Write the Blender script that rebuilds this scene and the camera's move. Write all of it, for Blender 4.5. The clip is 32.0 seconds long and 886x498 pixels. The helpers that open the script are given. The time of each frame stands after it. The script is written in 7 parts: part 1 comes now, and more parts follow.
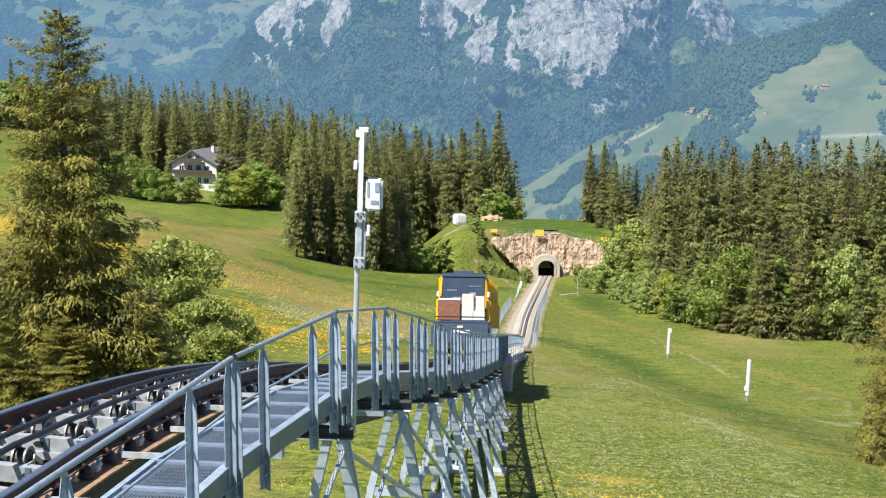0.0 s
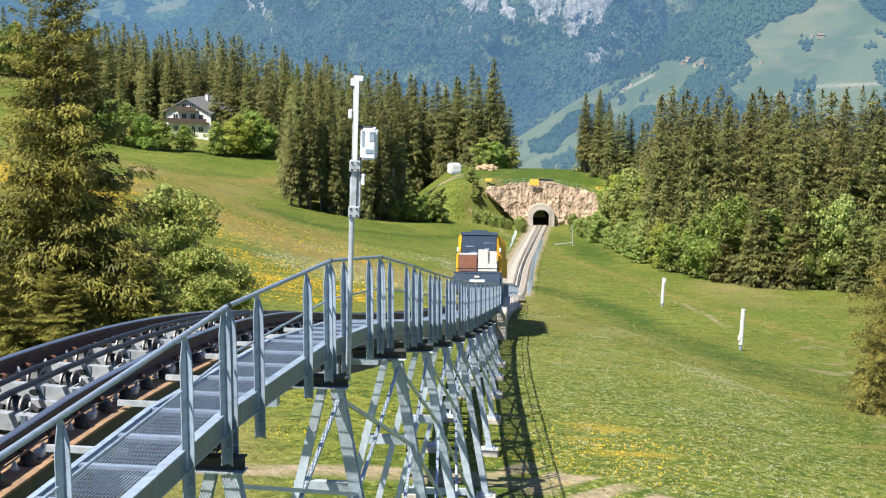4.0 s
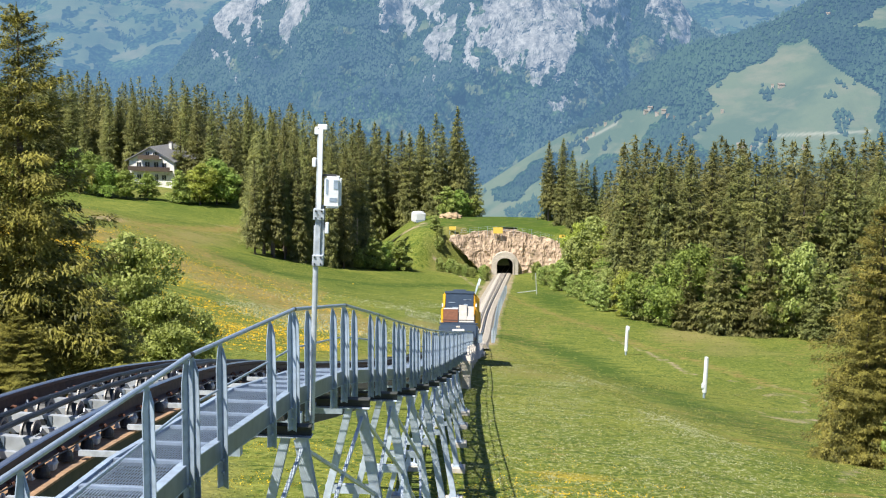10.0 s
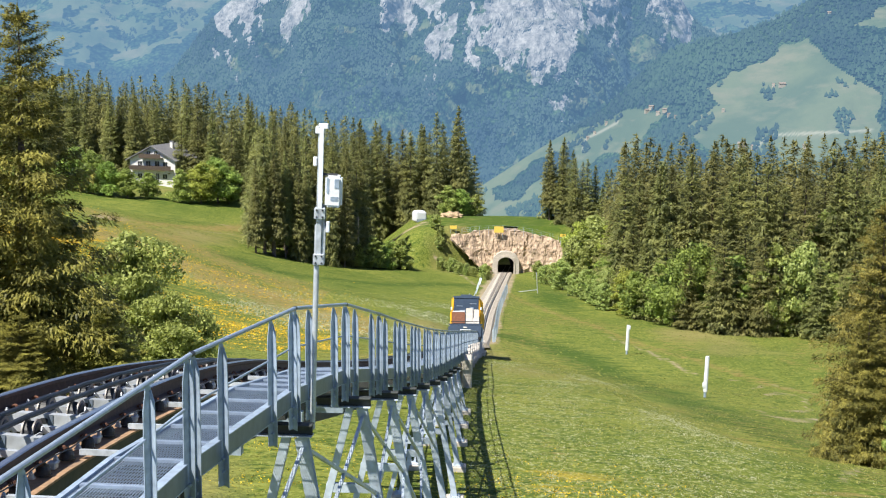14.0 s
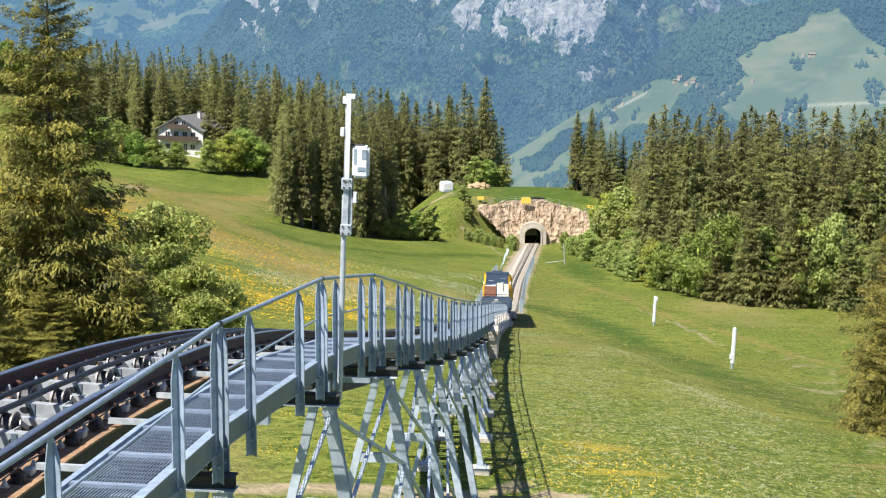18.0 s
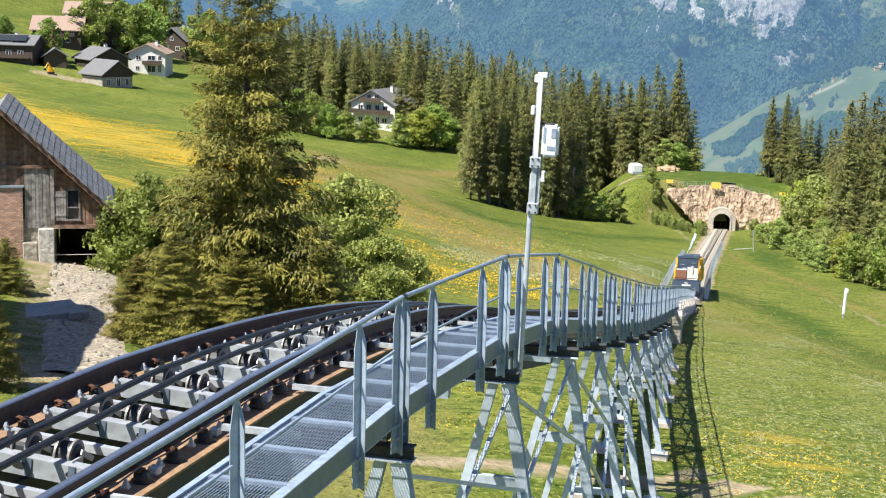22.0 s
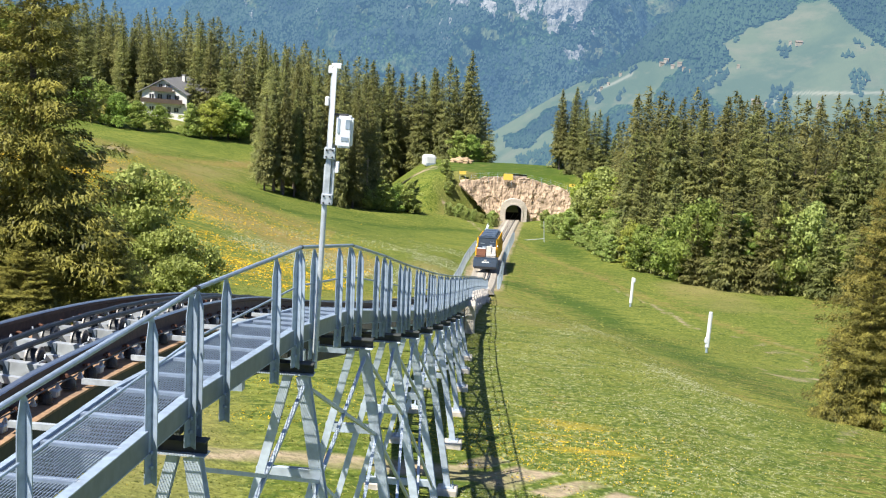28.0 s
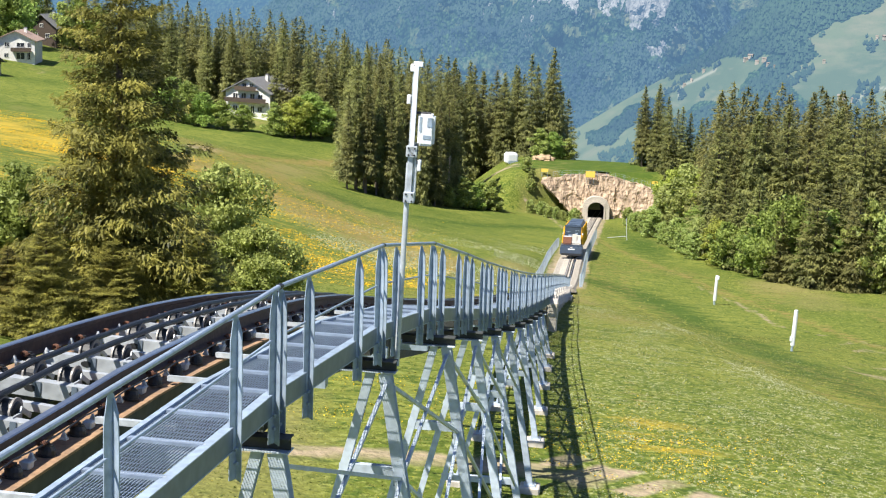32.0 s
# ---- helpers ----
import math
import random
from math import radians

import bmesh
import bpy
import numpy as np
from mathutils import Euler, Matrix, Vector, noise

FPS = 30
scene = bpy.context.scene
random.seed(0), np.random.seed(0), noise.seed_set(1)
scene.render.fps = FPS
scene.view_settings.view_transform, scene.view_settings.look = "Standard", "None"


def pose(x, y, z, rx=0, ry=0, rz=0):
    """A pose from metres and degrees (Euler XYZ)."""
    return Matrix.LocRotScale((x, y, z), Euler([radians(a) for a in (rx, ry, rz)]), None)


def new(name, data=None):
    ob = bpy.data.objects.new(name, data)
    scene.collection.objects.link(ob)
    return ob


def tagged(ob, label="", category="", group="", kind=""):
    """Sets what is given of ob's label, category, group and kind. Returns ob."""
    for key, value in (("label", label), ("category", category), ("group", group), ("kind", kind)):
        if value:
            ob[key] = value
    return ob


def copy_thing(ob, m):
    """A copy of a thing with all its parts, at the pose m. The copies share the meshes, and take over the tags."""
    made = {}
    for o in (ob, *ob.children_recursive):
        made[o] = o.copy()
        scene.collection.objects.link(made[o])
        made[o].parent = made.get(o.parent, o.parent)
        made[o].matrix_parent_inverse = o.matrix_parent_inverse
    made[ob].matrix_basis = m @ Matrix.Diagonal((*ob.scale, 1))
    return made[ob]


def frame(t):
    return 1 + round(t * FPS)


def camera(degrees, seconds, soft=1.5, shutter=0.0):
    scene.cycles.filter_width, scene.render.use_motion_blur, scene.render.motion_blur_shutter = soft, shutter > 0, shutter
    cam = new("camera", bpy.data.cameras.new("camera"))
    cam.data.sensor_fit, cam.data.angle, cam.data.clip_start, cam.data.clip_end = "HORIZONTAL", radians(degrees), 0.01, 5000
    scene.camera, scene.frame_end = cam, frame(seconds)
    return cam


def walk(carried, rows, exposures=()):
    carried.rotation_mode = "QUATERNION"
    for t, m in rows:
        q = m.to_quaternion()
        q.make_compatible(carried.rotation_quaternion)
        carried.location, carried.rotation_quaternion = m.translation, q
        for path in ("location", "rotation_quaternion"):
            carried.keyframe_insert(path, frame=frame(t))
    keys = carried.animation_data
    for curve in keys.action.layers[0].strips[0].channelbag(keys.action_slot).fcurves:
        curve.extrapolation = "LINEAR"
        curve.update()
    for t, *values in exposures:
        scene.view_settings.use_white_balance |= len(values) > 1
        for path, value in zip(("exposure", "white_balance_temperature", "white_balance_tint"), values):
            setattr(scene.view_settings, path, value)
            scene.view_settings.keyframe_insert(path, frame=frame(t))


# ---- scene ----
cam = camera(31.82, 32.0, soft=1.15)
EYE = (0.0, 0.0, 60.0)
# seconds, tilt, lean and turn of the standing, panning camera in degrees
ROWS = [
    (0.0, 82.117, -0.101, 1.524), (0.5, 81.895, -0.063, 1.496), (1.0, 81.729, -0.1, 1.505), (1.5, 81.528, -0.06, 1.507),
    (2.0, 81.184, -0.105, 1.435), (2.5, 80.668, -0.177, 1.411), (4.5, 80.238, -0.255, 1.266), (5.0, 81.294, -0.36, 0.844),
    (5.5, 82.458, -0.377, 0.402), (6.0, 83.405, -0.464, 0.129), (6.5, 84.085, -0.435, 0.05), (7.0, 84.508, -0.46, 0.052),
    (7.5, 84.233, -0.52, 0.014), (8.0, 83.772, -0.525, -0.123), (8.5, 83.365, -0.566, -0.224), (9.0, 82.916, -0.576, -0.225),
    (9.5, 82.445, -0.443, -0.056), (10.0, 82.03, -0.367, 0.024), (10.5, 81.968, -0.39, 0.048), (11.0, 81.972, -0.375, 0.045),
    (12.0, 81.995, -0.4, 0.055), (13.0, 82.0, -0.396, 0.056), (13.5, 82.002, -0.375, 0.054), (15.5, 81.718, -0.427, 0.109),
    (16.0, 81.203, -0.461, 0.116), (16.5, 80.908, -0.47, 0.118), (17.0, 80.885, -0.435, 0.188), (17.5, 80.901, -0.42, 0.481),
    (18.0, 80.912, -0.357, 1.063), (18.5, 81.036, -0.27, 2.441), (19.0, 81.034, -0.397, 4.231), (19.5, 80.499, -0.957, 5.689),
    (20.0, 80.167, -1.315, 6.744), (20.5, 80.022, -1.48, 7.521), (21.0, 80.001, -1.5, 8.02), (21.5, 80.001, -1.48, 8.332),
    (22.0, 80.01, -1.49, 8.177), (22.5, 80.016, -1.524, 7.992), (23.0, 80.02, -1.554, 7.996), (23.5, 80.034, -1.618, 7.488),
    (24.0, 80.056, -1.748, 6.603), (24.5, 80.099, -1.954, 5.357), (25.0, 80.141, -2.109, 3.859), (25.5, 80.195, -2.289, 2.75),
    (26.0, 80.155, -2.43, 1.896), (26.5, 80.136, -2.53, 1.303), (28.5, 79.91, -2.67, 0.684), (29.0, 79.902, -2.641, 0.782),
    (29.5, 79.87, -2.489, 1.48), (30.0, 79.782, -2.256, 2.23), (30.5, 79.768, -2.128, 2.885), (31.0, 79.754, -2.064, 3.345),
    (31.5, 79.748, -2.02, 3.588), (32.0, 79.749, -2.043, 3.656),
]
# the clip's camera darkens a little with the bright sky in view and opens up again over the meadow
EXPOSURES = [(0.0, 1.03), (4.5, 1.04), (7.0, 0.95), (9.5, 1.02), (13.5, 1.05), (17.0, 1.05), (20.0, 1.14), (24.0, 1.13), (28.5, 1.12), (32.0, 1.15)]
walk(cam, [(t, pose(*EYE, a, b, c)) for t, a, b, c in ROWS], EXPOSURES)

# ---- world, sun, exposure ----
SUN_ELEVATION, SUN_FROM = 55.5, 225.0          # the sun stands behind the camera, to its left
world = bpy.data.worlds.new("sky")
scene.world = world
world.use_nodes = True
wn = world.node_tree.nodes
sky = wn.new("ShaderNodeTexSky")
sky.sky_type, sky.sun_disc = "NISHITA", False
sky.sun_elevation, sky.sun_rotation = radians(SUN_ELEVATION), radians(SUN_FROM)
sky.altitude, sky.air_density, sky.dust_density, sky.ozone_density = 1300, 1.0, 0.15, 3.0
# fair-weather clouds low over the ridges
wl = world.node_tree.links
coord = wn.new("ShaderNodeTexCoord")
stretch = wn.new("ShaderNodeMapping")
stretch.inputs["Scale"].default_value = (1, 1, 2.6)
puffs = wn.new("ShaderNodeTexNoise")
puffs.inputs["Scale"].default_value, puffs.inputs["Detail"].default_value = 9, 7
cover = wn.new("ShaderNodeMapRange")
cover.inputs["From Min"].default_value, cover.inputs["From Max"].default_value, cover.inputs["To Max"].default_value = 0.52, 0.68, 0.6
blend = wn.new("ShaderNodeMix")
blend.data_type = "RGBA"
blend.inputs["B"].default_value = (6.2, 6.5, 6.9, 1)
clear = wn.new("ShaderNodeMix")
clear.data_type, clear.blend_type = "RGBA", "MULTIPLY"
clear.inputs["Factor"].default_value, clear.inputs["B"].default_value = 1.0, (0.54, 0.65, 0.86, 1)
wl.new(coord.outputs["Generated"], stretch.inputs["Vector"])
wl.new(stretch.outputs[0], puffs.inputs["Vector"])
wl.new(puffs.outputs["Fac"], cover.inputs["Value"])
wl.new(cover.outputs[0], blend.inputs["Factor"])
wl.new(sky.outputs[0], clear.inputs["A"])
wl.new(clear.outputs["Result"], blend.inputs["A"])
wl.new(blend.outputs["Result"], wn["Background"].inputs[0])
wn["Background"].inputs[1].default_value = 0.075
sun = new("sun", bpy.data.lights.new("sun", "SUN"))
sun.data.energy, sun.data.angle, sun.data.color = 4.3, radians(0.53), (1.0, 0.95, 0.86)
az = radians(SUN_FROM)
sun_way = Vector((math.sin(az) * math.cos(radians(SUN_ELEVATION)), math.cos(az) * math.cos(radians(SUN_ELEVATION)), math.sin(radians(SUN_ELEVATION))))
sun.matrix_basis = Matrix.Translation((-60, -60, 160)) @ sun_way.to_track_quat("Z", "Y").to_matrix().to_4x4()
scene.view_settings.exposure = 1.0

# ---- materials ----
def material(name, color, rough=0.7, metal=0.0, grain=0.0, grain_scale=20.0, dark=0.6, light=1.25, stains=0.0, stain_color=(0.1, 0.08, 0.06), stain_scale=3.0, bump=0.0, bump_scale=40.0, per_object=0.0, per_island=0.0, coords="Object"):
    """A worn surface: base colour varied by a fine grain and by larger stains, with fine relief."""
    m = bpy.data.materials.new(name)
    m.use_nodes = True
    nt = m.node_tree
    n, l = nt.nodes, nt.links
    b = n["Principled BSDF"]
    b.inputs["Roughness"].default_value = rough
    b.inputs["Metallic"].default_value = metal
    tc = n.new("ShaderNodeTexCoord")
    col = n.new("ShaderNodeRGB")
    col.outputs[0].default_value = (*color, 1)
    out = col.outputs[0]
    if grain > 0:
        t = n.new("ShaderNodeTexNoise")
        t.inputs["Scale"].default_value, t.inputs["Detail"].default_value = grain_scale, 6
        l.new(tc.outputs[coords], t.inputs["Vector"])
        r = n.new("ShaderNodeMapRange")
        r.inputs["From Min"].default_value, r.inputs["From Max"].default_value = 0.3, 0.7
        r.inputs["To Min"].default_value, r.inputs["To Max"].default_value = 1 + (dark - 1) * grain, 1 + (light - 1) * grain
        l.new(t.outputs["Fac"], r.inputs["Value"])
        v = n.new("ShaderNodeHueSaturation")
        l.new(out, v.inputs["Color"])
        l.new(r.outputs[0], v.inputs["Value"])
        out = v.outputs[0]
    if stains > 0:
        t = n.new("ShaderNodeTexNoise")
        t.inputs["Scale"].default_value, t.inputs["Detail"].default_value = stain_scale, 8
        l.new(tc.outputs[coords], t.inputs["Vector"])
        r = n.new("ShaderNodeMapRange")
        r.inputs["From Min"].default_value, r.inputs["From Max"].default_value = 0.52, 0.72
        r.inputs["To Max"].default_value = stains
        l.new(t.outputs["Fac"], r.inputs["Value"])
        x = n.new("ShaderNodeMix")
        x.data_type = "RGBA"
        x.inputs["B"].default_value = (*stain_color, 1)
        l.new(r.outputs[0], x.inputs["Factor"])
        l.new(out, x.inputs["A"])
        out = x.outputs["Result"]
    for amount, node, socket in ((per_object, "ShaderNodeObjectInfo", "Random"), (per_island, "ShaderNodeNewGeometry", "Random Per Island")):
        if amount > 0:
            g = n.new(node)
            r = n.new("ShaderNodeMapRange")
            r.inputs["To Min"].default_value, r.inputs["To Max"].default_value = 1 - amount, 1 + amount
            l.new(g.outputs[socket], r.inputs["Value"])
            v = n.new("ShaderNodeHueSaturation")
            l.new(out, v.inputs["Color"])
            l.new(r.outputs[0], v.inputs["Value"])
            out = v.outputs[0]
    l.new(out, b.inputs["Base Color"])
    if bump > 0:
        t = n.new("ShaderNodeTexNoise")
        t.inputs["Scale"].default_value, t.inputs["Detail"].default_value = bump_scale, 5
        l.new(tc.outputs[coords], t.inputs["Vector"])
        u = n.new("ShaderNodeBump")
        u.inputs["Strength"].default_value, u.inputs["Distance"].default_value = bump, 0.5 / bump_scale
        l.new(t.outputs["Fac"], u.inputs["Height"])
        l.new(u.outputs[0], b.inputs["Normal"])
    return m


def leafy(name, dark, light, per_object=0.18, glow_through=0.25, sheen=0.55, clump=0.0, air=0.0):
    """Leaves or needles: each clump its own tone between dark and light, some light passing through."""
    m = bpy.data.materials.new(name)
    m.use_nodes = True
    n, l = m.node_tree.nodes, m.node_tree.links
    b = n["Principled BSDF"]
    b.inputs["Roughness"].default_value = sheen
    b.inputs["Specular IOR Level"].default_value = 0.25
    g = n.new("ShaderNodeNewGeometry")
    ramp = n.new("ShaderNodeMix")
    ramp.data_type = "RGBA"
    ramp.inputs["A"].default_value, ramp.inputs["B"].default_value = (*dark, 1), (*light, 1)
    share = g.outputs["Random Per Island"]
    if clump > 0:                                   # whole boughs differ in tone as well
        tc = n.new("ShaderNodeTexCoord")
        t = n.new("ShaderNodeTexNoise")
        t.inputs["Scale"].default_value, t.inputs["Detail"].default_value = clump, 3
        l.new(tc.outputs["Object"], t.inputs["Vector"])
        q = n.new("ShaderNodeMapRange")
        q.inputs["From Min"].default_value, q.inputs["From Max"].default_value = 0.36, 0.64
        l.new(t.outputs["Fac"], q.inputs["Value"])
        both = n.new("ShaderNodeMix")
        both.inputs["Factor"].default_value = 0.6
        l.new(share, both.inputs["A"])
        l.new(q.outputs[0], both.inputs["B"])
        share = both.outputs["Result"]
    l.new(share, ramp.inputs["Factor"])
    o = n.new("ShaderNodeObjectInfo")
    r = n.new("ShaderNodeMapRange")
    r.inputs["To Min"].default_value, r.inputs["To Max"].default_value = 1 - per_object, 1 + per_object
    l.new(o.outputs["Random"], r.inputs["Value"])
    h = n.new("ShaderNodeMapRange")
    h.inputs["To Min"].default_value, h.inputs["To Max"].default_value = 0.485, 0.512
    l.new(o.outputs["Random"], h.inputs["Value"])
    v = n.new("ShaderNodeHueSaturation")
    l.new(ramp.outputs["Result"], v.inputs["Color"])
    l.new(r.outputs[0], v.inputs["Value"])
    l.new(h.outputs[0], v.inputs["Hue"])
    l.new(v.outputs[0], b.inputs["Base Color"])
    t = n.new("ShaderNodeBsdfTranslucent")
    l.new(v.outputs[0], t.inputs["Color"])
    x = n.new("ShaderNodeMixShader")
    x.inputs[0].default_value = glow_through
    l.new(b.outputs[0], x.inputs[1])
    l.new(t.outputs[0], x.inputs[2])
    out = x.outputs[0]
    if air > 0:                                     # haze of far slopes, painted on as a blue glow
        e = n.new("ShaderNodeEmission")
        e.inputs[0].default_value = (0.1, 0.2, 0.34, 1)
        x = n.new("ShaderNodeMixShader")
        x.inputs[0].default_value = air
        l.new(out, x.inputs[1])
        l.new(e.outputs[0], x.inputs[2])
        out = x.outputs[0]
    l.new(out, n["Material Output"].inputs["Surface"])
    return m


STEEL = material("galvanised_steel", (0.33, 0.405, 0.49), 0.42, 0.2, grain=0.6, grain_scale=9, stains=0.35, stain_color=(0.24, 0.27, 0.3), stain_scale=1.2, bump=0.1, per_object=0.1)
SLEEPER_STEEL = material("dull_zinc_sleeper", (0.42, 0.45, 0.48), 0.45, 0.2, grain=0.6, grain_scale=12, stains=0.5, stain_color=(0.2, 0.2, 0.2), stain_scale=3, bump=0.1, per_object=0.12)
# darker copy of the galvanised steel, the beam's shaded side put into its colour
BEAM = material("shaded_steel_beam", (0.14, 0.185, 0.24), 0.45, 0.2, grain=0.5, grain_scale=6, stains=0.3, stain_color=(0.25, 0.28, 0.32), stain_scale=1.2)
POST_STEEL = material("post_steel", (0.115, 0.15, 0.195), 0.45, 0.2, grain=0.5, grain_scale=9, stains=0.3, stain_color=(0.3, 0.33, 0.36), stain_scale=1.5, per_object=0.12)
GRATING = material("walkway_grating", (0.25, 0.31, 0.4), 0.5, 0.3, grain=0.5, grain_scale=10, per_object=0.08)
TRESTLE = material("bright_trestle_steel", (0.45, 0.52, 0.59), 0.5, 0.0, grain=0.5, grain_scale=7, stains=0.35, stain_color=(0.42, 0.45, 0.48), stain_scale=1.4, per_object=0.1)
STEEL_BRIGHT = material("bright_zinc", (0.46, 0.5, 0.53), 0.42, 0.2, grain=0.6, grain_scale=14, stains=0.3, stain_color=(0.3, 0.32, 0.34), stain_scale=2, per_object=0.12)
RAIL = material("rail_steel", (0.082, 0.048, 0.037), 0.75, 0.0, grain=0.8, grain_scale=12, stains=0.5, stain_color=(0.1, 0.045, 0.025), stain_scale=2.5, bump=0.15)
RAIL_TOP = material("polished_rail_head", (0.3, 0.32, 0.36), 0.3, 0.8, grain=0.4, grain_scale=15)
GREASE = material("black_greased_rubber", (0.02, 0.021, 0.023), 0.5, 0.0, grain=0.6, grain_scale=30, per_object=0.25)
CABLE = material("greased_wire_rope", (0.025, 0.025, 0.027), 0.42, 0.3, grain=0.7, grain_scale=60, bump=0.3, bump_scale=90)
ROLLER_RIM = material("worn_roller_rim", (0.27, 0.255, 0.235), 0.5, 0.3, grain=0.7, grain_scale=25, stains=0.5, stain_color=(0.12, 0.1, 0.09), stain_scale=9, per_object=0.15)
RUST = material("rusty_iron", (0.12, 0.05, 0.028), 0.8, 0.1, grain=0.9, grain_scale=40, stains=0.5, stain_color=(0.09, 0.04, 0.025), stain_scale=20, bump=0.3, bump_scale=80, per_object=0.2)
OCHRE = material("rust_washed_flange", (0.3, 0.185, 0.105), 0.85, 0.0, grain=0.8, grain_scale=15, stains=0.7, stain_color=(0.17, 0.12, 0.085), stain_scale=4, bump=0.2, per_object=0.15)
GIRDER = material("weathered_dark_girder", (0.055, 0.06, 0.055), 0.75, 0.1, grain=0.7, grain_scale=6, stains=0.5, stain_color=(0.1, 0.075, 0.05), stain_scale=1.5)
CONCRETE = material("pale_concrete", (0.52, 0.47, 0.4), 0.9, 0.0, grain=0.7, grain_scale=5, stains=0.5, stain_color=(0.24, 0.21, 0.17), stain_scale=0.8, bump=0.3, bump_scale=25)
BARK = material("spruce_bark", (0.13, 0.1, 0.08), 0.95, 0.0, grain=0.9, grain_scale=8, bump=0.5, bump_scale=12, per_object=0.2)
SPRUCE = leafy("spruce_needles", (0.092, 0.11, 0.042), (0.4, 0.4, 0.135), glow_through=0.4, clump=0.35)
SPRUCE_NEAR = leafy("sunlit_spruce_needles", (0.036, 0.045, 0.013), (0.42, 0.385, 0.085), 0.05, 0.3, clump=0.9)
LEAF = leafy("maple_leaves", (0.12, 0.18, 0.042), (0.4, 0.5, 0.115), 0.22, 0.35, clump=0.8)
LEAF_PALE = leafy("willow_leaves", (0.17, 0.22, 0.055), (0.5, 0.56, 0.16), 0.15, 0.35, clump=0.8)
FRESH = leafy("fresh_yellow_green_leaves", (0.22, 0.27, 0.05), (0.55, 0.6, 0.13), 0.12, 0.4, clump=0.8)
WILLOW = leafy("pale_willow_leaves", (0.22, 0.275, 0.08), (0.51, 0.57, 0.185), 0.15, 0.35, clump=0.8)

# ---- small tools for meshes ----
def mesh_of(name, verts, faces, mats, smooth=False, face_mats=None):
    me = bpy.data.meshes.new(name)
    me.from_pydata([tuple(v) for v in verts], [], [tuple(f) for f in faces])
    for m in (mats if isinstance(mats, (list, tuple)) else [mats]):
        me.materials.append(m)
    if face_mats is not None:
        me.polygons.foreach_set("material_index", np.asarray(face_mats, dtype=np.int32))
    if smooth:
        me.polygons.foreach_set("use_smooth", np.ones(len(me.polygons), dtype=bool))
    me.update()
    return me


def tri_mesh(name, tris, mat):
    """A mesh from an array of triangles (n, 3, 3), each an island of its own."""
    tris = np.asarray(tris, dtype=np.float32)
    n = len(tris)
    me = bpy.data.meshes.new(name)
    me.vertices.add(3 * n)
    me.loops.add(3 * n)
    me.polygons.add(n)
    me.vertices.foreach_set("co", tris.ravel())
    me.loops.foreach_set("vertex_index", np.arange(3 * n, dtype=np.int32))
    me.polygons.foreach_set("loop_start", np.arange(0, 3 * n, 3, dtype=np.int32))
    me.materials.append(mat)
    me.update(calc_edges=True)
    me.validate()
    return me


def grid_mesh(name, px, py, pz, mats, keep=None, smooth=True):
    """A sheet from three (rows, columns) arrays."""
    r, c = pz.shape
    v = np.stack([px, py, pz], -1).reshape(-1, 3)
    i = np.arange(r * c).reshape(r, c)
    f = np.stack([i[:-1, :-1], i[:-1, 1:], i[1:, 1:], i[1:, :-1]], -1).reshape(-1, 4)
    if keep is not None:
        f = f[keep.ravel()]
    return mesh_of(name, v, f, mats, smooth)


def thing(name, m=None, label="", category="", group="", kind=""):
    ob = new(name)
    ob.empty_display_size = 0.3
    ob.matrix_basis = m if m is not None else Matrix()
    return tagged(ob, label, category, group, kind)


def part(name, data, parent, material_=None, label="", m=None):
    """Links a bmesh or a mesh as one object under a thing or a part."""
    if isinstance(data, bmesh.types.BMesh):
        me = bpy.data.meshes.new(name)
        data.to_mesh(me)
        data.free()
        data = me
    if material_ is not None:
        data.materials.clear()
        data.materials.append(material_)
    ob = new(name, data)
    ob.parent = parent
    if m is not None:
        ob.matrix_basis = m
    return tagged(ob, label) if label else ob


def box(bm, cx, cy, cz, sx, sy, sz, m=None):
    """A box of the given full sizes about a centre, turned by m first."""
    q = Matrix.Translation((cx, cy, cz)) @ (m if m is not None else Matrix()) @ Matrix.Diagonal((sx, sy, sz, 1))
    return bmesh.ops.create_cube(bm, size=1, matrix=q)["verts"]


def bevel(bm, width, segments=1):
    bmesh.ops.bevel(bm, geom=bm.edges[:] + bm.verts[:], offset=width, segments=segments, affect="EDGES", clamp_overlap=True)


def along(a, b):
    """A frame with z from a to b, at a; and the length."""
    a, b = Vector(a), Vector(b)
    return Matrix.Translation(a) @ (b - a).to_track_quat("Z", "Y").to_matrix().to_4x4(), (b - a).length


def rod(bm, a, b, r, n=8, r2=None):
    m, length = along(a, b)
    bmesh.ops.create_cone(bm, cap_ends=True, segments=n, radius1=r, radius2=r if r2 is None else r2, depth=length, matrix=m @ Matrix.Translation((0, 0, length / 2)))


def bar(bm, a, b, w, d):
    """A straight bar of rectangular section w x d from a to b, its d side kept as upright as it can be."""
    a, b = Vector(a), Vector(b)
    z = (b - a).normalized()
    x = z.cross(Vector((0, 0, 1)))
    x = Vector((1, 0, 0)) if x.length < 1e-4 else x.normalized()
    y = z.cross(x)
    m = Matrix((x, y, z)).transposed().to_4x4()
    m.translation = (a + b) / 2
    bmesh.ops.create_cube(bm, size=1, matrix=m @ Matrix.Diagonal((w, d, (b - a).length, 1)))


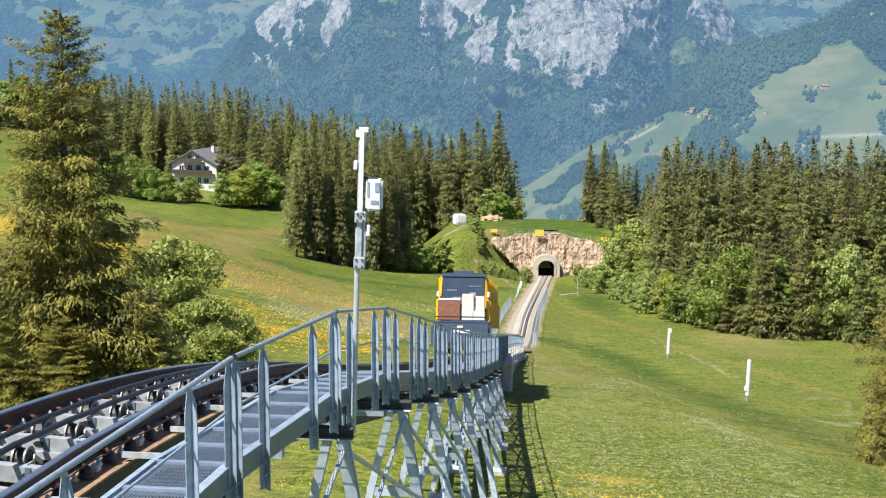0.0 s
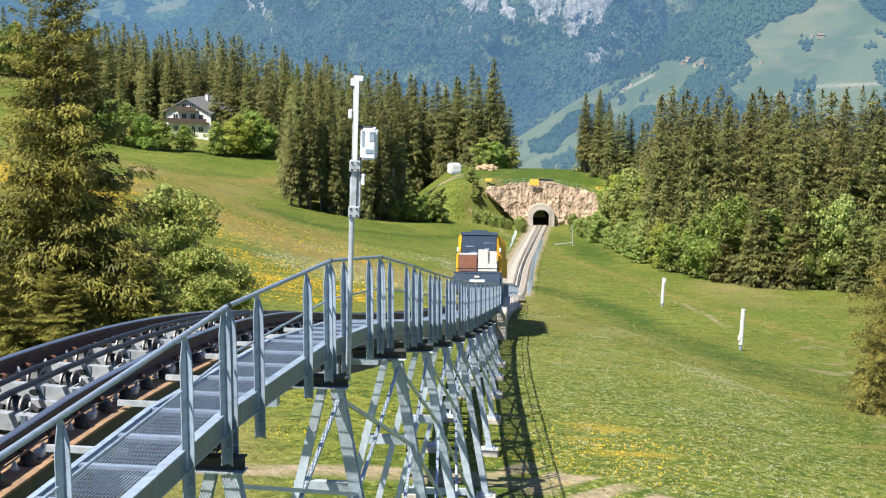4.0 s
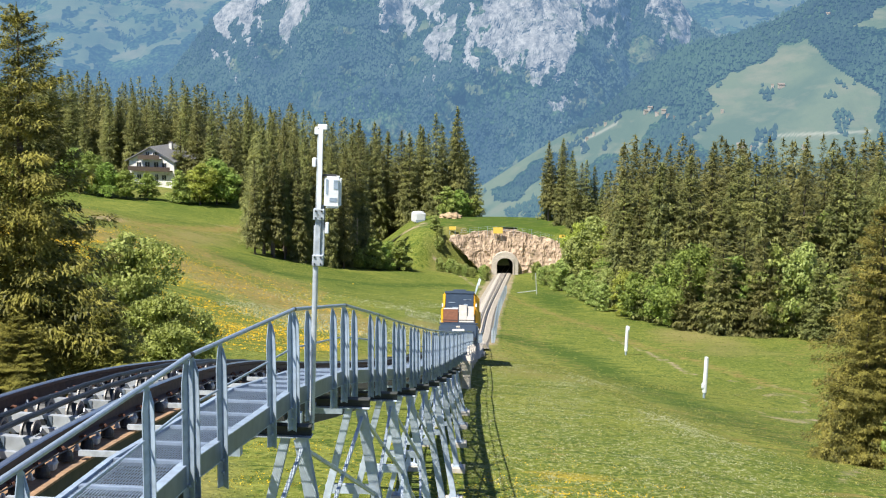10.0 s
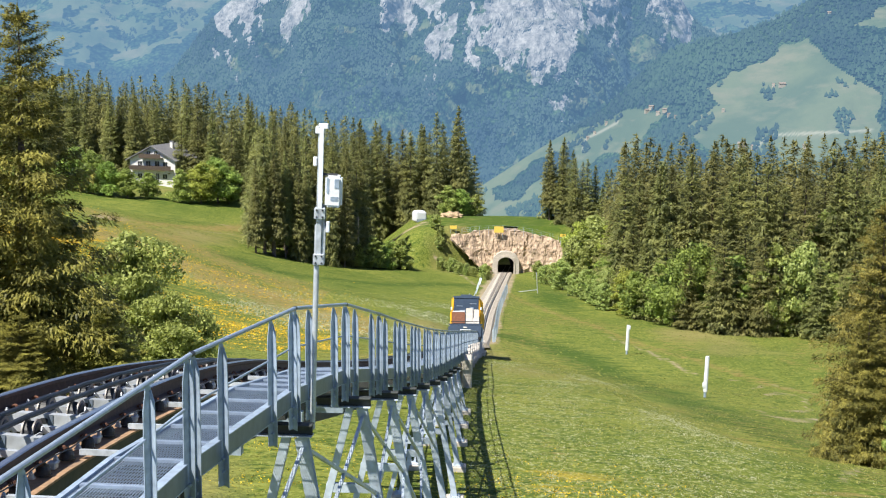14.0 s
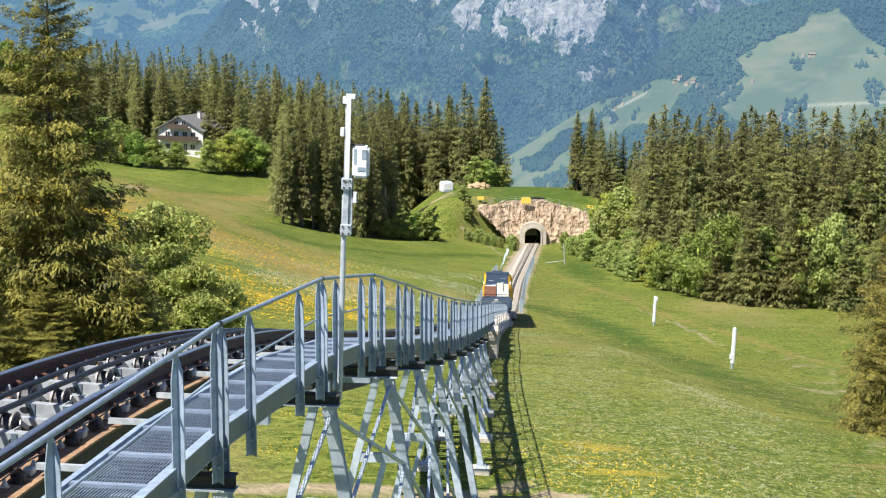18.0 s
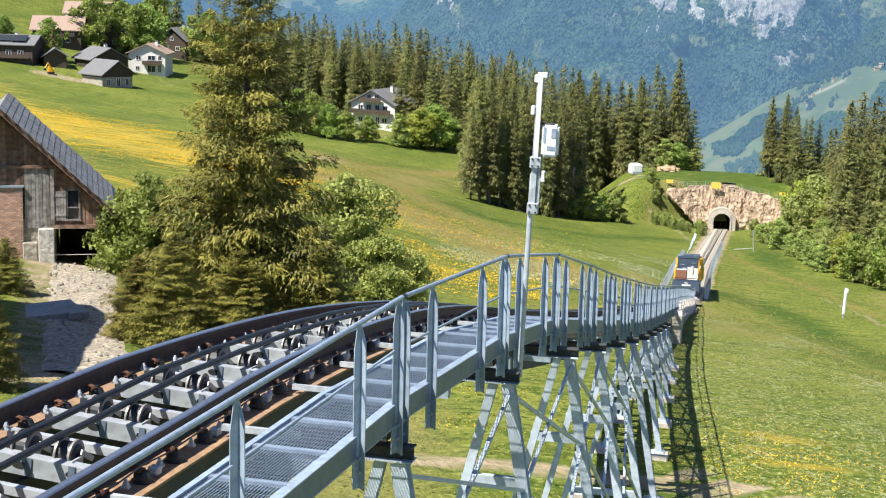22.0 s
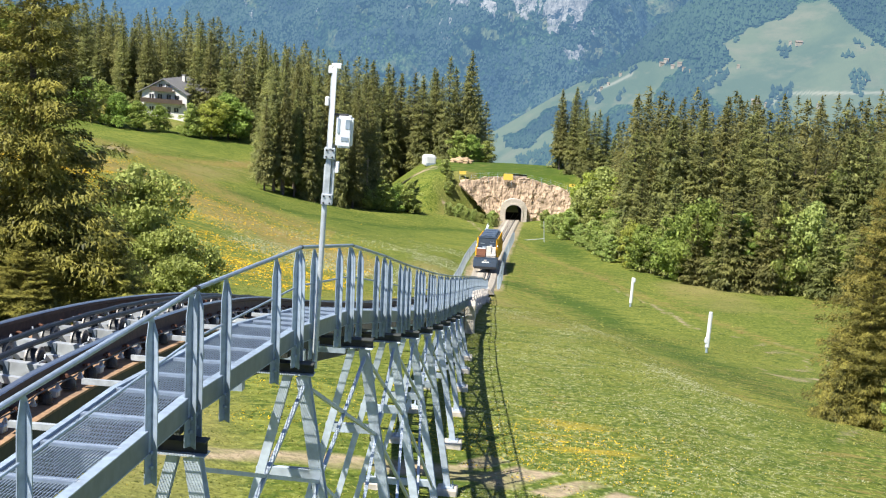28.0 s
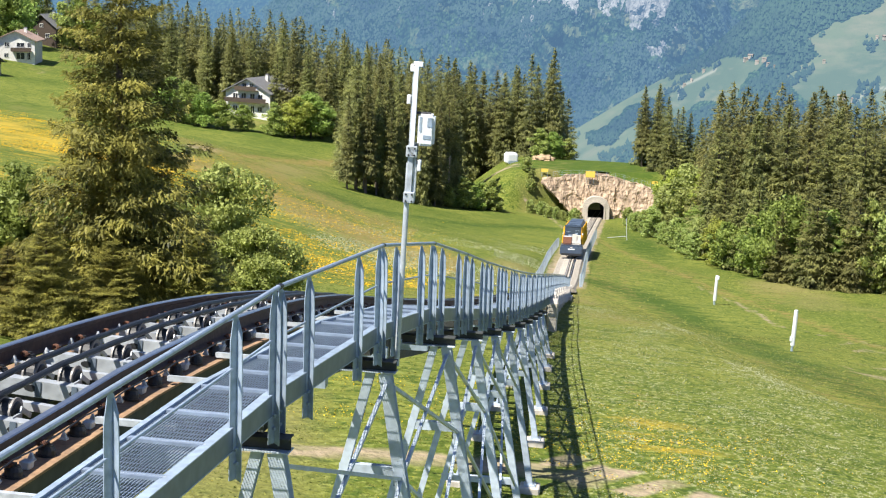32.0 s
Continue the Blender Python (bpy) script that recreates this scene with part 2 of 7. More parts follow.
def spline(xs, ys, x):
    """A smooth curve through knots (cubic Hermite with limited slopes)."""
    xs, ys, x = np.asarray(xs, float), np.asarray(ys, float), np.asarray(x, float)
    d = np.diff(ys) / np.diff(xs)
    s = np.concatenate([[d[0]], (d[:-1] + d[1:]) / 2, [d[-1]]])
    i = np.clip(np.searchsorted(xs, x) - 1, 0, len(xs) - 2)
    h = xs[i + 1] - xs[i]
    t = np.clip((x - xs[i]) / h, 0, 1)
    y = (2 * t**3 - 3 * t**2 + 1) * ys[i] + (t**3 - 2 * t**2 + t) * h * s[i] + (3 * t**2 - 2 * t**3) * ys[i + 1] + (t**3 - t**2) * h * s[i + 1]
    return y + np.where(x > xs[-1], (x - xs[-1]) * s[-1], 0) + np.where(x < xs[0], (x - xs[0]) * s[0], 0)


def value_noise(x, y, seed=0):
    x, y = np.asarray(x, float), np.asarray(y, float)
    xi, yi = np.floor(x).astype(np.int64), np.floor(y).astype(np.int64)
    fx, fy = x - xi, y - yi
    fx, fy = fx * fx * (3 - 2 * fx), fy * fy * (3 - 2 * fy)

    def h(a, b):
        k = (a * 374761393 + b * 668265263 + seed * 1442695041) & 0x7FFFFFFF
        k = ((k ^ (k >> 13)) * 1274126177) & 0x7FFFFFFF
        return ((k ^ (k >> 16)) & 0xFFFF) / 65535.0

    return (h(xi, yi) * (1 - fx) + h(xi + 1, yi) * fx) * (1 - fy) + (h(xi, yi + 1) * (1 - fx) + h(xi + 1, yi + 1) * fx) * fy


def fbm(x, y, octaves=5, seed=0, ridged=False):
    s, a, tot = 0.0, 0.5, 0.0
    for o in range(octaves):
        v = value_noise(np.asarray(x) * 2**o + 17.3 * o, np.asarray(y) * 2**o - 9.1 * o, seed + o)
        s = s + a * (1 - np.abs(2 * v - 1) if ridged else v)
        tot += a
        a *= 0.5
    return s / tot


def step(a, b, x):
    t = np.clip((np.asarray(x, float) - a) / (b - a), 0, 1)
    return t * t * (3 - 2 * t)


# ---- the line of the railway: the walkway's handrail line, seen from above, and the deck's height ----
LINE_Y = [-2, 8.5, 11, 14, 15.3, 20.1, 25, 30, 35, 40, 45, 65, 90, 115, 155, 200, 292, 330]
LINE_X = [-4.55, -3.37, -3.06, -2.69, -2.53, -2.0, -1.64, -1.29, -1.01, -0.74, -0.47, 0.37, 1.43, 2.48, 4.17, 7.2, 14.0, 16.9]
LINE_Z = [55.85, 55.78, 55.74, 55.68, 55.66, 55.25, 54.45, 53.38, 52.29, 51.24, 50.19, 46.22, 41.4, 36.5, 28.85, 24.1, 14.75, 10.9]
GAUGE = 1.2
TRACK_Y = [0, 25, 45, 72, 92, 118, 143, 165, 190, 240, 292, 330]   # how far the track's centre lies to the left of that line
TRACK_OFF = [-2.25, -2.25, -2.25, -1.7, -1.2, -1.0, -0.95, -1.0, -1.5, -1.9, -2.25, -2.3]
BRIDGE_END = 152.0


def track_off(y):
    return spline(TRACK_Y, TRACK_OFF, y)


def cant(y):
    """By how much the left rail lies above the right one."""
    return 0.35 * spline([0, 8, 12, 14, 16, 20, 25, 400], [0.28, 0.28, 0.27, 0.24, 0.17, 0.07, 0.0, 0.0], y)


def spread(y):
    """By how much the left rail stands further out near the bridge's upper end."""
    return 4.1 * cant(y)


def line(y, off=0.0, up=0.0):
    """A point of the line at the distance y, shifted sideways (to the right) and up."""
    x, z = spline(LINE_Y, LINE_X, y), spline(LINE_Y, LINE_Z, y)
    dx = spline(LINE_Y, LINE_X, y + 0.25) - spline(LINE_Y, LINE_X, y - 0.25)
    n = np.hypot(dx, 0.5)
    return np.stack([x + off * 0.5 / n, y - off * dx / n, z + up + 0 * x], -1)


def heading(y):
    a, b = line(y - 0.3), line(y + 0.3)
    return Vector(b - a).normalized()


def line_pose(y, off=0.0, up=0.0, level=False):
    """A pose on the line: its own y runs along the line, x to the right."""
    h = heading(y)
    if level:
        h = Vector((h.x, h.y, 0)).normalized()
    x = h.cross(Vector((0, 0, 1))).normalized()
    z = x.cross(h)
    m = Matrix((x, h, z)).transposed().to_4x4()
    m.translation = Vector(line(y, off, up))
    return m


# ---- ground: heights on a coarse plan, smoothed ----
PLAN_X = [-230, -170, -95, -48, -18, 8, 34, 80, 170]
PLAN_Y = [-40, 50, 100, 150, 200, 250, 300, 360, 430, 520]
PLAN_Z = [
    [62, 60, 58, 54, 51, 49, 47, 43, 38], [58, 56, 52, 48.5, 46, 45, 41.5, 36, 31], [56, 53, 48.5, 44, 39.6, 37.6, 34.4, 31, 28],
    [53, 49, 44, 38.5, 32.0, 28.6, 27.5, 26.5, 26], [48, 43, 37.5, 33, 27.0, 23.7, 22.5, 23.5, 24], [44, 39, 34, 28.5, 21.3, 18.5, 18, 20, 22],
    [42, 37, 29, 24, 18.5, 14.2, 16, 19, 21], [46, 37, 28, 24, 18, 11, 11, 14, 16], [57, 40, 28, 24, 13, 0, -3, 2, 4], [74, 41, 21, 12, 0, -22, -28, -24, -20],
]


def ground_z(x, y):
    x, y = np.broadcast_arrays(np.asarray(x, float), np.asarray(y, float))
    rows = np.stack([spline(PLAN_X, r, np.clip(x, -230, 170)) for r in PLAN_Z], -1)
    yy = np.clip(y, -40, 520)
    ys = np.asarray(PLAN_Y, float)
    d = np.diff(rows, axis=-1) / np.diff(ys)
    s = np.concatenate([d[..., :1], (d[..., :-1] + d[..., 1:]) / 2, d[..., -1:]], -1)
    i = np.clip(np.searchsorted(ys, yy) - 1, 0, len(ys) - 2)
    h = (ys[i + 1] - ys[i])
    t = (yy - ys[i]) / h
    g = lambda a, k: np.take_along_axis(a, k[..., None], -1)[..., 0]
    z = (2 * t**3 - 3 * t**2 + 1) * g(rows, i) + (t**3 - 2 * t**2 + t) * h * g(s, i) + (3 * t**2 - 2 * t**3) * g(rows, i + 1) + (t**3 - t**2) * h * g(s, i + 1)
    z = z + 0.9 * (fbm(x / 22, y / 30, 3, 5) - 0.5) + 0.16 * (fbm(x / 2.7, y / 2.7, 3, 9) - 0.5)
    # a low bank across the lower meadow
    z = z - 0.9 * step(9, 14.5, x + 0.03 * (y - 100)) * step(55, 75, y) * (1 - step(125, 160, y))
    # the cutting for the track in front of the tunnel and the bed on which it lies
    bed = line(y, track_off(y))
    away = np.abs(x - bed[..., 0])
    k = (1 - step(1.6, 5.5, away)) * step(146, 154, y) * (1 - step(290.2, 290.6, y))
    z = z * (1 - k) + (bed[..., 2] - 0.3) * k
    # the mound over the tunnel
    mound = 9.3 * (1 - step(13, 30, np.abs(x - 10.5))) * (1 - step(16, 60, y - 290)) * step(290.25 - np.clip((5.0 - x) * 1.5, 0.05, 15.0), 290.25, y)
    z = np.maximum(z, 14.2 + mound + 0.8 * (fbm(x / 5, y / 5, 2, 3) - 0.5)) if np.ndim(z) == 0 else np.where(mound > 0.3, np.maximum(z, 14.2 + mound + 0.8 * (fbm(x / 5, y / 5, 2, 3) - 0.5)), z)
    # beyond the woods the land drops into the valley
    z = z - step(520, 1500, y) * 430 - np.clip(y - 520, 0, 300) * 0.2
    return z


def gz(x, y):
    return float(ground_z(np.array([float(x)]), np.array([float(y)]))[0])


def meadow_material():
    m = bpy.data.materials.new("alpine_meadow")
    m.use_nodes = True
    n, l = m.node_tree.nodes, m.node_tree.links
    b = n["Principled BSDF"]
    b.inputs["Roughness"].default_value = 0.9
    b.inputs["Specular IOR Level"].default_value = 0.1
    tc = n.new("ShaderNodeTexCoord")

    def noise_tex(scale, detail=5, stretch=(1, 1, 1)):
        mp = n.new("ShaderNodeMapping")
        mp.inputs["Scale"].default_value = stretch
        l.new(tc.outputs["Object"], mp.inputs["Vector"])
        t = n.new("ShaderNodeTexNoise")
        t.inputs["Scale"].default_value, t.inputs["Detail"].default_value = scale, detail
        l.new(mp.outputs[0], t.inputs["Vector"])
        return t.outputs["Fac"]

    def ramp(v, lo, hi):
        r = n.new("ShaderNodeMapRange")
        r.inputs["From Min"].default_value, r.inputs["From Max"].default_value = lo, hi
        l.new(v, r.inputs["Value"])
        return r.outputs[0]

    def mix(a, c, f):
        x = n.new("ShaderNodeMix")
        x.data_type = "RGBA"
        for s, v in (("A", a), ("B", c)):
            if isinstance(v, tuple):
                x.inputs[s].default_value = (*v, 1)
            else:
                l.new(v, x.inputs[s])
        l.new(f, x.inputs["Factor"])
        return x.outputs["Result"]

    c = mix((0.096, 0.127, 0.019), (0.168, 0.186, 0.034), ramp(noise_tex(0.06, 6), 0.4, 0.6))
    c = mix(c, (0.07, 0.105, 0.017), ramp(noise_tex(0.55, 10, (0.6, 1.3, 1)), 0.5, 0.66))
    c = mix(c, (0.2, 0.225, 0.052), ramp(noise_tex(4.0, 10), 0.5, 0.62))
    c = mix(c, (0.06, 0.095, 0.016), ramp(noise_tex(2.1, 10), 0.53, 0.64))
    c = mix(c, (0.23, 0.2, 0.075), ramp(noise_tex(0.045, 6, (1, 0.5, 1)), 0.58, 0.72))
    a = n.new("ShaderNodeAttribute")
    a.attribute_name = "earth"
    e = mix((0.34, 0.27, 0.18), (0.22, 0.2, 0.1), ramp(noise_tex(0.8, 8), 0.4, 0.6))
    s = n.new("ShaderNodeMath")
    s.operation = "ADD"
    l.new(a.outputs["Fac"], s.inputs[0])
    l.new(ramp(noise_tex(0.7, 8), 0.2, 1.8), s.inputs[1])
    c = mix(c, e, ramp(s.outputs[0], 0.62, 0.82))
    # the first tone also carries the shade painted before the middle wood
    for key, tone, scale, lo, hi, stretch in (("lush_and_shade", (0.06, 0.098, 0.016), 0.9, 0.5, 1.0, (0.5, 0.8, 1)), ("heads", (0.36, 0.37, 0.18), 5.0, 0.78, 1.1, (1, 0.6, 1)), ("sorrel", (0.25, 0.185, 0.065), 2.6, 0.72, 1.25, (0.3, 0.8, 1)), ("bloom", (0.4, 0.29, 0.04), 1.4, 0.76, 1.2, (0.09, 0.5, 1))):
        a = n.new("ShaderNodeAttribute")
        a.attribute_name = key
        s = n.new("ShaderNodeMath")
        s.operation = "ADD"
        l.new(a.outputs["Fac"], s.inputs[0])
        q = n.new("ShaderNodeMath")
        q.operation = "MULTIPLY"
        q.inputs[1].default_value = 0.6
        l.new(ramp(noise_tex(scale, 10, stretch), 0.36, 0.66), q.inputs[0])
        l.new(q.outputs[0], s.inputs[1])
        c = mix(c, tone, ramp(s.outputs[0], lo, hi))
    l.new(c, b.inputs["Base Color"])
    u = n.new("ShaderNodeBump")
    u.inputs["Strength"].default_value, u.inputs["Distance"].default_value = 0.7, 0.25
    l.new(noise_tex(3.5, 10), u.inputs["Height"])
    l.new(u.outputs[0], b.inputs["Normal"])
    return m


MEADOW = meadow_material()


def to_path(x, y, pts):
    """Distance in plan from a line of corners."""
    d = np.full(np.shape(x), 1e3)
    for (ax, ay), (bx, by) in zip(pts, pts[1:]):
        q = np.clip(((x - ax) * (bx - ax) + (y - ay) * (by - ay)) / ((bx - ax) ** 2 + (by - ay) ** 2), 0, 1)
        d = np.minimum(d, np.hypot(x - ax - q * (bx - ax), y - ay - q * (by - ay)))
    return d


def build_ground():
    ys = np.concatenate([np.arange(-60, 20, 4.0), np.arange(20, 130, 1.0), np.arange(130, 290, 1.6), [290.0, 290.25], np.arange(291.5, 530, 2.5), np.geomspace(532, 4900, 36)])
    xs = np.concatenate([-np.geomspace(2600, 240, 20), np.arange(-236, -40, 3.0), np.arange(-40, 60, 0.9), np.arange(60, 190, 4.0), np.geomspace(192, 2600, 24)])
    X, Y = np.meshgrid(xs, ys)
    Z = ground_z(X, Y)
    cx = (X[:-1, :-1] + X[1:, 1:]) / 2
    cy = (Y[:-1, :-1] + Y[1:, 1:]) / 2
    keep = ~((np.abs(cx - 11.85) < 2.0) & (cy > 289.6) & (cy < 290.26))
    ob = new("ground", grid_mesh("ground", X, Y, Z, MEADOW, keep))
    # bare earth: the gravel bed, the dirt track by the bridge, the cart track at the wood, the trodden patch
    bed = line(Y, track_off(Y))
    e = 0.75 * (1 - step(2.0, 3.2, np.abs(X - bed[..., 0]))) * step(148, 156, Y) * (Y < 290)
    e = np.maximum(e, 0.75 * np.exp(-((Y - 42.6 + 0.55 * np.clip(X, 0, 40)) / 1.2) ** 2) * (X < 1.5) * (X > -60))
    for shift in (0.0, 1.7):
        e = np.maximum(e, 0.95 * np.exp(-((Y - 44.3 + shift + 0.75 * np.clip(X - 1, 0, 40)) / 0.7) ** 2) * (X > 0.5) * (X < 14))
    e = np.maximum(e, 0.8 * np.exp(-((((X + 143) / 11) ** 4 + ((Y - 357 + 0.3 * (X + 143)) / 5) ** 4))))
    e = np.maximum(e, 0.6 * np.exp(-((Y - 371 - 4 * (X + 123.6)) / 8) ** 2) * (X > -124.5) * (X < -119.5))
    e = np.maximum(e, 0.85 * np.exp(-(((X + 54) / 4) ** 2 + ((Y - 250) / 9) ** 2)))
    e = np.maximum(e, 0.9 * np.exp(-((Y - 296 + 0.3 * (X + 4)) / 2.0) ** 2) * (X > -16) * (X < -2.5))
    e = np.maximum(e, 0.55 * np.exp(-(((X + 40) / 9) ** 2 + ((Y - 292) / 5) ** 2)))
    e = np.maximum(e, 0.45 * np.exp(-((X - (-2 + (Y - 296) * -0.55)) / 1.6) ** 2) * step(294, 298, Y) * (Y < 330))
    e = np.maximum(e, 0.7 * np.exp(-(to_path(X, Y, [(-32, 78), (-27, 66), (-23, 56), (-21, 48)]) / 2.0) ** 4))
    # trodden rings at the edge of the spruces, the worn line below the lances, the field edge
    ring = np.hypot((X - 26.5 - 0.2 * (Y - 118)) / 5.2, (Y - 118) / 24)
    e = np.maximum(e, (0.3 + 0.42 * fbm(X / 2.5, Y / 7, 3, 61)) * step(-0.3, 0.7, np.sin(ring * 16 + 5.0 * fbm(X / 4, Y / 10, 3, 23))) * (1 - step(0.85, 1.05, ring)))
    e = np.maximum(e, 0.62 * np.exp(-(to_path(X, Y, [(19.0, 176), (21.8, 163), (23.6, 143), (27, 139.5)]) / 0.9) ** 2))
    e = np.maximum(e, 0.62 * np.exp(-(to_path(X, Y, [(25.5, 104), (24.2, 88), (21.8, 75), (17.5, 63), (14.5, 55)]) / 0.55) ** 2))
    e = np.maximum(e, 0.5 * np.exp(-(to_path(X, Y, [(-46, 256), (-39, 269), (-36, 278), (-29, 284)]) / 2.2) ** 2))
    e = np.maximum(e, 0.62 * np.exp(-(to_path(X, Y, [(-1.5, 285), (2, 286), (4.7, 262), (6, 250)]) / 1.0) ** 2))
    e = np.maximum(e, 0.45 * np.exp(-(to_path(X, Y, [(-113, 319), (-96, 298), (-74, 237)]) / 0.8) ** 2))
    # darker grass on the bank below the line, pale seed heads on the slope beside the bridge
    lush_and_shade = 0.85 * np.exp(-(to_path(X, Y, [(7.6, 168), (12.5, 159), (15, 143), (16.2, 114), (17.4, 91), (18.8, 79), (20.2, 73)]) / (1.6 + 0.012 * Y)) ** 2)
    lush_and_shade = np.maximum(lush_and_shade, 0.8 * np.exp(-(((X - 17) / 4.5) ** 2 + ((Y - 232) / 26) ** 2)))
    # the middle wood's cast shadow on the meadow, painted as darker grass
    lush_and_shade = np.maximum(lush_and_shade, 0.75 * np.exp(-(to_path(X, Y, [(-31, 228), (-25, 221), (-10, 232), (2, 252)]) / 4.0) ** 2))
    lush_and_shade = np.maximum(lush_and_shade, 0.7 * (Y > 290) * (1 - step(325, 345, Y)) * np.exp(-((X - 11) / 17) ** 4))
    lush_and_shade = np.maximum(lush_and_shade, 0.36 * step(0.5, 0.6, fbm(X / 14, Y / 7, 3, 52)) * (X < -10))
    heads = 0.38 * step(0.42, 0.62, fbm((X - 0.12 * Y) / 5, Y / 16, 3, 8)) * (X > 1.0) * (1 - step(10, 15, X - 0.02 * Y)) * (1 - step(105, 130, Y))
    heads = np.maximum(heads, 0.5 * np.exp(-(to_path(X, Y, [(-32, 185), (-22, 170), (-12, 150)]) / 9.0) ** 2))
    for key, val in (("lush_and_shade", lush_and_shade), ("heads", heads)):
        at = ob.data.attributes.new(key, "FLOAT", "POINT")
        at.data.foreach_set("value", val.ravel().astype(np.float32))
    at = ob.data.attributes.new("earth", "FLOAT", "POINT")
    at.data.foreach_set("value", e.ravel().astype(np.float32))
    # dandelions in bands across the upper meadow, reddish sorrel below them
    w = 8 * (fbm(X / 25, Y / 25, 3, 77) - 0.5)
    band = lambda px, py, qx, qy, wide: np.exp(-((((X + w - px) * (qy - py) - (Y - py) * (qx - px)) / math.hypot(qx - px, qy - py) / wide) ** 2) * 1.0) * (X > min(px, qx) - 6) * (X < max(px, qx) + 6)
    bloom = np.maximum(0.85 * band(-150, 300, -50, 188, 24), 0.62 * band(-62, 150, -30, 122, 8))
    bloom = np.maximum(bloom, 0.5 * band(-42, 180, -9, 118, 14))
    bloom = np.maximum(bloom, 0.6 * np.exp(-(((X + 18.5 + w * 0.3) / 5) ** 2 + ((Y - 125) / 8) ** 2)))
    bloom = np.maximum(bloom, 0.6 * np.exp(-(((X - 4.2 + 0.2 * w) / 2.6) ** 2 + ((Y - 48) / 4) ** 2)))
    sorrel = 0.85 * band(-48, 216, -12, 168, 10)
    sorrel = np.maximum(sorrel, 0.72 * band(-60, 262, -20, 200, 9))
    sorrel = np.maximum(sorrel, 0.7 * np.exp(-(((X + 0.1 * w - 10 - (232 - Y) * 0.17 - 0.0004 * (232 - Y) ** 2) / 1.5) ** 2)) * (Y > 115) * (Y < 240))
    sorrel = np.maximum(sorrel, 0.45 * step(0.5, 0.62, fbm(X / 9, Y / 22, 3, 41)) * (X > 4) * (Y < 200))
    sorrel = np.maximum(sorrel, 0.85 * np.exp(-(to_path(X, Y, [(-48, 252), (-42.5, 272), (-37, 298)]) / 4.5) ** 2))
    for key, val in (("bloom", bloom), ("sorrel", sorrel)):
        at = ob.data.attributes.new(key, "FLOAT", "POINT")
        at.data.foreach_set("value", val.ravel().astype(np.float32))
    return tagged(ob, "sloping alpine meadow with flowers and dirt tracks", "ground", kind="structure")


build_ground()

# ---- the far mountains ----
def mountain_material(name, air_share, tree=0.16):
    m = bpy.data.materials.new(name)
    m.use_nodes = True
    n, l = m.node_tree.nodes, m.node_tree.links
    b = n["Principled BSDF"]
    b.inputs["Roughness"].default_value = 1.0
    b.inputs["Specular IOR Level"].default_value = 0.0
    tc = n.new("ShaderNodeTexCoord")

    def noise_tex(scale, detail=6, stretch=(1, 1, 1), rough=0.6, turn=0):
        mp = n.new("ShaderNodeMapping")
        mp.inputs["Scale"].default_value = stretch
        mp.inputs["Rotation"].default_value = (0, radians(turn), 0)
        l.new(tc.outputs["Object"], mp.inputs["Vector"])
        t = n.new("ShaderNodeTexNoise")
        t.inputs["Scale"].default_value, t.inputs["Detail"].default_value, t.inputs["Roughness"].default_value = scale, detail, rough
        l.new(mp.outputs[0], t.inputs["Vector"])
        return t.outputs["Fac"]

    def ramp(v, lo, hi, a=0.0, c=1.0):
        r = n.new("ShaderNodeMapRange")
        for k, q in (("From Min", lo), ("From Max", hi), ("To Min", a), ("To Max", c)):
            r.inputs[k].default_value = q
        l.new(v, r.inputs["Value"])
        return r.outputs[0]

    def mix(a, c, f):
        x = n.new("ShaderNodeMix")
        x.data_type = "RGBA"
        for s, v in (("A", a), ("B", c)):
            if isinstance(v, tuple):
                x.inputs[s].default_value = (*v, 1)
            else:
                l.new(v, x.inputs[s])
        l.new(f, x.inputs["Factor"])
        return x.outputs["Result"]

    def attr(name_, wobble, scale, lo=0.42, hi=0.58):
        a = n.new("ShaderNodeAttribute")
        a.attribute_name = name_
        s = n.new("ShaderNodeMath")
        s.operation = "ADD"
        l.new(a.outputs["Fac"], s.inputs[0])
        l.new(ramp(noise_tex(scale, 10, (1, 0.5, 0.5), 0.75, 30), 0.36, 0.64, -wobble, wobble), s.inputs[1])
        return ramp(s.outputs[0], lo, hi)

    # single trees as small cells, paler in the middle, near black towards the edges
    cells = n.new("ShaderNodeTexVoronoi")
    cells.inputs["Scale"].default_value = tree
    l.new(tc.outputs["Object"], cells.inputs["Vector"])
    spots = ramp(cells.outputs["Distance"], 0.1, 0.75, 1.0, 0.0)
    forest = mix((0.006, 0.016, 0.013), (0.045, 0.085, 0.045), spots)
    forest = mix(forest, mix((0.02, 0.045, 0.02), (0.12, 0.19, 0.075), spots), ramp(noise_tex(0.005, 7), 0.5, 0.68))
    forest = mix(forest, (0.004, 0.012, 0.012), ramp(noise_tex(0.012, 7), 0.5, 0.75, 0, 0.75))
    grass = mix((0.085, 0.115, 0.058), (0.125, 0.15, 0.074), ramp(noise_tex(0.006, 9), 0.42, 0.56))
    grass = mix(grass, (0.17, 0.17, 0.095), ramp(noise_tex(0.01, 8, (1, 1, 3)), 0.5, 0.66))
    way = n.new("ShaderNodeAttribute")
    way.attribute_name = "road"
    grass = mix(grass, (0.5, 0.46, 0.36), way.outputs["Fac"])
    rock = mix((0.17, 0.168, 0.162), (0.38, 0.37, 0.35), ramp(noise_tex(0.07, 14, (1, 0.4, 0.8), 0.75), 0.4, 0.6))
    rock = mix(rock, (0.16, 0.16, 0.155), ramp(noise_tex(0.012, 14, (1, 0.3, 0.35), 0.68, 35), 0.54, 0.66, 0, 0.75))
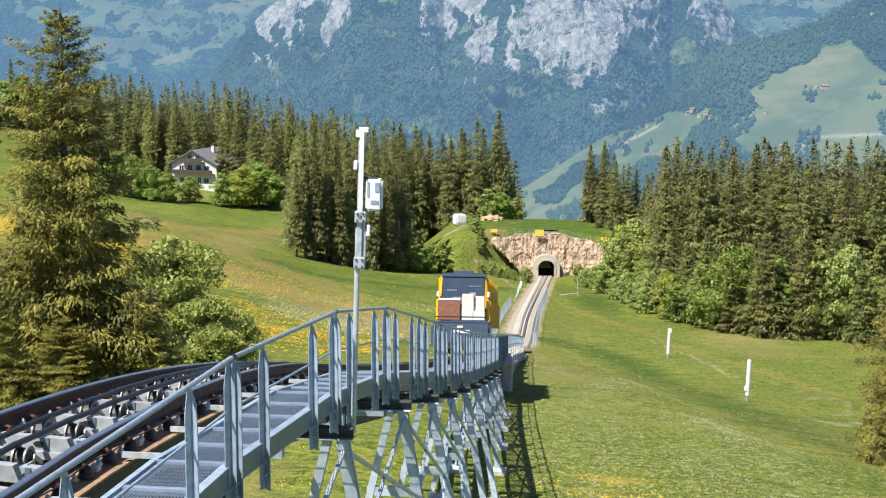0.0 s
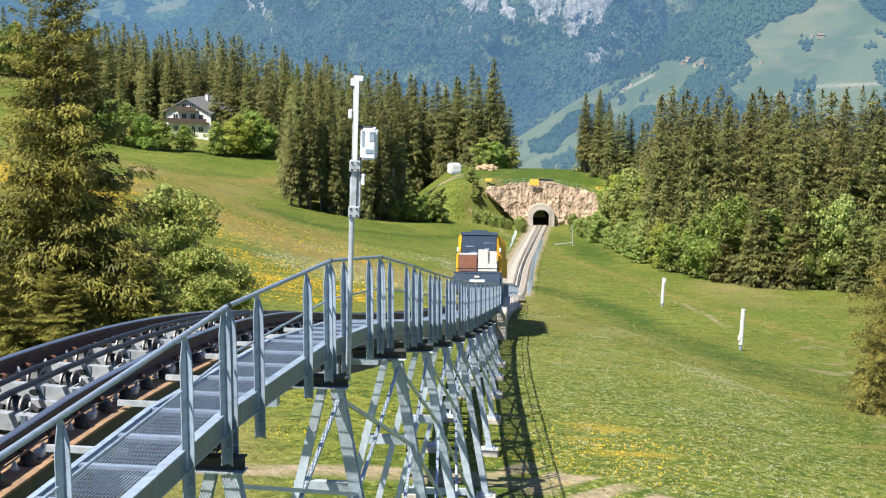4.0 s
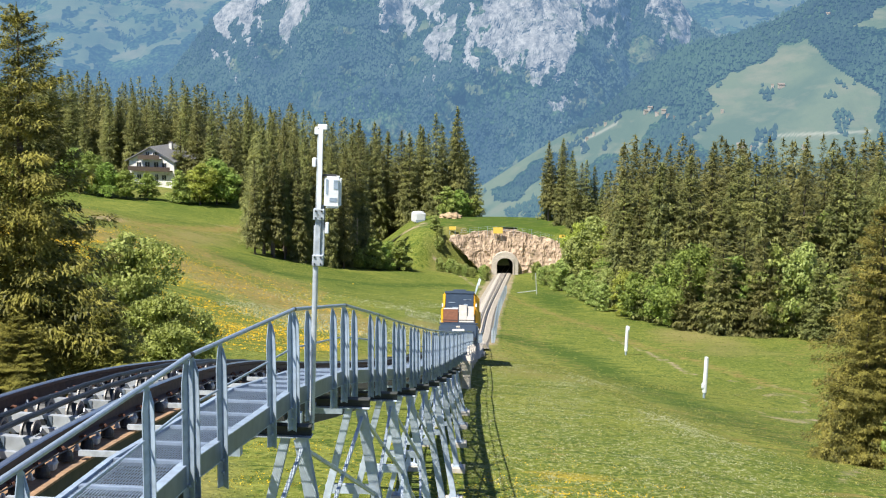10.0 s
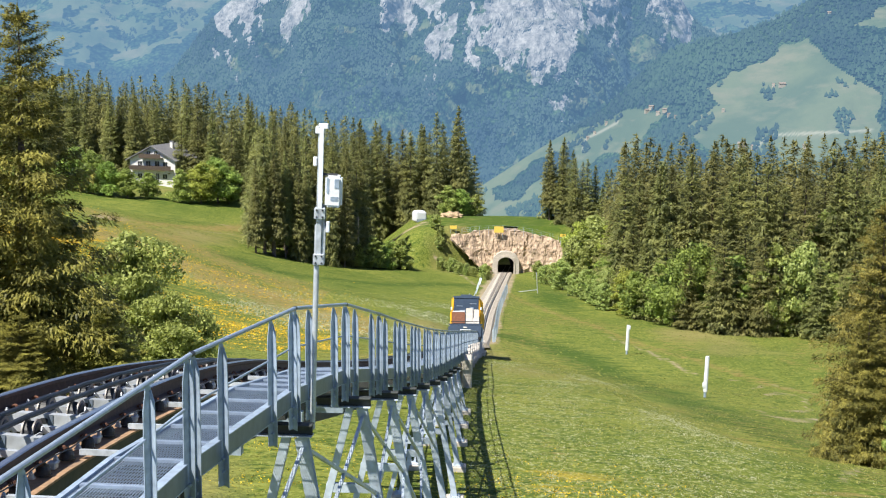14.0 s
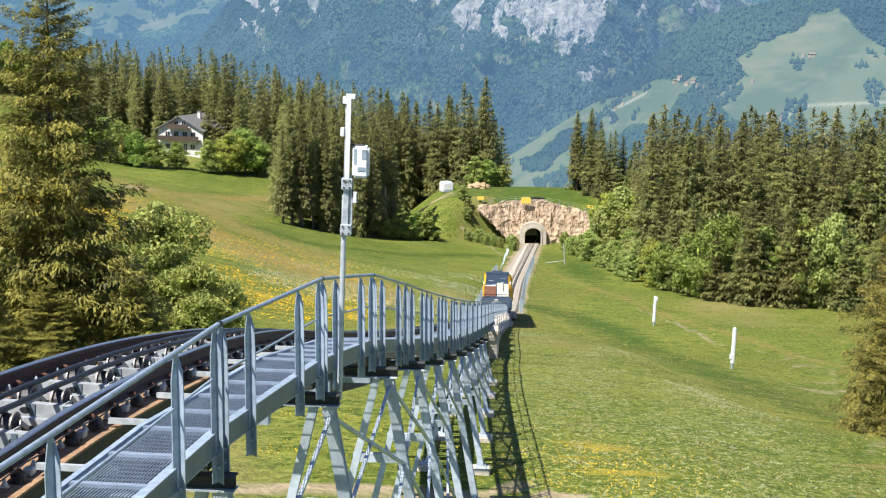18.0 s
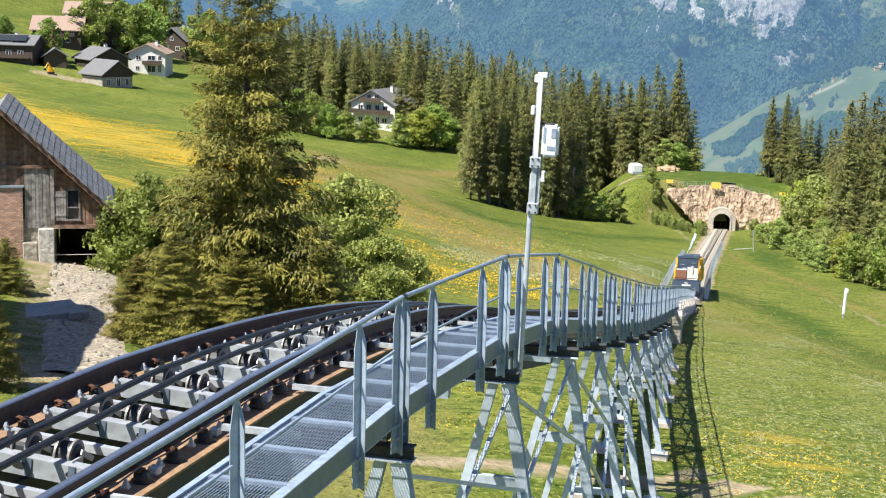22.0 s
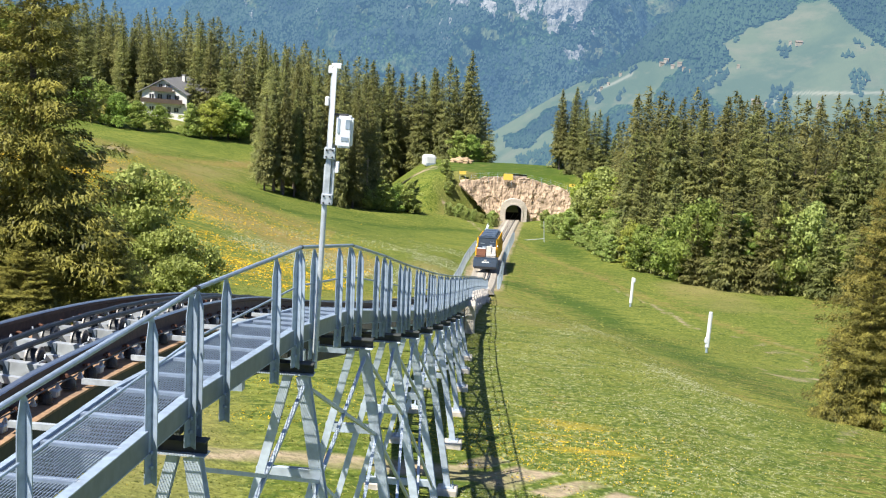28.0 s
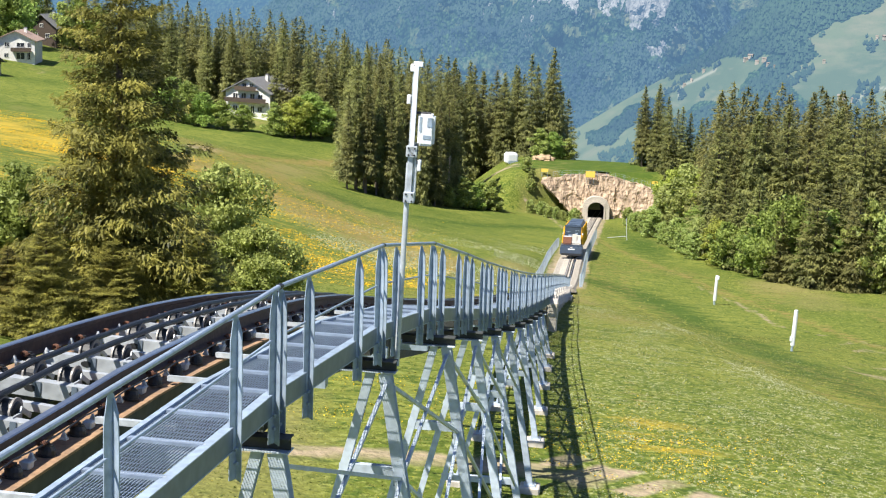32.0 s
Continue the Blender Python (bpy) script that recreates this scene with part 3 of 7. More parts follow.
    rock = mix(rock, (0.09, 0.115, 0.075), ramp(noise_tex(0.02, 14, (0.45, 0.4, 1.3), 0.7, -24), 0.56, 0.64, 0, 0.8))
    rock = mix(rock, (0.5, 0.41, 0.33), ramp(noise_tex(0.006, 8), 0.6, 0.75, 0, 0.5))
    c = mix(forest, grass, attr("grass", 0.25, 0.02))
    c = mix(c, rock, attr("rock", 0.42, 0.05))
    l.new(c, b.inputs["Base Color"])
    u = n.new("ShaderNodeBump")
    u.inputs["Strength"].default_value, u.inputs["Distance"].default_value = 0.3, 4.0
    crags = noise_tex(0.08, 12, (1, 0.5, 0.6), 0.7, 20)
    l.new(crags, u.inputs["Height"])
    l.new(u.outputs[0], b.inputs["Normal"])
    # distance haze put into the surface as a share of blue emission
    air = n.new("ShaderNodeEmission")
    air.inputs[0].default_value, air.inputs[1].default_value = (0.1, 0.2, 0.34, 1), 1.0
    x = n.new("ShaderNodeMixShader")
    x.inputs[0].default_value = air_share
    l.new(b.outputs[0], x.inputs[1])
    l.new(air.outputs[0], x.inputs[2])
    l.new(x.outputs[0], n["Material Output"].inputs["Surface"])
    return m


def crest(knots, u):
    return spline([k[0] for k in knots], [k[1] for k in knots], u)


def inside(px, py, poly):
    """Which points lie in a polygon."""
    r = np.zeros(np.shape(px), bool)
    for (x0, y0), (x1, y1) in zip(poly, poly[1:] + poly[:1]):
        if y0 != y1:
            r ^= ((y0 > py) != (y1 > py)) & (px < (x1 - x0) * (py - y0) / (y1 - y0) + x0)
    return r


SHEETS = {}


def slope_sheet(name, label, y0, y1, crest_knots, foot, seed, rough, mat, rock=None, grass=None, road=None, rows=150, cols=420, tilt=1.0, span=(-2400, 2400)):
    """A mountainside: from a foot in the valley at y0 up to a crest at y1."""
    u = np.linspace(*span, cols)
    v = np.linspace(0, 1.06, rows)
    U, V = np.meshgrid(u, v)
    top = crest(crest_knots, U)
    Y = y0 + (y1 - y0) * V
    # the crest's outline is kept along the line of sight from the pass
    X = U * Y / y1
    rise = np.clip(V, 0, 1) ** tilt
    Z = foot + (top - foot) * rise
    n = fbm(X / 330, Y / 420 + V * 2, 6, seed, True) - 0.5
    Z = Z + n * rough * (np.sin(np.clip(V, 0, 1) * math.pi) ** 0.7 + 0.1) - np.clip(V - 1, 0, 1) * 2500
    Y = Y + (fbm(X / 230, Z / 300, 7, seed + 7, True) - 0.5) * rough * 0.9 + (fbm((X + 0.6 * Z) / 38, (Z - 0.4 * X) / 85, 5, seed + 9, True) - 0.5) * rough * 0.36
    ob = new(name, grid_mesh(name, X, Y, Z, mat, None, rock is None))
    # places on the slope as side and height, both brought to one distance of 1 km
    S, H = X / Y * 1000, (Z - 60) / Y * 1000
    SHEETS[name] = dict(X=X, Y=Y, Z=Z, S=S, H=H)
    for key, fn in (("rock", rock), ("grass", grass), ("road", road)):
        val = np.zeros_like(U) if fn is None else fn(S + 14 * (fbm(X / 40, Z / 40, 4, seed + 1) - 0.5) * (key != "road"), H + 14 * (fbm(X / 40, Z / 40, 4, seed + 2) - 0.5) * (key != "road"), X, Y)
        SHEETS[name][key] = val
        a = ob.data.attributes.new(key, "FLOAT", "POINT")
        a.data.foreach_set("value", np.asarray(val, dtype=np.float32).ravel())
    return tagged(ob, label, "mountain", kind="structure")


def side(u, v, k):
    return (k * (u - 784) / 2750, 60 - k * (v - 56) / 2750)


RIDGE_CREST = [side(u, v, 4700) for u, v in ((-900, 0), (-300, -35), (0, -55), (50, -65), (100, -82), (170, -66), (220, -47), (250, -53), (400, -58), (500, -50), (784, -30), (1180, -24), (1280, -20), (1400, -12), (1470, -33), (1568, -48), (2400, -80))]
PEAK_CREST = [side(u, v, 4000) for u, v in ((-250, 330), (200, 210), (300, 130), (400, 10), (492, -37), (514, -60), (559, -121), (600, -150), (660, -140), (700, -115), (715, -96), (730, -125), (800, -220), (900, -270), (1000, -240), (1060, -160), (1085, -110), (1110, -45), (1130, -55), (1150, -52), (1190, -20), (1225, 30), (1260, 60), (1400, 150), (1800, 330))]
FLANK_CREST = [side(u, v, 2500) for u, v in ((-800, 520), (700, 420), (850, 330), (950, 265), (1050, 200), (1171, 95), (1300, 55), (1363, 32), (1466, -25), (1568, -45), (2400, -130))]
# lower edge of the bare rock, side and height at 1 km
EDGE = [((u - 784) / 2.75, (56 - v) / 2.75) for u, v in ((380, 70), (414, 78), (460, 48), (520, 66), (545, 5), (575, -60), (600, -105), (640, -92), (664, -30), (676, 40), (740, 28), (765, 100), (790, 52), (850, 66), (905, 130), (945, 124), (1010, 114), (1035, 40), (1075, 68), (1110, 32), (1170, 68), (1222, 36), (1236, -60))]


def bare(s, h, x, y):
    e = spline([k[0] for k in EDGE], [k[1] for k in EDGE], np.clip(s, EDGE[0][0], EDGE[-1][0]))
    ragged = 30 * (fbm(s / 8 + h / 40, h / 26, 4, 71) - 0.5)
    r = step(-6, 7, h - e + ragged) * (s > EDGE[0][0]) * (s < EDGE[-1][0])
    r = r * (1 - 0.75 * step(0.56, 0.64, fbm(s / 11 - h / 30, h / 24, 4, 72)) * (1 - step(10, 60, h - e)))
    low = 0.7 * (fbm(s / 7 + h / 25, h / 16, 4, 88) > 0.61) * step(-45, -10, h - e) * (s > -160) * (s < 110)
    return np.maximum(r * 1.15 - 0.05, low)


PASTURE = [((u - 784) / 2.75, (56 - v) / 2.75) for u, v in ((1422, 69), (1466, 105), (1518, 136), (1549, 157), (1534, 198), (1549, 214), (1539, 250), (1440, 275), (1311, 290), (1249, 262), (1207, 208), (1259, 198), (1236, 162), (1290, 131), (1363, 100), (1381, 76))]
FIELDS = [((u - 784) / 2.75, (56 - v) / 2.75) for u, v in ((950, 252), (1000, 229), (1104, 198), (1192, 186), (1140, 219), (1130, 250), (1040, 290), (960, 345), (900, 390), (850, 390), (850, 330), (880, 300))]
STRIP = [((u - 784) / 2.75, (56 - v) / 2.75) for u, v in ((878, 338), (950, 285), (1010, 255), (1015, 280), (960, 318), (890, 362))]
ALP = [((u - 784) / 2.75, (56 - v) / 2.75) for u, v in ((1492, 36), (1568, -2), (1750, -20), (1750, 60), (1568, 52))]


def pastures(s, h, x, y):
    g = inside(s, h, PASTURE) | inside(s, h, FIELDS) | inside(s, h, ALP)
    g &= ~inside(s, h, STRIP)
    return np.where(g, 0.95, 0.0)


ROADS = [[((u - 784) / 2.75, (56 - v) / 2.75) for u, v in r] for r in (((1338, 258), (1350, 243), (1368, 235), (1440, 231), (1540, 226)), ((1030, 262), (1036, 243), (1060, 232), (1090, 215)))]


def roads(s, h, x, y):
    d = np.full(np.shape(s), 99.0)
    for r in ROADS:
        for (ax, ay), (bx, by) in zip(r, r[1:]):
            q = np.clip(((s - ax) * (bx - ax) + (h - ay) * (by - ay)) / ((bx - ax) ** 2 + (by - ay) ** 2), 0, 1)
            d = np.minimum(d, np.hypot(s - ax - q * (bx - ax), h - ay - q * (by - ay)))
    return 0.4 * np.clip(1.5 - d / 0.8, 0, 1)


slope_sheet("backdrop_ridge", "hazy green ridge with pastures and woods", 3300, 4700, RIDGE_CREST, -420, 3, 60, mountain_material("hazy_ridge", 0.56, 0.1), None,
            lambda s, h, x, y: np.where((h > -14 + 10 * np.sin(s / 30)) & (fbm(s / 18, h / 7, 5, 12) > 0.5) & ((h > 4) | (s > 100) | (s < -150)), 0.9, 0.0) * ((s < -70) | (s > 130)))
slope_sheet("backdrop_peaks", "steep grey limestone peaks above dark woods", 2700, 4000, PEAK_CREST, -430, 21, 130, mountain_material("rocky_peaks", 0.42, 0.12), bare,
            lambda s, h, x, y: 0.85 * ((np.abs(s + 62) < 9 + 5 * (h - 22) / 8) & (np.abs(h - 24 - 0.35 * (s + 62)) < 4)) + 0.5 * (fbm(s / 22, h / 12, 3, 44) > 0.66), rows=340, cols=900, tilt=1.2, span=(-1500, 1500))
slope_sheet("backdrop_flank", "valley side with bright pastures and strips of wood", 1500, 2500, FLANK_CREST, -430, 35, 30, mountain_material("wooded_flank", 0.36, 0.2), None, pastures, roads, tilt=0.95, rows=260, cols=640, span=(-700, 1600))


# ---- the far woods: thousands of crowns on the slopes ----
def indexed_mesh(name, verts, tris, mat):
    me = bpy.data.meshes.new(name)
    n = len(tris)
    me.vertices.add(len(verts))
    me.loops.add(3 * n)
    me.polygons.add(n)
    me.vertices.foreach_set("co", np.asarray(verts, dtype=np.float32).ravel())
    me.loops.foreach_set("vertex_index", np.asarray(tris, dtype=np.int32).ravel())
    me.polygons.foreach_set("loop_start", np.arange(0, 3 * n, 3, dtype=np.int32))
    me.materials.append(mat)
    me.update(calc_edges=True)
    return me


def far_wood(sheet, count, size, seed, mat, label, skip=None):
    """Crowns scattered over a slope, thick in its woods, sparse on its pastures, none on rock."""
    d = SHEETS[sheet]
    g = np.random.default_rng(seed)
    r, c = d["Z"].shape
    a, b = g.uniform(0, r - 2, count), g.uniform(0, c - 2, count)
    i, j = a.astype(int), b.astype(int)
    fa, fb = a - i, b - j
    pick = lambda k: (d[k][i, j] * (1 - fa) + d[k][i + 1, j] * fa) * (1 - fb) + (d[k][i, j + 1] * (1 - fa) + d[k][i + 1, j + 1] * fa) * fb
    x, y, z, rock, grass = (pick(k) for k in ("X", "Y", "Z", "rock", "grass"))
    near = np.max([d["grass"][np.minimum(i + q, r - 1), j] for q in range(0, 9, 2)], axis=0)     # no tree right below a clearing
    keep = (rock < 0.42) & ((near < 0.4) | (fbm(x / 34, y / 60, 3, seed + 3) > 0.66)) & (g.uniform(0, 1, count) < 1.0)
    if skip is not None:
        keep &= ~skip(x / y * 1000, (z - 60) / y * 1000)
    x, y, z = x[keep], y[keep], z[keep]
    n = len(x)
    h = size * g.uniform(0.55, 1.35, n)
    w = h * g.uniform(0.24, 0.5, n)
    m = 5
    ang = np.arange(m) * 6.2832 / m + g.uniform(0, 6.28, (n, 1))
    rr = w[:, None] * g.uniform(0.75, 1.25, (n, m))
    ring = np.stack([x[:, None] + rr * np.cos(ang), y[:, None] + rr * np.sin(ang), (z + h * g.uniform(0.05, 0.4, n))[:, None] + h[:, None] * g.uniform(-0.06, 0.06, (n, m))], -1)
    tip = np.stack([x, y, z + h], -1)[:, None]
    v = np.concatenate([ring, tip], 1).reshape(-1, 3)
    k = np.arange(m)
    f = np.stack([k, (k + 1) % m, 0 * k + m], -1)
    f = (np.arange(n)[:, None, None] * (m + 1) + f[None]).reshape(-1, 3)
    ob = new("far_woods", indexed_mesh("far_woods", v, f, mat))
    return tagged(ob, label, "woods", kind="stuff")


# each slope's crowns carry their own share of painted haze
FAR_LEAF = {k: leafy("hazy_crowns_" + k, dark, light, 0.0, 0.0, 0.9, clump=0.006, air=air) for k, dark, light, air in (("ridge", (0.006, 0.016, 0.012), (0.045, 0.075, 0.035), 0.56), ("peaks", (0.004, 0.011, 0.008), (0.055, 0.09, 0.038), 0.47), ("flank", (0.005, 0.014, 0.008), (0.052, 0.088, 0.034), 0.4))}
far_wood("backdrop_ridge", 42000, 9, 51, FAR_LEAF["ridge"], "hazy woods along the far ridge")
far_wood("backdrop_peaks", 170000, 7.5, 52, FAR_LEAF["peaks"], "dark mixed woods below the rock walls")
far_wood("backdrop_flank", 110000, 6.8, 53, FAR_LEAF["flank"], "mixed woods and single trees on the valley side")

# ---- farms on the far pastures ----
FARM_WALL = material("far_pale_wall", (0.34, 0.32, 0.29), 0.9)
FARM_ROOF = material("far_brown_roof", (0.2, 0.18, 0.17), 0.9)
d_ = SHEETS["backdrop_flank"]
for u, v, w in ((1312, 256, 24), (1330, 259, 14), (1380, 149, 20), (1362, 150, 9), (1140, 197, 14), (1150, 190, 16), (1160, 200, 12), (1172, 196, 14), (1182, 203, 10), (1192, 207, 9), (1275, 196, 9), (1424, 257, 13), (1040, 246, 9), (1072, 219, 9), (1052, 236, 8), (1457, 26, 13), (872, 322, 8), (1304, 182, 7), (1500, 210, 6)):
    w *= 0.45
    s_, h_ = (u - 784) / 2.75, (56 - v) / 2.75
    k_ = np.argmin((d_["S"] - s_) ** 2 + (d_["H"] - h_) ** 2)
    x, y, z = (float(d_[q].ravel()[k_]) for q in "XYZ")
    farm = thing("farmhouse", pose(x, y, z + 0.5, 0, 0, u % 50 - 25), "tiny pale farmhouse on a far pasture", "house", "far farmhouses")
    bm = bmesh.new()
    box(bm, 0, 0, 1.0, w, w * 0.7, 6)
    part("wall_block", bm, farm, FARM_WALL)
    bm = bmesh.new()
    a = [bm.verts.new(c) for c in ((-w * 0.56, -w * 0.42, 4.0), (w * 0.56, -w * 0.42, 4.0), (w * 0.56, w * 0.42, 4.0), (-w * 0.56, w * 0.42, 4.0), (-w * 0.56, 0, 4.0 + 0.25 * w), (w * 0.56, 0, 4.0 + 0.25 * w))]
    for f in ((0, 1, 5, 4), (2, 3, 4, 5), (0, 4, 3), (1, 2, 5), (3, 2, 1, 0)):
        bm.faces.new([a[i] for i in f])
    part("roof", bm, farm, FARM_ROOF)

# ---- trees ----
def spruce_mesh(name, h, r, seed, whorls, boughs, sprays, size, mat, bare=0.05, wild=0.3, slim=0.17, droop=1.0, lift=0.0, taper=0.86):
    """The crown of a spruce: whorls of boughs, each a drooping frond of many narrow sprays."""
    g = np.random.default_rng(seed)
    out = []
    lump = g.uniform(0.84, 1.12, 12)
    phase = g.uniform(0, 6.28, 3)
    for w in range(whorls):
        f = min(max((w + g.uniform(-0.35, 0.35)) / whorls, 0.0), 0.985)
        z0 = h * (bare + (1 - bare) * f)
        reach = r * (1 - f) ** taper * (0.72 + 0.28 * min(1, f * 5 + 0.1)) * lump[int(f * 11.9)] + 0.025 * r + 0.05
        nb = max(5, int(round(boughs * (0.5 + 0.5 * (1 - f)))))
        a0 = g.uniform(0, 6.28)
        for k in range(nb):
            a = a0 + 6.283 * k / nb + g.uniform(-0.3, 0.3)
            zb = z0 + h / whorls * g.uniform(-0.9, 0.9)
            L = reach * g.uniform(0.68, 1.12) * (1 + wild * (0.25 * math.sin(2 * a + phase[0] + 8 * f) + 0.2 * math.sin(3 * a + phase[1] - 13 * f) + g.uniform(-0.22, 0.25)))
            L = max(L, 0.12)
            n = max(7, int(sprays * (0.22 + 0.78 * L / r)))
            t = g.uniform(0.0, 1, n) ** 0.62
            rise = 0.55 * f - 0.12 + lift + g.uniform(-0.12, 0.14)
            sag = 0.62 - 0.35 * f + wild * g.uniform(-0.12, 0.2)
            axis = L * (rise * t - sag * t * t + 0.22 * t ** 3)
            wide = (0.3 * np.sin(np.pi * np.clip(0.12 + 0.86 * t, 0, 1)) ** 0.8 + 0.03) * L + 0.04
            q = g.uniform(-1, 1, n)
            side = q * wide
            hang = g.uniform(0, 1, n) ** 1.6
            zz = zb + axis - np.abs(side) * 0.3 - hang * droop * (0.09 * L + 0.5 * size) + (1 - droop) * g.normal(0, 0.07 * L + 0.04, n)
            d = L * t
            ca, sa = math.cos(a), math.sin(a)
            c = np.stack([ca * d - sa * side, sa * d + ca * side, zz], -1)
            ln = size * g.uniform(0.6, 1.4, n) * (0.5 + 0.5 * (1 - f))
            yaw = a + q * 0.95 + g.normal(0, 0.35, n)
            pitch = (rise - 1.5 * sag * t - hang * 0.75) * droop + g.normal(0, 0.2 + 0.5 * (1 - droop), n)
            v = np.stack([np.cos(yaw) * np.cos(pitch), np.sin(yaw) * np.cos(pitch), np.sin(pitch)], -1)
            s = np.stack([-np.sin(yaw), np.cos(yaw), g.normal(0, 0.45, n)], -1)
            s /= np.linalg.norm(s, axis=1)[:, None]
            p0 = c - v * ln[:, None] * 0.4
            out.append(np.stack([p0 + s * ln[:, None] * slim, p0 - s * ln[:, None] * slim, c + v * ln[:, None] * 0.6], 1))
    # the leader
    for k in range(16):
        f = k / 16
        a = g.uniform(0, 6.28)
        z = h * (0.955 + 0.045 * f)
        q = 0.012 * h * (1 - f) + 0.03
        out.append(np.array([[[0, 0, z + 0.02 * h], [math.cos(a) * q, math.sin(a) * q, z - 0.1], [math.cos(a + 1.0) * q * 0.6, math.sin(a + 1.0) * q * 0.6, z - 0.08]]]))
    out = np.concatenate(out)
    return out if mat is None else tri_mesh(name, out, mat)


def leafy_mesh(name, h, r, seed, clumps, leaves, leaf, mat, low=0.12):
    """A broad crown: uneven clumps of leaves round a hidden frame of limbs."""
    g = np.random.default_rng(seed)
    out = []
    bumps = g.uniform(0, 6.28, 4)
    for k in range(clumps):
        f = g.uniform(0, 1)
        a = g.uniform(0, 6.28)
        uneven = 1 + 0.24 * math.sin(2 * a + bumps[0] + 5 * f) + 0.2 * math.sin(3 * a + bumps[1] - 7 * f)
        ring = r * math.sin(math.pi * min(0.98, 0.18 + 0.76 * f)) ** 0.75 * uneven
        d = ring * g.uniform(0.2, 1.0)
        z = h * (low + (0.93 - low) * f) * (1 + 0.07 * math.sin(a + bumps[2]))
        c = np.array([math.cos(a) * d, math.sin(a) * d, z])
        q = r * g.uniform(0.11, 0.34)
        n = leaves
        v = g.normal(0, 1, (n, 3))
        v /= np.linalg.norm(v, axis=1)[:, None]
        p = c + v * q * g.uniform(0.55, 1.08, n)[:, None] * np.array([1.1, 1.1, 0.8])
        s = leaf * g.uniform(0.6, 1.5, n)[:, None]
        e1 = g.normal(0, 1, (n, 3)) + v * 0.2
        e1 /= np.linalg.norm(e1, axis=1)[:, None]
        e2 = np.cross(e1, v + g.normal(0, 0.5, (n, 3)))
        e2 /= np.linalg.norm(e2, axis=1)[:, None] + 1e-6
        out.append(np.stack([p + e1 * s, p - e1 * s * 0.5 + e2 * s * 0.7, p - e1 * s * 0.5 - e2 * s * 0.7], 1))
    return tri_mesh(name, np.concatenate(out), mat)


def trunk_mesh(name, h, r, seed=0, limbs=0, reach=1.0):
    bm = bmesh.new()
    g = random.Random(seed)
    pts = [Vector((g.uniform(-0.02, 0.02) * h * 0.1, g.uniform(-0.02, 0.02) * h * 0.1, h * f)) for f in (0, 0.04, 0.3, 0.6, 0.97)]
    rad = [r * 1.35, r, r * 0.8, r * 0.5, r * 0.08]
    for a, b, ra, rb in zip(pts, pts[1:], rad, rad[1:]):
        rod(bm, a, b, ra, 8, rb)
    for k in range(limbs):
        f = g.uniform(0.2, 0.75)
        a = g.uniform(0, 6.28)
        p = Vector((0, 0, h * f))
        rod(bm, p, p + Vector((math.cos(a) * reach, math.sin(a) * reach, reach * g.uniform(0.4, 1.0))), r * 0.35, 6, r * 0.08)
    me = bpy.data.meshes.new(name)
    bm.to_mesh(me)
    bm.free()
    me.materials.append(BARK)
    return me


SPRUCE_KINDS = []
for k in range(6):
    hh = 20.0
    SPRUCE_KINDS.append((spruce_mesh("spruce_crown", hh, (2.9, 3.3, 2.6, 3.0, 2.8, 3.4)[k], 100 + k, 44, 11, 44, 0.62, SPRUCE, (0.03, 0.05, 0.14, 0.04, 0.22, 0.02)[k], 0.35, 0.15, 0.68, 0.07, 0.74), trunk_mesh("spruce_trunk", hh, 0.24, k)))
LEAF_KINDS = []
for k in range(7):
    LEAF_KINDS.append((leafy_mesh("leafy_crown", 9.0, (3.2, 3.6, 2.8, 3.4, 2.9, 3.0, 3.3)[k], 300 + k, 95, 95, 0.19, (LEAF, LEAF, LEAF_PALE, LEAF, WILLOW, FRESH, FRESH)[k], 0.1), trunk_mesh("leafy_trunk", 7.6, 0.17, k, 7, 1.8)))


def plant(name, kind, x, y, height, base_height, width=1.0, label="", category="tree", group="", z=None, turn=None):
    crown, trunk = kind
    s = height / base_height
    root = thing(name, pose(x, y, (gz(x, y) if z is None else z) - 0.15, 0, 0, turn if turn is not None else random.uniform(0, 360)), label, category, group)
    part("trunk", trunk, root)
    part("crown", crown, root)
    root.scale = (s * width, s * width, s)
    return root


def wood(count, area, heights, seed, label, group, width=(0.85, 1.15), kinds=None, gap=2.6, leafy_share=0.0):
    """Trees scattered over part of the plan, none closer than the gap."""
    g = random.Random(seed)
    placed = []
    tries = 0
    while len(placed) < count and tries < count * 60:
        tries += 1
        x, y = area(g)
        if any((x - a) ** 2 + (y - b) ** 2 < gap * gap for a, b in placed):
            continue
        placed.append((x, y))
        if g.random() < leafy_share:
            plant("broadleaf_tree", g.choice(LEAF_KINDS[:5]), x, y, g.uniform(0.4, 0.62) * heights[1], 9.0, g.uniform(0.9, 1.3), "bright green broadleaf tree at the edge of the wood", "tree", group, turn=g.uniform(0, 360))
        else:
            plant("spruce", g.choice(kinds or SPRUCE_KINDS), x, y, g.uniform(*heights), 20.0, g.uniform(*width), label, "tree", group, turn=g.uniform(0, 360))
    return placed


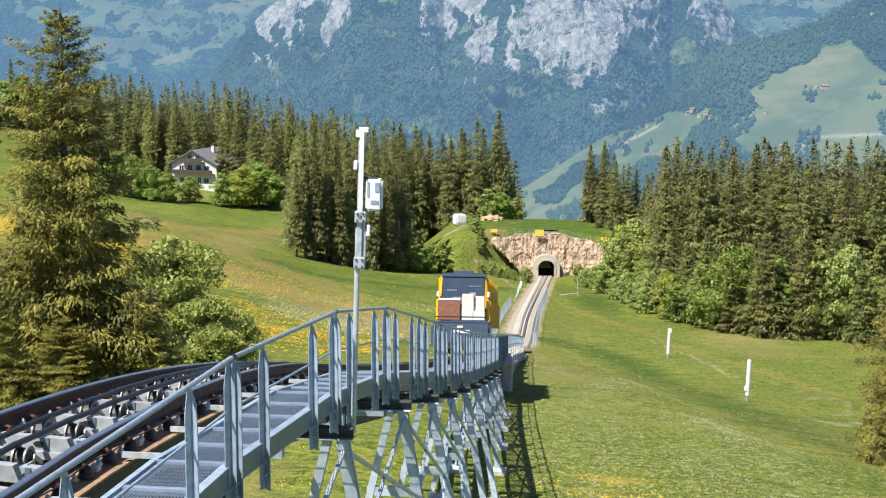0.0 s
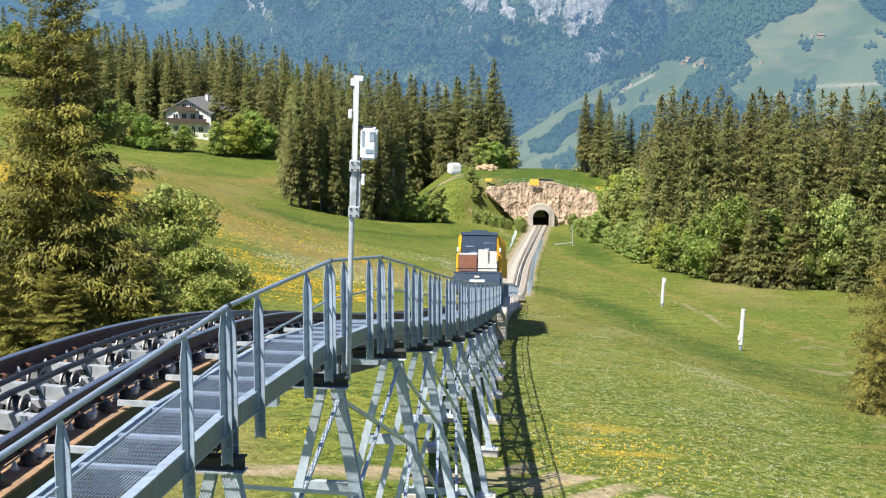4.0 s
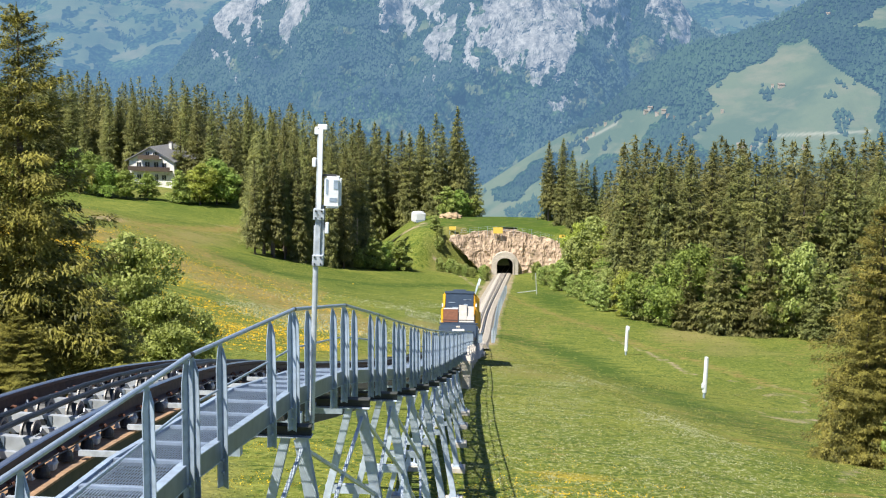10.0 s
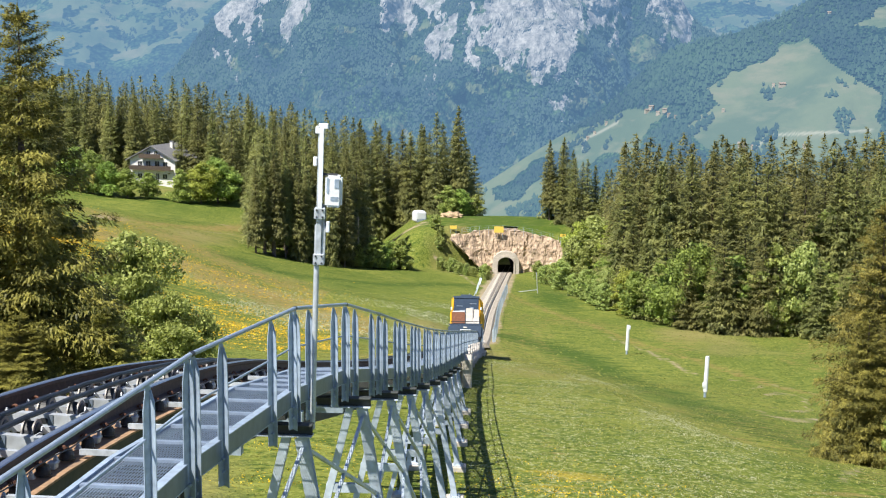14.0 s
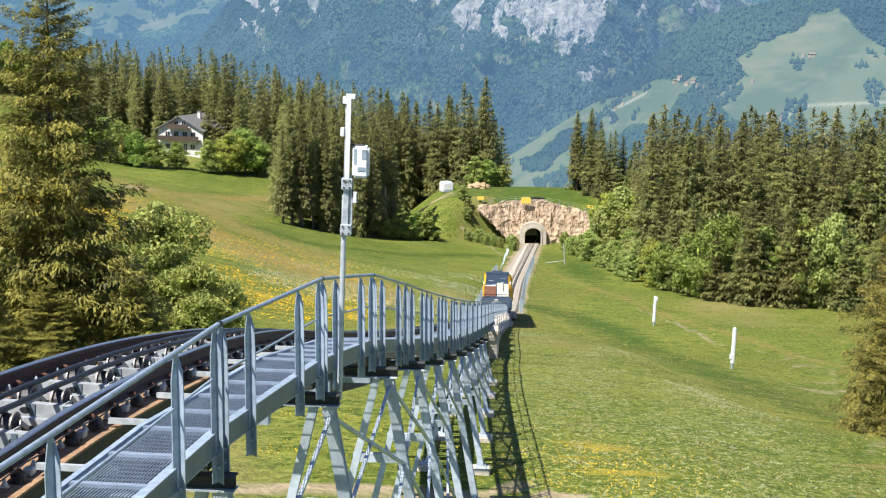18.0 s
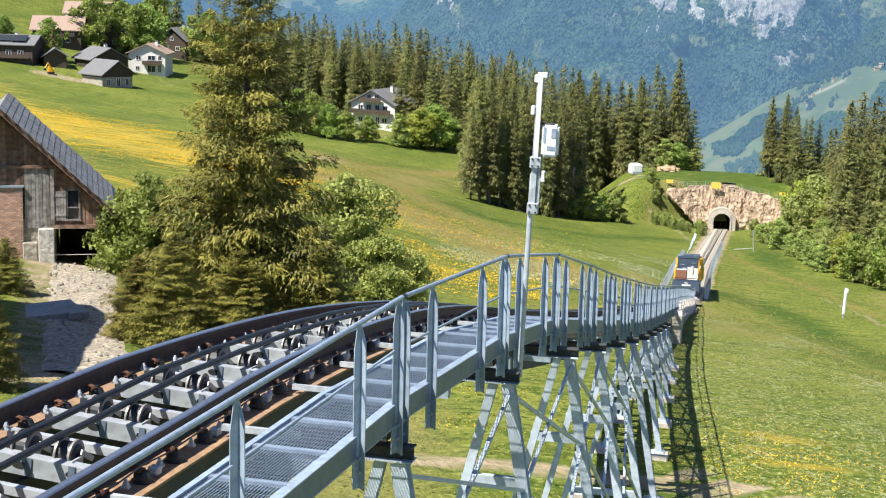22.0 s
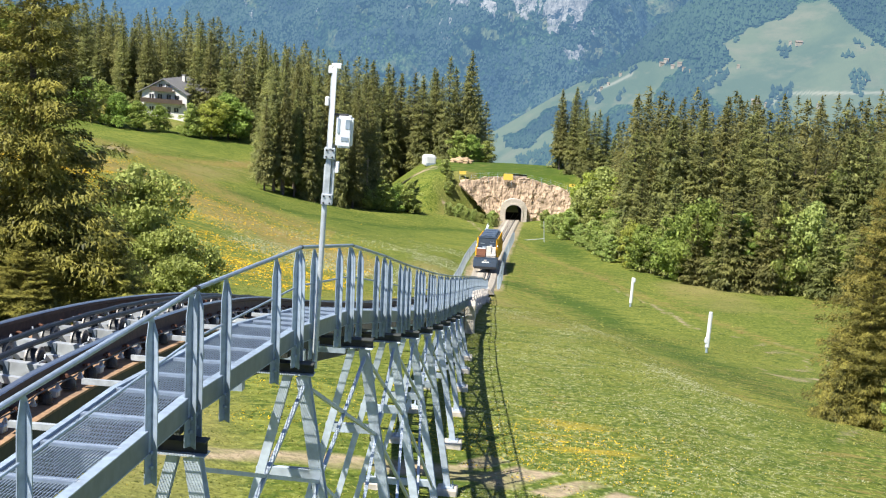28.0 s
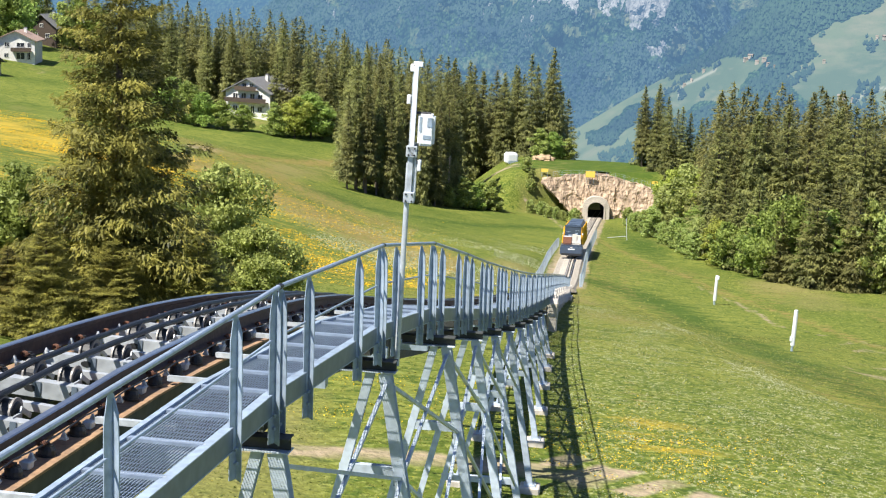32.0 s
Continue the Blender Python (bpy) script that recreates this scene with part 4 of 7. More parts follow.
def far_stand(count, area, heights, seed, label, width=(0.9, 1.3), gap=2.6):
    """A stand of trees too far and too many to tell apart, as one mesh."""
    g = random.Random(seed)
    placed, out = [], []
    for _ in range(count * 50):
        if len(placed) == count:
            break
        x, y = area(g)
        if any((x - a) ** 2 + (y - b) ** 2 < gap * gap for a, b in placed):
            continue
        placed.append((x, y))
        t = STAND_KINDS[len(placed) % len(STAND_KINDS)]
        s, w, a = g.uniform(*heights) / 20.0, g.uniform(*width), g.uniform(0, 6.28)
        ca, sa = math.cos(a) * s * w, math.sin(a) * s * w
        out.append(np.stack([x + t[..., 0] * ca - t[..., 1] * sa, y + t[..., 0] * sa + t[..., 1] * ca, gz(x, y) - 0.2 + t[..., 2] * s], -1))
    ob = new("spruce_stand", tri_mesh("spruce_stand", np.concatenate(out), SPRUCE))
    return tagged(ob, label, "woods", kind="stuff")


STAND_KINDS = [spruce_mesh("stand", 20.0, (2.9, 3.3, 2.7, 3.1)[k], 150 + k, 36, 9, 22, 0.8, None, 0.04, 0.35, 0.17, taper=0.74) for k in range(4)]


def quad(*c):
    """A random point in a plan quadrilateral given by four corners."""
    def f(g):
        a, b = g.random(), g.random()
        p = [Vector((*q, 0)) for q in c]
        r = p[0].lerp(p[1], a).lerp(p[3].lerp(p[2], a), b)
        return r.x, r.y
    return f


DARK = "dark green spruce in a dense alpine wood"
wood(13, quad((-31, 245), (-16, 258), (-16, 262), (-32, 251)), (15, 22), 21, "tall spruce with a bare lower trunk at the wood's edge", "spruces of the middle wood", (0.75, 1.0), kinds=[SPRUCE_KINDS[k] for k in (2, 4, 3, 4)], gap=2.0)
wood(34, quad((-31, 256), (-15, 266), (-13, 298), (-38, 300)), (18, 23.5), 1, DARK, "spruces of the middle wood", (0.85, 1.15))
wood(34, quad((-18, 314), (5, 316), (7, 346), (-22, 346)), (18.5, 23.5), 9, DARK, "spruces of the middle wood", (0.95, 1.3))
wood(34, quad((-106, 374), (-44, 334), (-34, 342), (-106, 388)), (15, 21), 2, DARK, "spruces of the hill wood", (1.05, 1.4))
far_stand(110, quad((-108, 390), (-38, 342), (-14, 360), (-108, 432)), (17, 22), 2, "dense dark spruce wood on the hill", (1.05, 1.5))
far_stand(130, quad((28, 242), (80, 222), (100, 262), (31, 290)), (18.5, 25), 4, "dense spruce wood behind the slope wood", (1.1, 1.5), 2.4)
wood(92, quad((26, 222), (62, 196), (80, 222), (26, 246)), (15, 23), 3, DARK, "spruces of the slope wood", (1.1, 1.55), leafy_share=0.05, gap=2.2)
wood(36, quad((56, 185), (100, 175), (110, 250), (70, 230)), (17, 23), 5, DARK, "spruces of the slope wood", (1.0, 1.4))
wood(12, quad((19.0, 297), (30, 283), (34, 298), (20, 309)), (12.5, 16), 14, DARK, "spruces of the slope wood", (1.0, 1.35), gap=2.2)
EDGE = "bright green broadleaf tree at the edge of the wood"
for x, y, h, k in ((25.5, 203, 6.5, 0), (29.5, 195, 8, 3), (32.5, 192, 6.5, 2), (36, 190, 9.5, 0), (41, 189, 7, 1), (46, 187, 9, 2), (50, 185, 8, 3), (24.5, 225, 7, 1), (23.5, 238, 9, 4), (25, 246, 12.5, 4), (22, 254, 9, 4), (29, 236, 9, 3), (33, 214, 9, 1)):
    plant("broadleaf_tree", LEAF_KINDS[k], x, y, h, 9.0, 1.05, EDGE, "tree", "broadleaf trees at the slope wood")
for x, y, h, k in ((39, 186, 12.5, 1), (30.5, 190, 9, 3), (45, 183, 10, 0), (48.5, 181, 11.5, 5), (27, 204, 11, 0), (29, 200, 13, 3), (34, 193, 12, 5), (42.5, 187, 13, 1), (26.5, 215, 13, 3), (25.5, 232, 14, 0), (37.5, 191, 14, 5)):
    plant("spruce", SPRUCE_KINDS[k], x, y, h, 20.0, 1.75, "low branched spruce at the edge of the wood", "tree", "spruces of the slope wood")
for x, y, h, k, w in ((23.5, 262, 11.5, 5, 0.8), (27.0, 238, 11.5, 6, 1.05), (31.0, 232, 10.5, 5, 1.1), (24.2, 245, 9, 6, 0.9), (25.0, 208, 6.6, 5, 0.95), (28.0, 200, 6.4, 1, 1.0), (31.3, 193, 10.8, 1, 0.85), (33.5, 196, 9.0, 5, 0.8), (40.4, 186, 11.0, 2, 0.8), (43.5, 186, 11.5, 4, 0.8)):
    plant("broadleaf_tree", LEAF_KINDS[k], x, y, h, 9.0, w, "fresh yellow-green broadleaf tree before the spruces" if k > 4 else EDGE, "tree", "broadleaf trees at the slope wood", turn=37 * y % 360)
plant("spruce", SPRUCE_KINDS[1], 34.2, 187, 12.8, 20.0, 1.7, "low branched spruce at the edge of the wood", "tree", "spruces of the slope wood", turn=80)
# willow scrub on both sides of the cutting
g = random.Random(8)
for k in range(26):
    f = k / 25
    x, y = 17.2 + 6.0 * f + g.uniform(-0.8, 2.2), 279 - 62 * f + g.uniform(-3, 3)
    plant("willow_shrub", LEAF_KINDS[4], x, y, g.uniform(3.0, 5.8) * (0.55 + 0.45 * min(1.0, 3 * f)), 9.0, g.uniform(0.9, 1.3), "pale green willow shrub on the cutting's bank", "shrub", "willow shrubs by the tunnel")
for k in range(20):
    f = k / 19
    x, y = 7.4 - 9.5 * f + g.uniform(-1.2, 1.0), 270 + 19 * f + g.uniform(-3, 2)
    plant("willow_shrub", LEAF_KINDS[4], x, y, g.uniform(1.3, 2.8), 9.0, g.uniform(0.9, 1.4), "pale green willow shrub on the cutting's bank", "shrub", "willow shrubs by the tunnel")
for x, y, h, k in ((-15, 262.5, 4.5, 2), (-12, 265, 5.5, 2), (-10, 268, 4, 0), (-7.5, 271, 5.5, 2), (-9, 274, 4.8, 1), (1.0, 309, 6, 2), (3.5, 310, 5.5, 0), (6.5, 311, 4.5, 2), (-12, 283, 4, 0)):
    plant("broadleaf_tree", LEAF_KINDS[k], x, y, h, 9.0, 1.2, EDGE, "tree", "broadleaf trees at the middle wood")
for k in range(18):
    f = k / 17
    x, y = -14.5 + 9 * f + g.uniform(-1.2, 1.2), 263 + 12 * f + g.uniform(-2.5, 3)
    plant("willow_shrub", LEAF_KINDS[4 if k % 3 else 0], x, y, g.uniform(1.4, 3.0), 9.0, g.uniform(0.9, 1.3), "pale green willow shrub before the wood", "shrub", "willow shrubs at the middle wood")
# hedge of broadleaf trees below the chalet
for x, y, h, k in ((-77, 322, 9, 1), (-72.5, 320, 9, 0), (-69.0, 318, 7.5, 3), (-65, 318, 6.2, 1), (-61, 320, 5.6, 0), (-54.4, 320, 7, 2), (-50.5, 322, 8.6, 6), (-47.6, 326, 10, 3), (-45.5, 328, 8, 0)):
    plant("broadleaf_tree", LEAF_KINDS[k], x, y, h, 9.0, 1.15, "bright green maple below the chalet", "tree", "maples below the chalet")
# the great spruce by the track, its neighbours and the shrubs round it
HERO = (spruce_mesh("great_crown", 17.0, 4.9, 77, 48, 11, 400, 0.27, SPRUCE_NEAR, 0.02, 0.55, 0.2, 0.7, 0.1, 0.66), trunk_mesh("great_trunk", 17.0, 0.3, 5))
plant("great_spruce", HERO, -17.4, 64, 16.8, 17.0, 1.05, "tall sunlit spruce with drooping olive-green boughs", "tree", turn=20)
plant("great_spruce", HERO, -13.6, 62, 4.6, 17.0, 1.7, "young bushy spruce beside the tall one", "tree", turn=70)
plant("great_spruce", HERO, -16.6, 60, 4.2, 17.0, 1.9, "young bushy spruce beside the tall one", "tree", turn=170)
plant("great_spruce", HERO, -20.9, 60, 3.6, 17.0, 1.8, "young bushy spruce beside the tall one", "tree", turn=310)
plant("great_spruce", HERO, -21.1, 46.2, 4.3, 17.0, 1.0, "young bushy spruce beside the bridge", "tree", turn=240)
plant("great_spruce", HERO, -29.3, 66.2, 2.7, 17.0, 1.7, "young bushy spruce beside the barn ramp", "tree", turn=200)
plant("great_spruce", HERO, -19.0, 59, 4.8, 17.0, 1.6, "young bushy spruce beside the tall one", "tree", turn=250)
SHRUB = (leafy_mesh("shrub_crown", 7.0, 2.9, 400, 150, 150, 0.11, LEAF_PALE, 0.04), trunk_mesh("shrub_trunk", 5.6, 0.12, 3, 8, 1.6))
BRIGHT = (leafy_mesh("bright_crown", 5.5, 2.4, 410, 130, 130, 0.12, LEAF, 0.04), trunk_mesh("shrub_trunk", 4.4, 0.12, 4, 8, 1.4))
plant("leafy_shrub", SHRUB, -17.0, 82, 7.2, 7.0, 1.0, "tall pale green leafy shrub beside the spruce", "shrub")
plant("leafy_shrub", SHRUB, -14.0, 80, 4.5, 7.0, 1.1, "tall pale green leafy shrub beside the spruce", "shrub")
plant("leafy_shrub", BRIGHT, -27.4, 80, 5.6, 5.5, 1.0, "bright green maple shrub beside the barn", "shrub")
plant("leafy_shrub", BRIGHT, -24.6, 81, 4.4, 5.5, 1.0, "bright green maple shrub beside the barn", "shrub")
# spruces at the right-hand edge of the meadow
for x, y, h, w in ((20.9, 73, 12.8, 0.95), (23.4, 75, 14.2, 0.9), (19.4, 69.5, 7.5, 1.1), (22.2, 69, 9.5, 0.95)):
    plant("edge_spruce", HERO, x, y, h, 17.0, w, "dense spruce at the edge of the meadow", "tree", "spruces at the meadow's edge")
plant("leafy_shrub", BRIGHT, 20.3, 66.0, 2.6, 5.5, 1.0, "small bright green shrub under the spruces", "shrub")

# ---- the railway ----
def sweep(name, profile, ys, off, up, mat, mats=None, face_mat=None, rolled=False):
    """A bar of constant profile [(x, z), ...] swept along the line. off, up: numbers or functions of y."""
    ys = np.asarray(ys, float)
    o = off(ys) if callable(off) else off + 0 * ys
    u = up(ys) if callable(up) else up + 0 * ys
    k = len(profile)
    P = []
    for px, pz in profile:
        tilt = cant(ys) / GAUGE if rolled else 0 * ys
        P.append(line(ys, o + px + pz * tilt, u + pz - px * tilt))
    v = np.stack(P, 1).reshape(-1, 3)
    n = len(ys)
    i = np.arange(n - 1)[:, None] * k + np.arange(k)[None, :]
    j = np.arange(n - 1)[:, None] * k + (np.arange(k)[None, :] + 1) % k
    f = np.stack([i, j, j + k, i + k], -1).reshape(-1, 4).tolist()
    fm = None
    if face_mat is not None:
        fm = list(face_mat) * (n - 1) + [0, 0]
    f += [tuple(range(k - 1, -1, -1)), tuple(range(k * (n - 1), k * n))]
    return mesh_of(name, v, f, mats or mat, False, fm)


def track_level(y):
    return cant(y) / 2                      # the track's middle; the right rail keeps its level


RAIL_FOOT = [(-0.075, -0.03), (0.075, -0.03), (0.075, -0.012), (0.016, 0.008), (0.013, 0.112), (-0.013, 0.112), (-0.016, 0.008), (-0.075, -0.012)]
RAIL_HEAD = [(-0.013, 0.108), (0.013, 0.108), (0.04, 0.124), (0.04, 0.164), (0.03, 0.176), (-0.03, 0.176), (-0.04, 0.164), (-0.04, 0.124)]
TRACK_YS = np.concatenate([np.arange(2.5, 60, 0.6), np.arange(60, 312, 1.5)])
for side, tag in ((-1, "left"), (1, "right")):
    o = lambda y, side=side: track_off(y) + side * GAUGE / 2 - (spread(y) if side < 0 else 0 * y)
    u = lambda y, side=side: -0.035 + track_level(y) - side * cant(y) / 2
    root = thing("rail", None, "dark rusty steel rail with a polished head", "rail", "rails of the funicular")
    part("rail_foot", sweep("rail_foot", RAIL_FOOT, TRACK_YS, o, u, RAIL, rolled=True), root)
    part("rail_head", sweep("rail_head", RAIL_HEAD, TRACK_YS, o, u, None, [RAIL, RAIL_TOP], [0, 0, 0, 1, 1, 1, 0, 0], True), root, None, "polished running head")
    # girder under the rail: rust-washed flange over a dark web
    gy = np.arange(2.5, BRIDGE_END + 0.1, 1.0)
    root = thing("bridge_girder", None, "long steel bridge girder with a rust-washed top flange", "girder", "girders of the bridge")
    gu = lambda y, side=side: -0.2 + track_level(y) - side * cant(y) / 2
    shift = lambda y, side=side, o=o: o(y) + (0.1 if side > 0 else 0.0)
    part("top_flange", sweep("top_flange", [(-0.24, -0.025), (0.18, -0.025), (0.18, 0), (-0.24, 0)], gy, shift, gu, OCHRE), root, None, "rust-stained ochre flange")
    part("haunch", sweep("haunch", [(0.098, -0.95), (0.122, -0.95), (0.122, -0.452), (0.098, -0.452)], np.arange(2.5, 40, 1.0), shift, gu, GIRDER), root)
    part("web", sweep("web", [(0.098, -0.42), (0.122, -0.42), (0.122, -0.026), (0.098, -0.026)], gy, shift, gu, GIRDER), root)
    part("bottom_flange", sweep("bottom_flange", [(-0.06, -0.45), (0.16, -0.45), (0.16, -0.421), (-0.06, -0.421)], gy, shift, gu, GIRDER), root)
    for k in range(30):
        y = 4.0 + 2.5 * k
        bm = bmesh.new()
        box(bm, 0.05, 0, -0.22, 0.09, 0.014, 0.38)
        part("stiffener", bm, root, GIRDER, m=line_pose(y, float(shift(np.array(y))), float(gu(np.array(y)))))

# the two hauling ropes
for dx in (-0.17, 0.15):
    ring = [(0.034 * math.cos(a), 0.034 * math.sin(a)) for a in (math.tau * k / 8 for k in range(8))]
    ob = new("haul_rope", sweep("haul_rope", ring, np.concatenate([np.arange(2.5, 60, 0.45), np.arange(60, 290, 2)]), lambda y, dx=dx: track_off(y) + dx - spread(y) / 2, lambda y: 0.125 + track_level(y) - 0.01 * np.sin(np.pi * (y - 4.2) / 1.35) ** 2, CABLE, rolled=True))
    tagged(ob, "black greased steel haul rope resting on rollers", "rope", "haul ropes")
ob = new("signal_cable", sweep("signal_cable", [(0.009 * math.cos(a), 0.009 * math.sin(a)) for a in (0, 1.26, 2.51, 3.77, 5.03)], np.arange(2.5, 120, 0.5), lambda y: track_off(y) + 0.73, lambda y: -0.05 + 0.018 * np.sin(y * 4.65), CABLE))
tagged(ob, "thin dark signal cable clipped along the rail", "cable")


def disc(bm, cx, cy, cz, r, w, n=20, r2=None):
    bmesh.ops.create_cone(bm, cap_ends=True, segments=n, radius1=r, radius2=r if r2 is None else r2, depth=w, matrix=Matrix.Translation((cx, cy, cz)) @ Matrix.Rotation(math.pi / 2, 4, "Y"))


def channel(length, w, h, t):
    """A channel along x, open below."""
    bm = bmesh.new()
    box(bm, 0, 0, -t / 2, length, w, t)
    box(bm, 0, -w / 2 + t / 2, -h / 2 - t / 2, length, t, h - t)
    box(bm, 0, w / 2 - t / 2, -h / 2 - t / 2, length, t, h - t)
    return bm


def clamp_mesh():
    """A pale pointed clamp: a foot plate with a leaning wedge and a nut on it."""
    bm = bmesh.new()
    box(bm, 0, 0, 0.012, 0.075, 0.075, 0.024)
    a = [bm.verts.new(c) for c in ((-0.03, -0.03, 0.025), (0.03, -0.03, 0.025), (0.03, 0.03, 0.025), (-0.03, 0.03, 0.025), (-0.014, -0.01, 0.1), (0.004, -0.01, 0.1), (0.004, 0.012, 0.1), (-0.014, 0.012, 0.1))]
    for f in ((0, 1, 5, 4), (1, 2, 6, 5), (2, 3, 7, 6), (3, 0, 4, 7), (4, 5, 6, 7)):
        bm.faces.new([a[i] for i in f])
    rod(bm, (0.012, -0.02, 0.02), (0.012, -0.02, 0.07), 0.013, 6)
    me = bpy.data.meshes.new("clamp")
    bm.to_mesh(me)
    bm.free()
    me.materials.append(SLEEPER_STEEL)
    return me


def clip_mesh():
    """A rusty spring clip: two bent loops of round bar on a shoulder."""
    bm = bmesh.new()
    rings = []
    for k in range(15):
        q = math.tau * k / 7
        c = Vector((0.03 * math.cos(q), -0.035 + 0.07 * k / 14, 0.035 + 0.026 * math.sin(q)))
        e1, e2 = Vector((math.cos(q), 0, math.sin(q))), Vector((0, 1, 0))
        rings.append([bm.verts.new(c + 0.011 * (e1 * math.cos(w) + e2 * math.sin(w))) for w in (0, 1.257, 2.513, 3.77, 5.027)])
    for a, b in zip(rings, rings[1:]):
        for i in range(5):
            bm.faces.new((a[i], a[(i + 1) % 5], b[(i + 1) % 5], b[i]))
    bm.faces.new(rings[0][::-1])
    bm.faces.new(rings[-1])
    me = bpy.data.meshes.new("rail_clip")
    bm.to_mesh(me)
    bm.free()
    me.materials.append(RUST)
    return me


def mount_mesh():
    """A black rubber bell mount with its washer and bolt."""
    bm = bmesh.new()
    for r1, r2, z0, z1 in ((0.078, 0.078, 0, 0.02), (0.066, 0.06, 0.02, 0.065), (0.066, 0.05, 0.065, 0.1), (0.045, 0.045, 0.1, 0.112), (0.02, 0.02, 0.112, 0.135)):
        bmesh.ops.create_cone(bm, cap_ends=True, segments=14, radius1=r1, radius2=r2, depth=z1 - z0, matrix=Matrix.Translation((0, 0, (z0 + z1) / 2)))
    me = bpy.data.meshes.new("rubber_mount")
    bm.to_mesh(me)
    bm.free()
    me.materials.append(GREASE)
    return me


CLAMP, CLIP, MOUNT = clamp_mesh(), clip_mesh(), mount_mesh()


def build_sleeper(detailed=True):
    root = thing("sleeper", None, "galvanised steel sleeper with rope rollers and rail clips" if detailed else "galvanised steel sleeper with rusty rail clips", "sleeper", "sleepers of the bridge track")
    part("cross_beam", channel(1.02, 0.14, 0.17, 0.012), root, SLEEPER_STEEL, m=Matrix.Translation((0.0, 0, -0.05)))
    if detailed:
        part("middle_beam", channel(1.02, 0.075, 0.08, 0.01), root, SLEEPER_STEEL, m=Matrix.Translation((0, 0.67, -0.075)))
        bm = bmesh.new()
        box(bm, 0.0, 0.44, -0.25, 1.0, 0.2, 0.03)
        for x in (-0.22, 0.2):
            box(bm, x, 0.44, -0.232, 0.05, 0.2, 0.012)
        part("tie_plank", bm, root, OCHRE, "rust-washed cross plank")
        # slots in the beam's side, black discs painting the dark inside
        for x in (-0.1, 0.3):
            bm = bmesh.new()
            bmesh.ops.create_cone(bm, cap_ends=True, segments=14, radius1=0.036, radius2=0.036, depth=0.006, matrix=Matrix.Translation((x, -0.0705, -0.13)) @ Matrix.Rotation(math.pi / 2, 4, "X") @ Matrix.Diagonal((1.6, 1, 1, 1)))
            part("slot", bm, root, GREASE)
    for x in ((-0.17, 0.15) if detailed else ()):
        bm = bmesh.new()
        disc(bm, 0, 0, 0, 0.125, 0.1, 20)
        ro = part("roller", bm, root, GREASE, m=Matrix.Translation((x, 0.2, -0.05)))
        for dx in (-0.052, 0.052):
            bm = bmesh.new()
            disc(bm, dx, 0, 0, 0.152, 0.016, 22)
            part("flange", bm, ro, ROLLER_RIM, "worn bright roller rim")
        bm = bmesh.new()
        disc(bm, 0.066, 0, 0, 0.115, 0.012, 18, 0.1)
        disc(bm, 0.074, 0, 0, 0.03, 0.02, 10)
        part("hub", bm, ro, GREASE)
        bm = bmesh.new()
        box(bm, 0.1, -0.05, -0.06, 0.012, 0.2, 0.13)
        box(bm, 0.1, 0.14, -0.02, 0.012, 0.26, 0.05, Matrix.Rotation(-0.5, 4, "X"))
        part("bracket", bm, root, STEEL_BRIGHT, m=Matrix.Translation((x, 0.16, -0.04)))
        bm = bmesh.new()
        box(bm, x + 0.14, -0.078, -0.13, 0.05, 0.01, 0.16)
        part("strap", bm, root, POST_STEEL)
    for dy in ((0.0, 0.67) if detailed else (0.0,)):
        for sx in (-1, 1):
            inner, outer = sx * 0.49, sx * 0.695
            part("clamp", CLAMP, root, m=Matrix.Translation((inner if sx < 0 else outer, dy - 0.1, -0.07 if sx < 0 else -0.13)) @ Matrix.Diagonal((0.75, 0.75, 0.75, 1)))
            part("rail_clip", CLIP, root, None, "rusty spring clip", Matrix.Translation((inner if sx < 0 else outer - 0.02, dy + 0.14, -0.06 if sx < 0 else -0.07)))
            part("rubber_mount", MOUNT, root, None, "black rubber mount", Matrix.Translation((inner + 0.02 if sx < 0 else outer, dy + 0.22, -0.15 if sx < 0 else -0.178)))
    bm = bmesh.new()
    box(bm, 0.7, 0.46, -0.13, 0.08, 0.1, 0.08)
    bevel(bm, 0.012)
    part("anchor_block", bm, root, STEEL_BRIGHT, "pale zinc anchor block")
    return root


def track_pose(y):
    c, w, o, u = (float(f(np.array(y))) for f in (cant, spread, track_off, track_level))
    return line_pose(y, o - w / 2, u) @ Matrix.Rotation(c / GAUGE, 4, "Y") @ Matrix.Diagonal((1 + w / GAUGE, 1, 1, 1))


first, plain = build_sleeper(True), build_sleeper(False)
for k in range(1, 110):
    y = 4.2 + 1.35 * k
    if y > BRIDGE_END:
        break
    if k != 34:
        copy_thing(first if k < 34 else plain, track_pose(y))
first.matrix_basis, plain.matrix_basis = track_pose(4.2), track_pose(4.2 + 1.35 * 34)

# ---- walkway and railing in sections between the joints ----
JOINTS = [8.3] + [15.25 + 5 * k for k in range(28)]


def chord(y0, y1):
    a, b = Vector(line(np.array(y0))), Vector(line(np.array(y1)))
    h = (b - a).normalized()
    x = h.cross(Vector((0, 0, 1))).normalized()
    m = Matrix((x, h, x.cross(h))).transposed().to_4x4()
    m.translation = a
    return m, (b - a).length


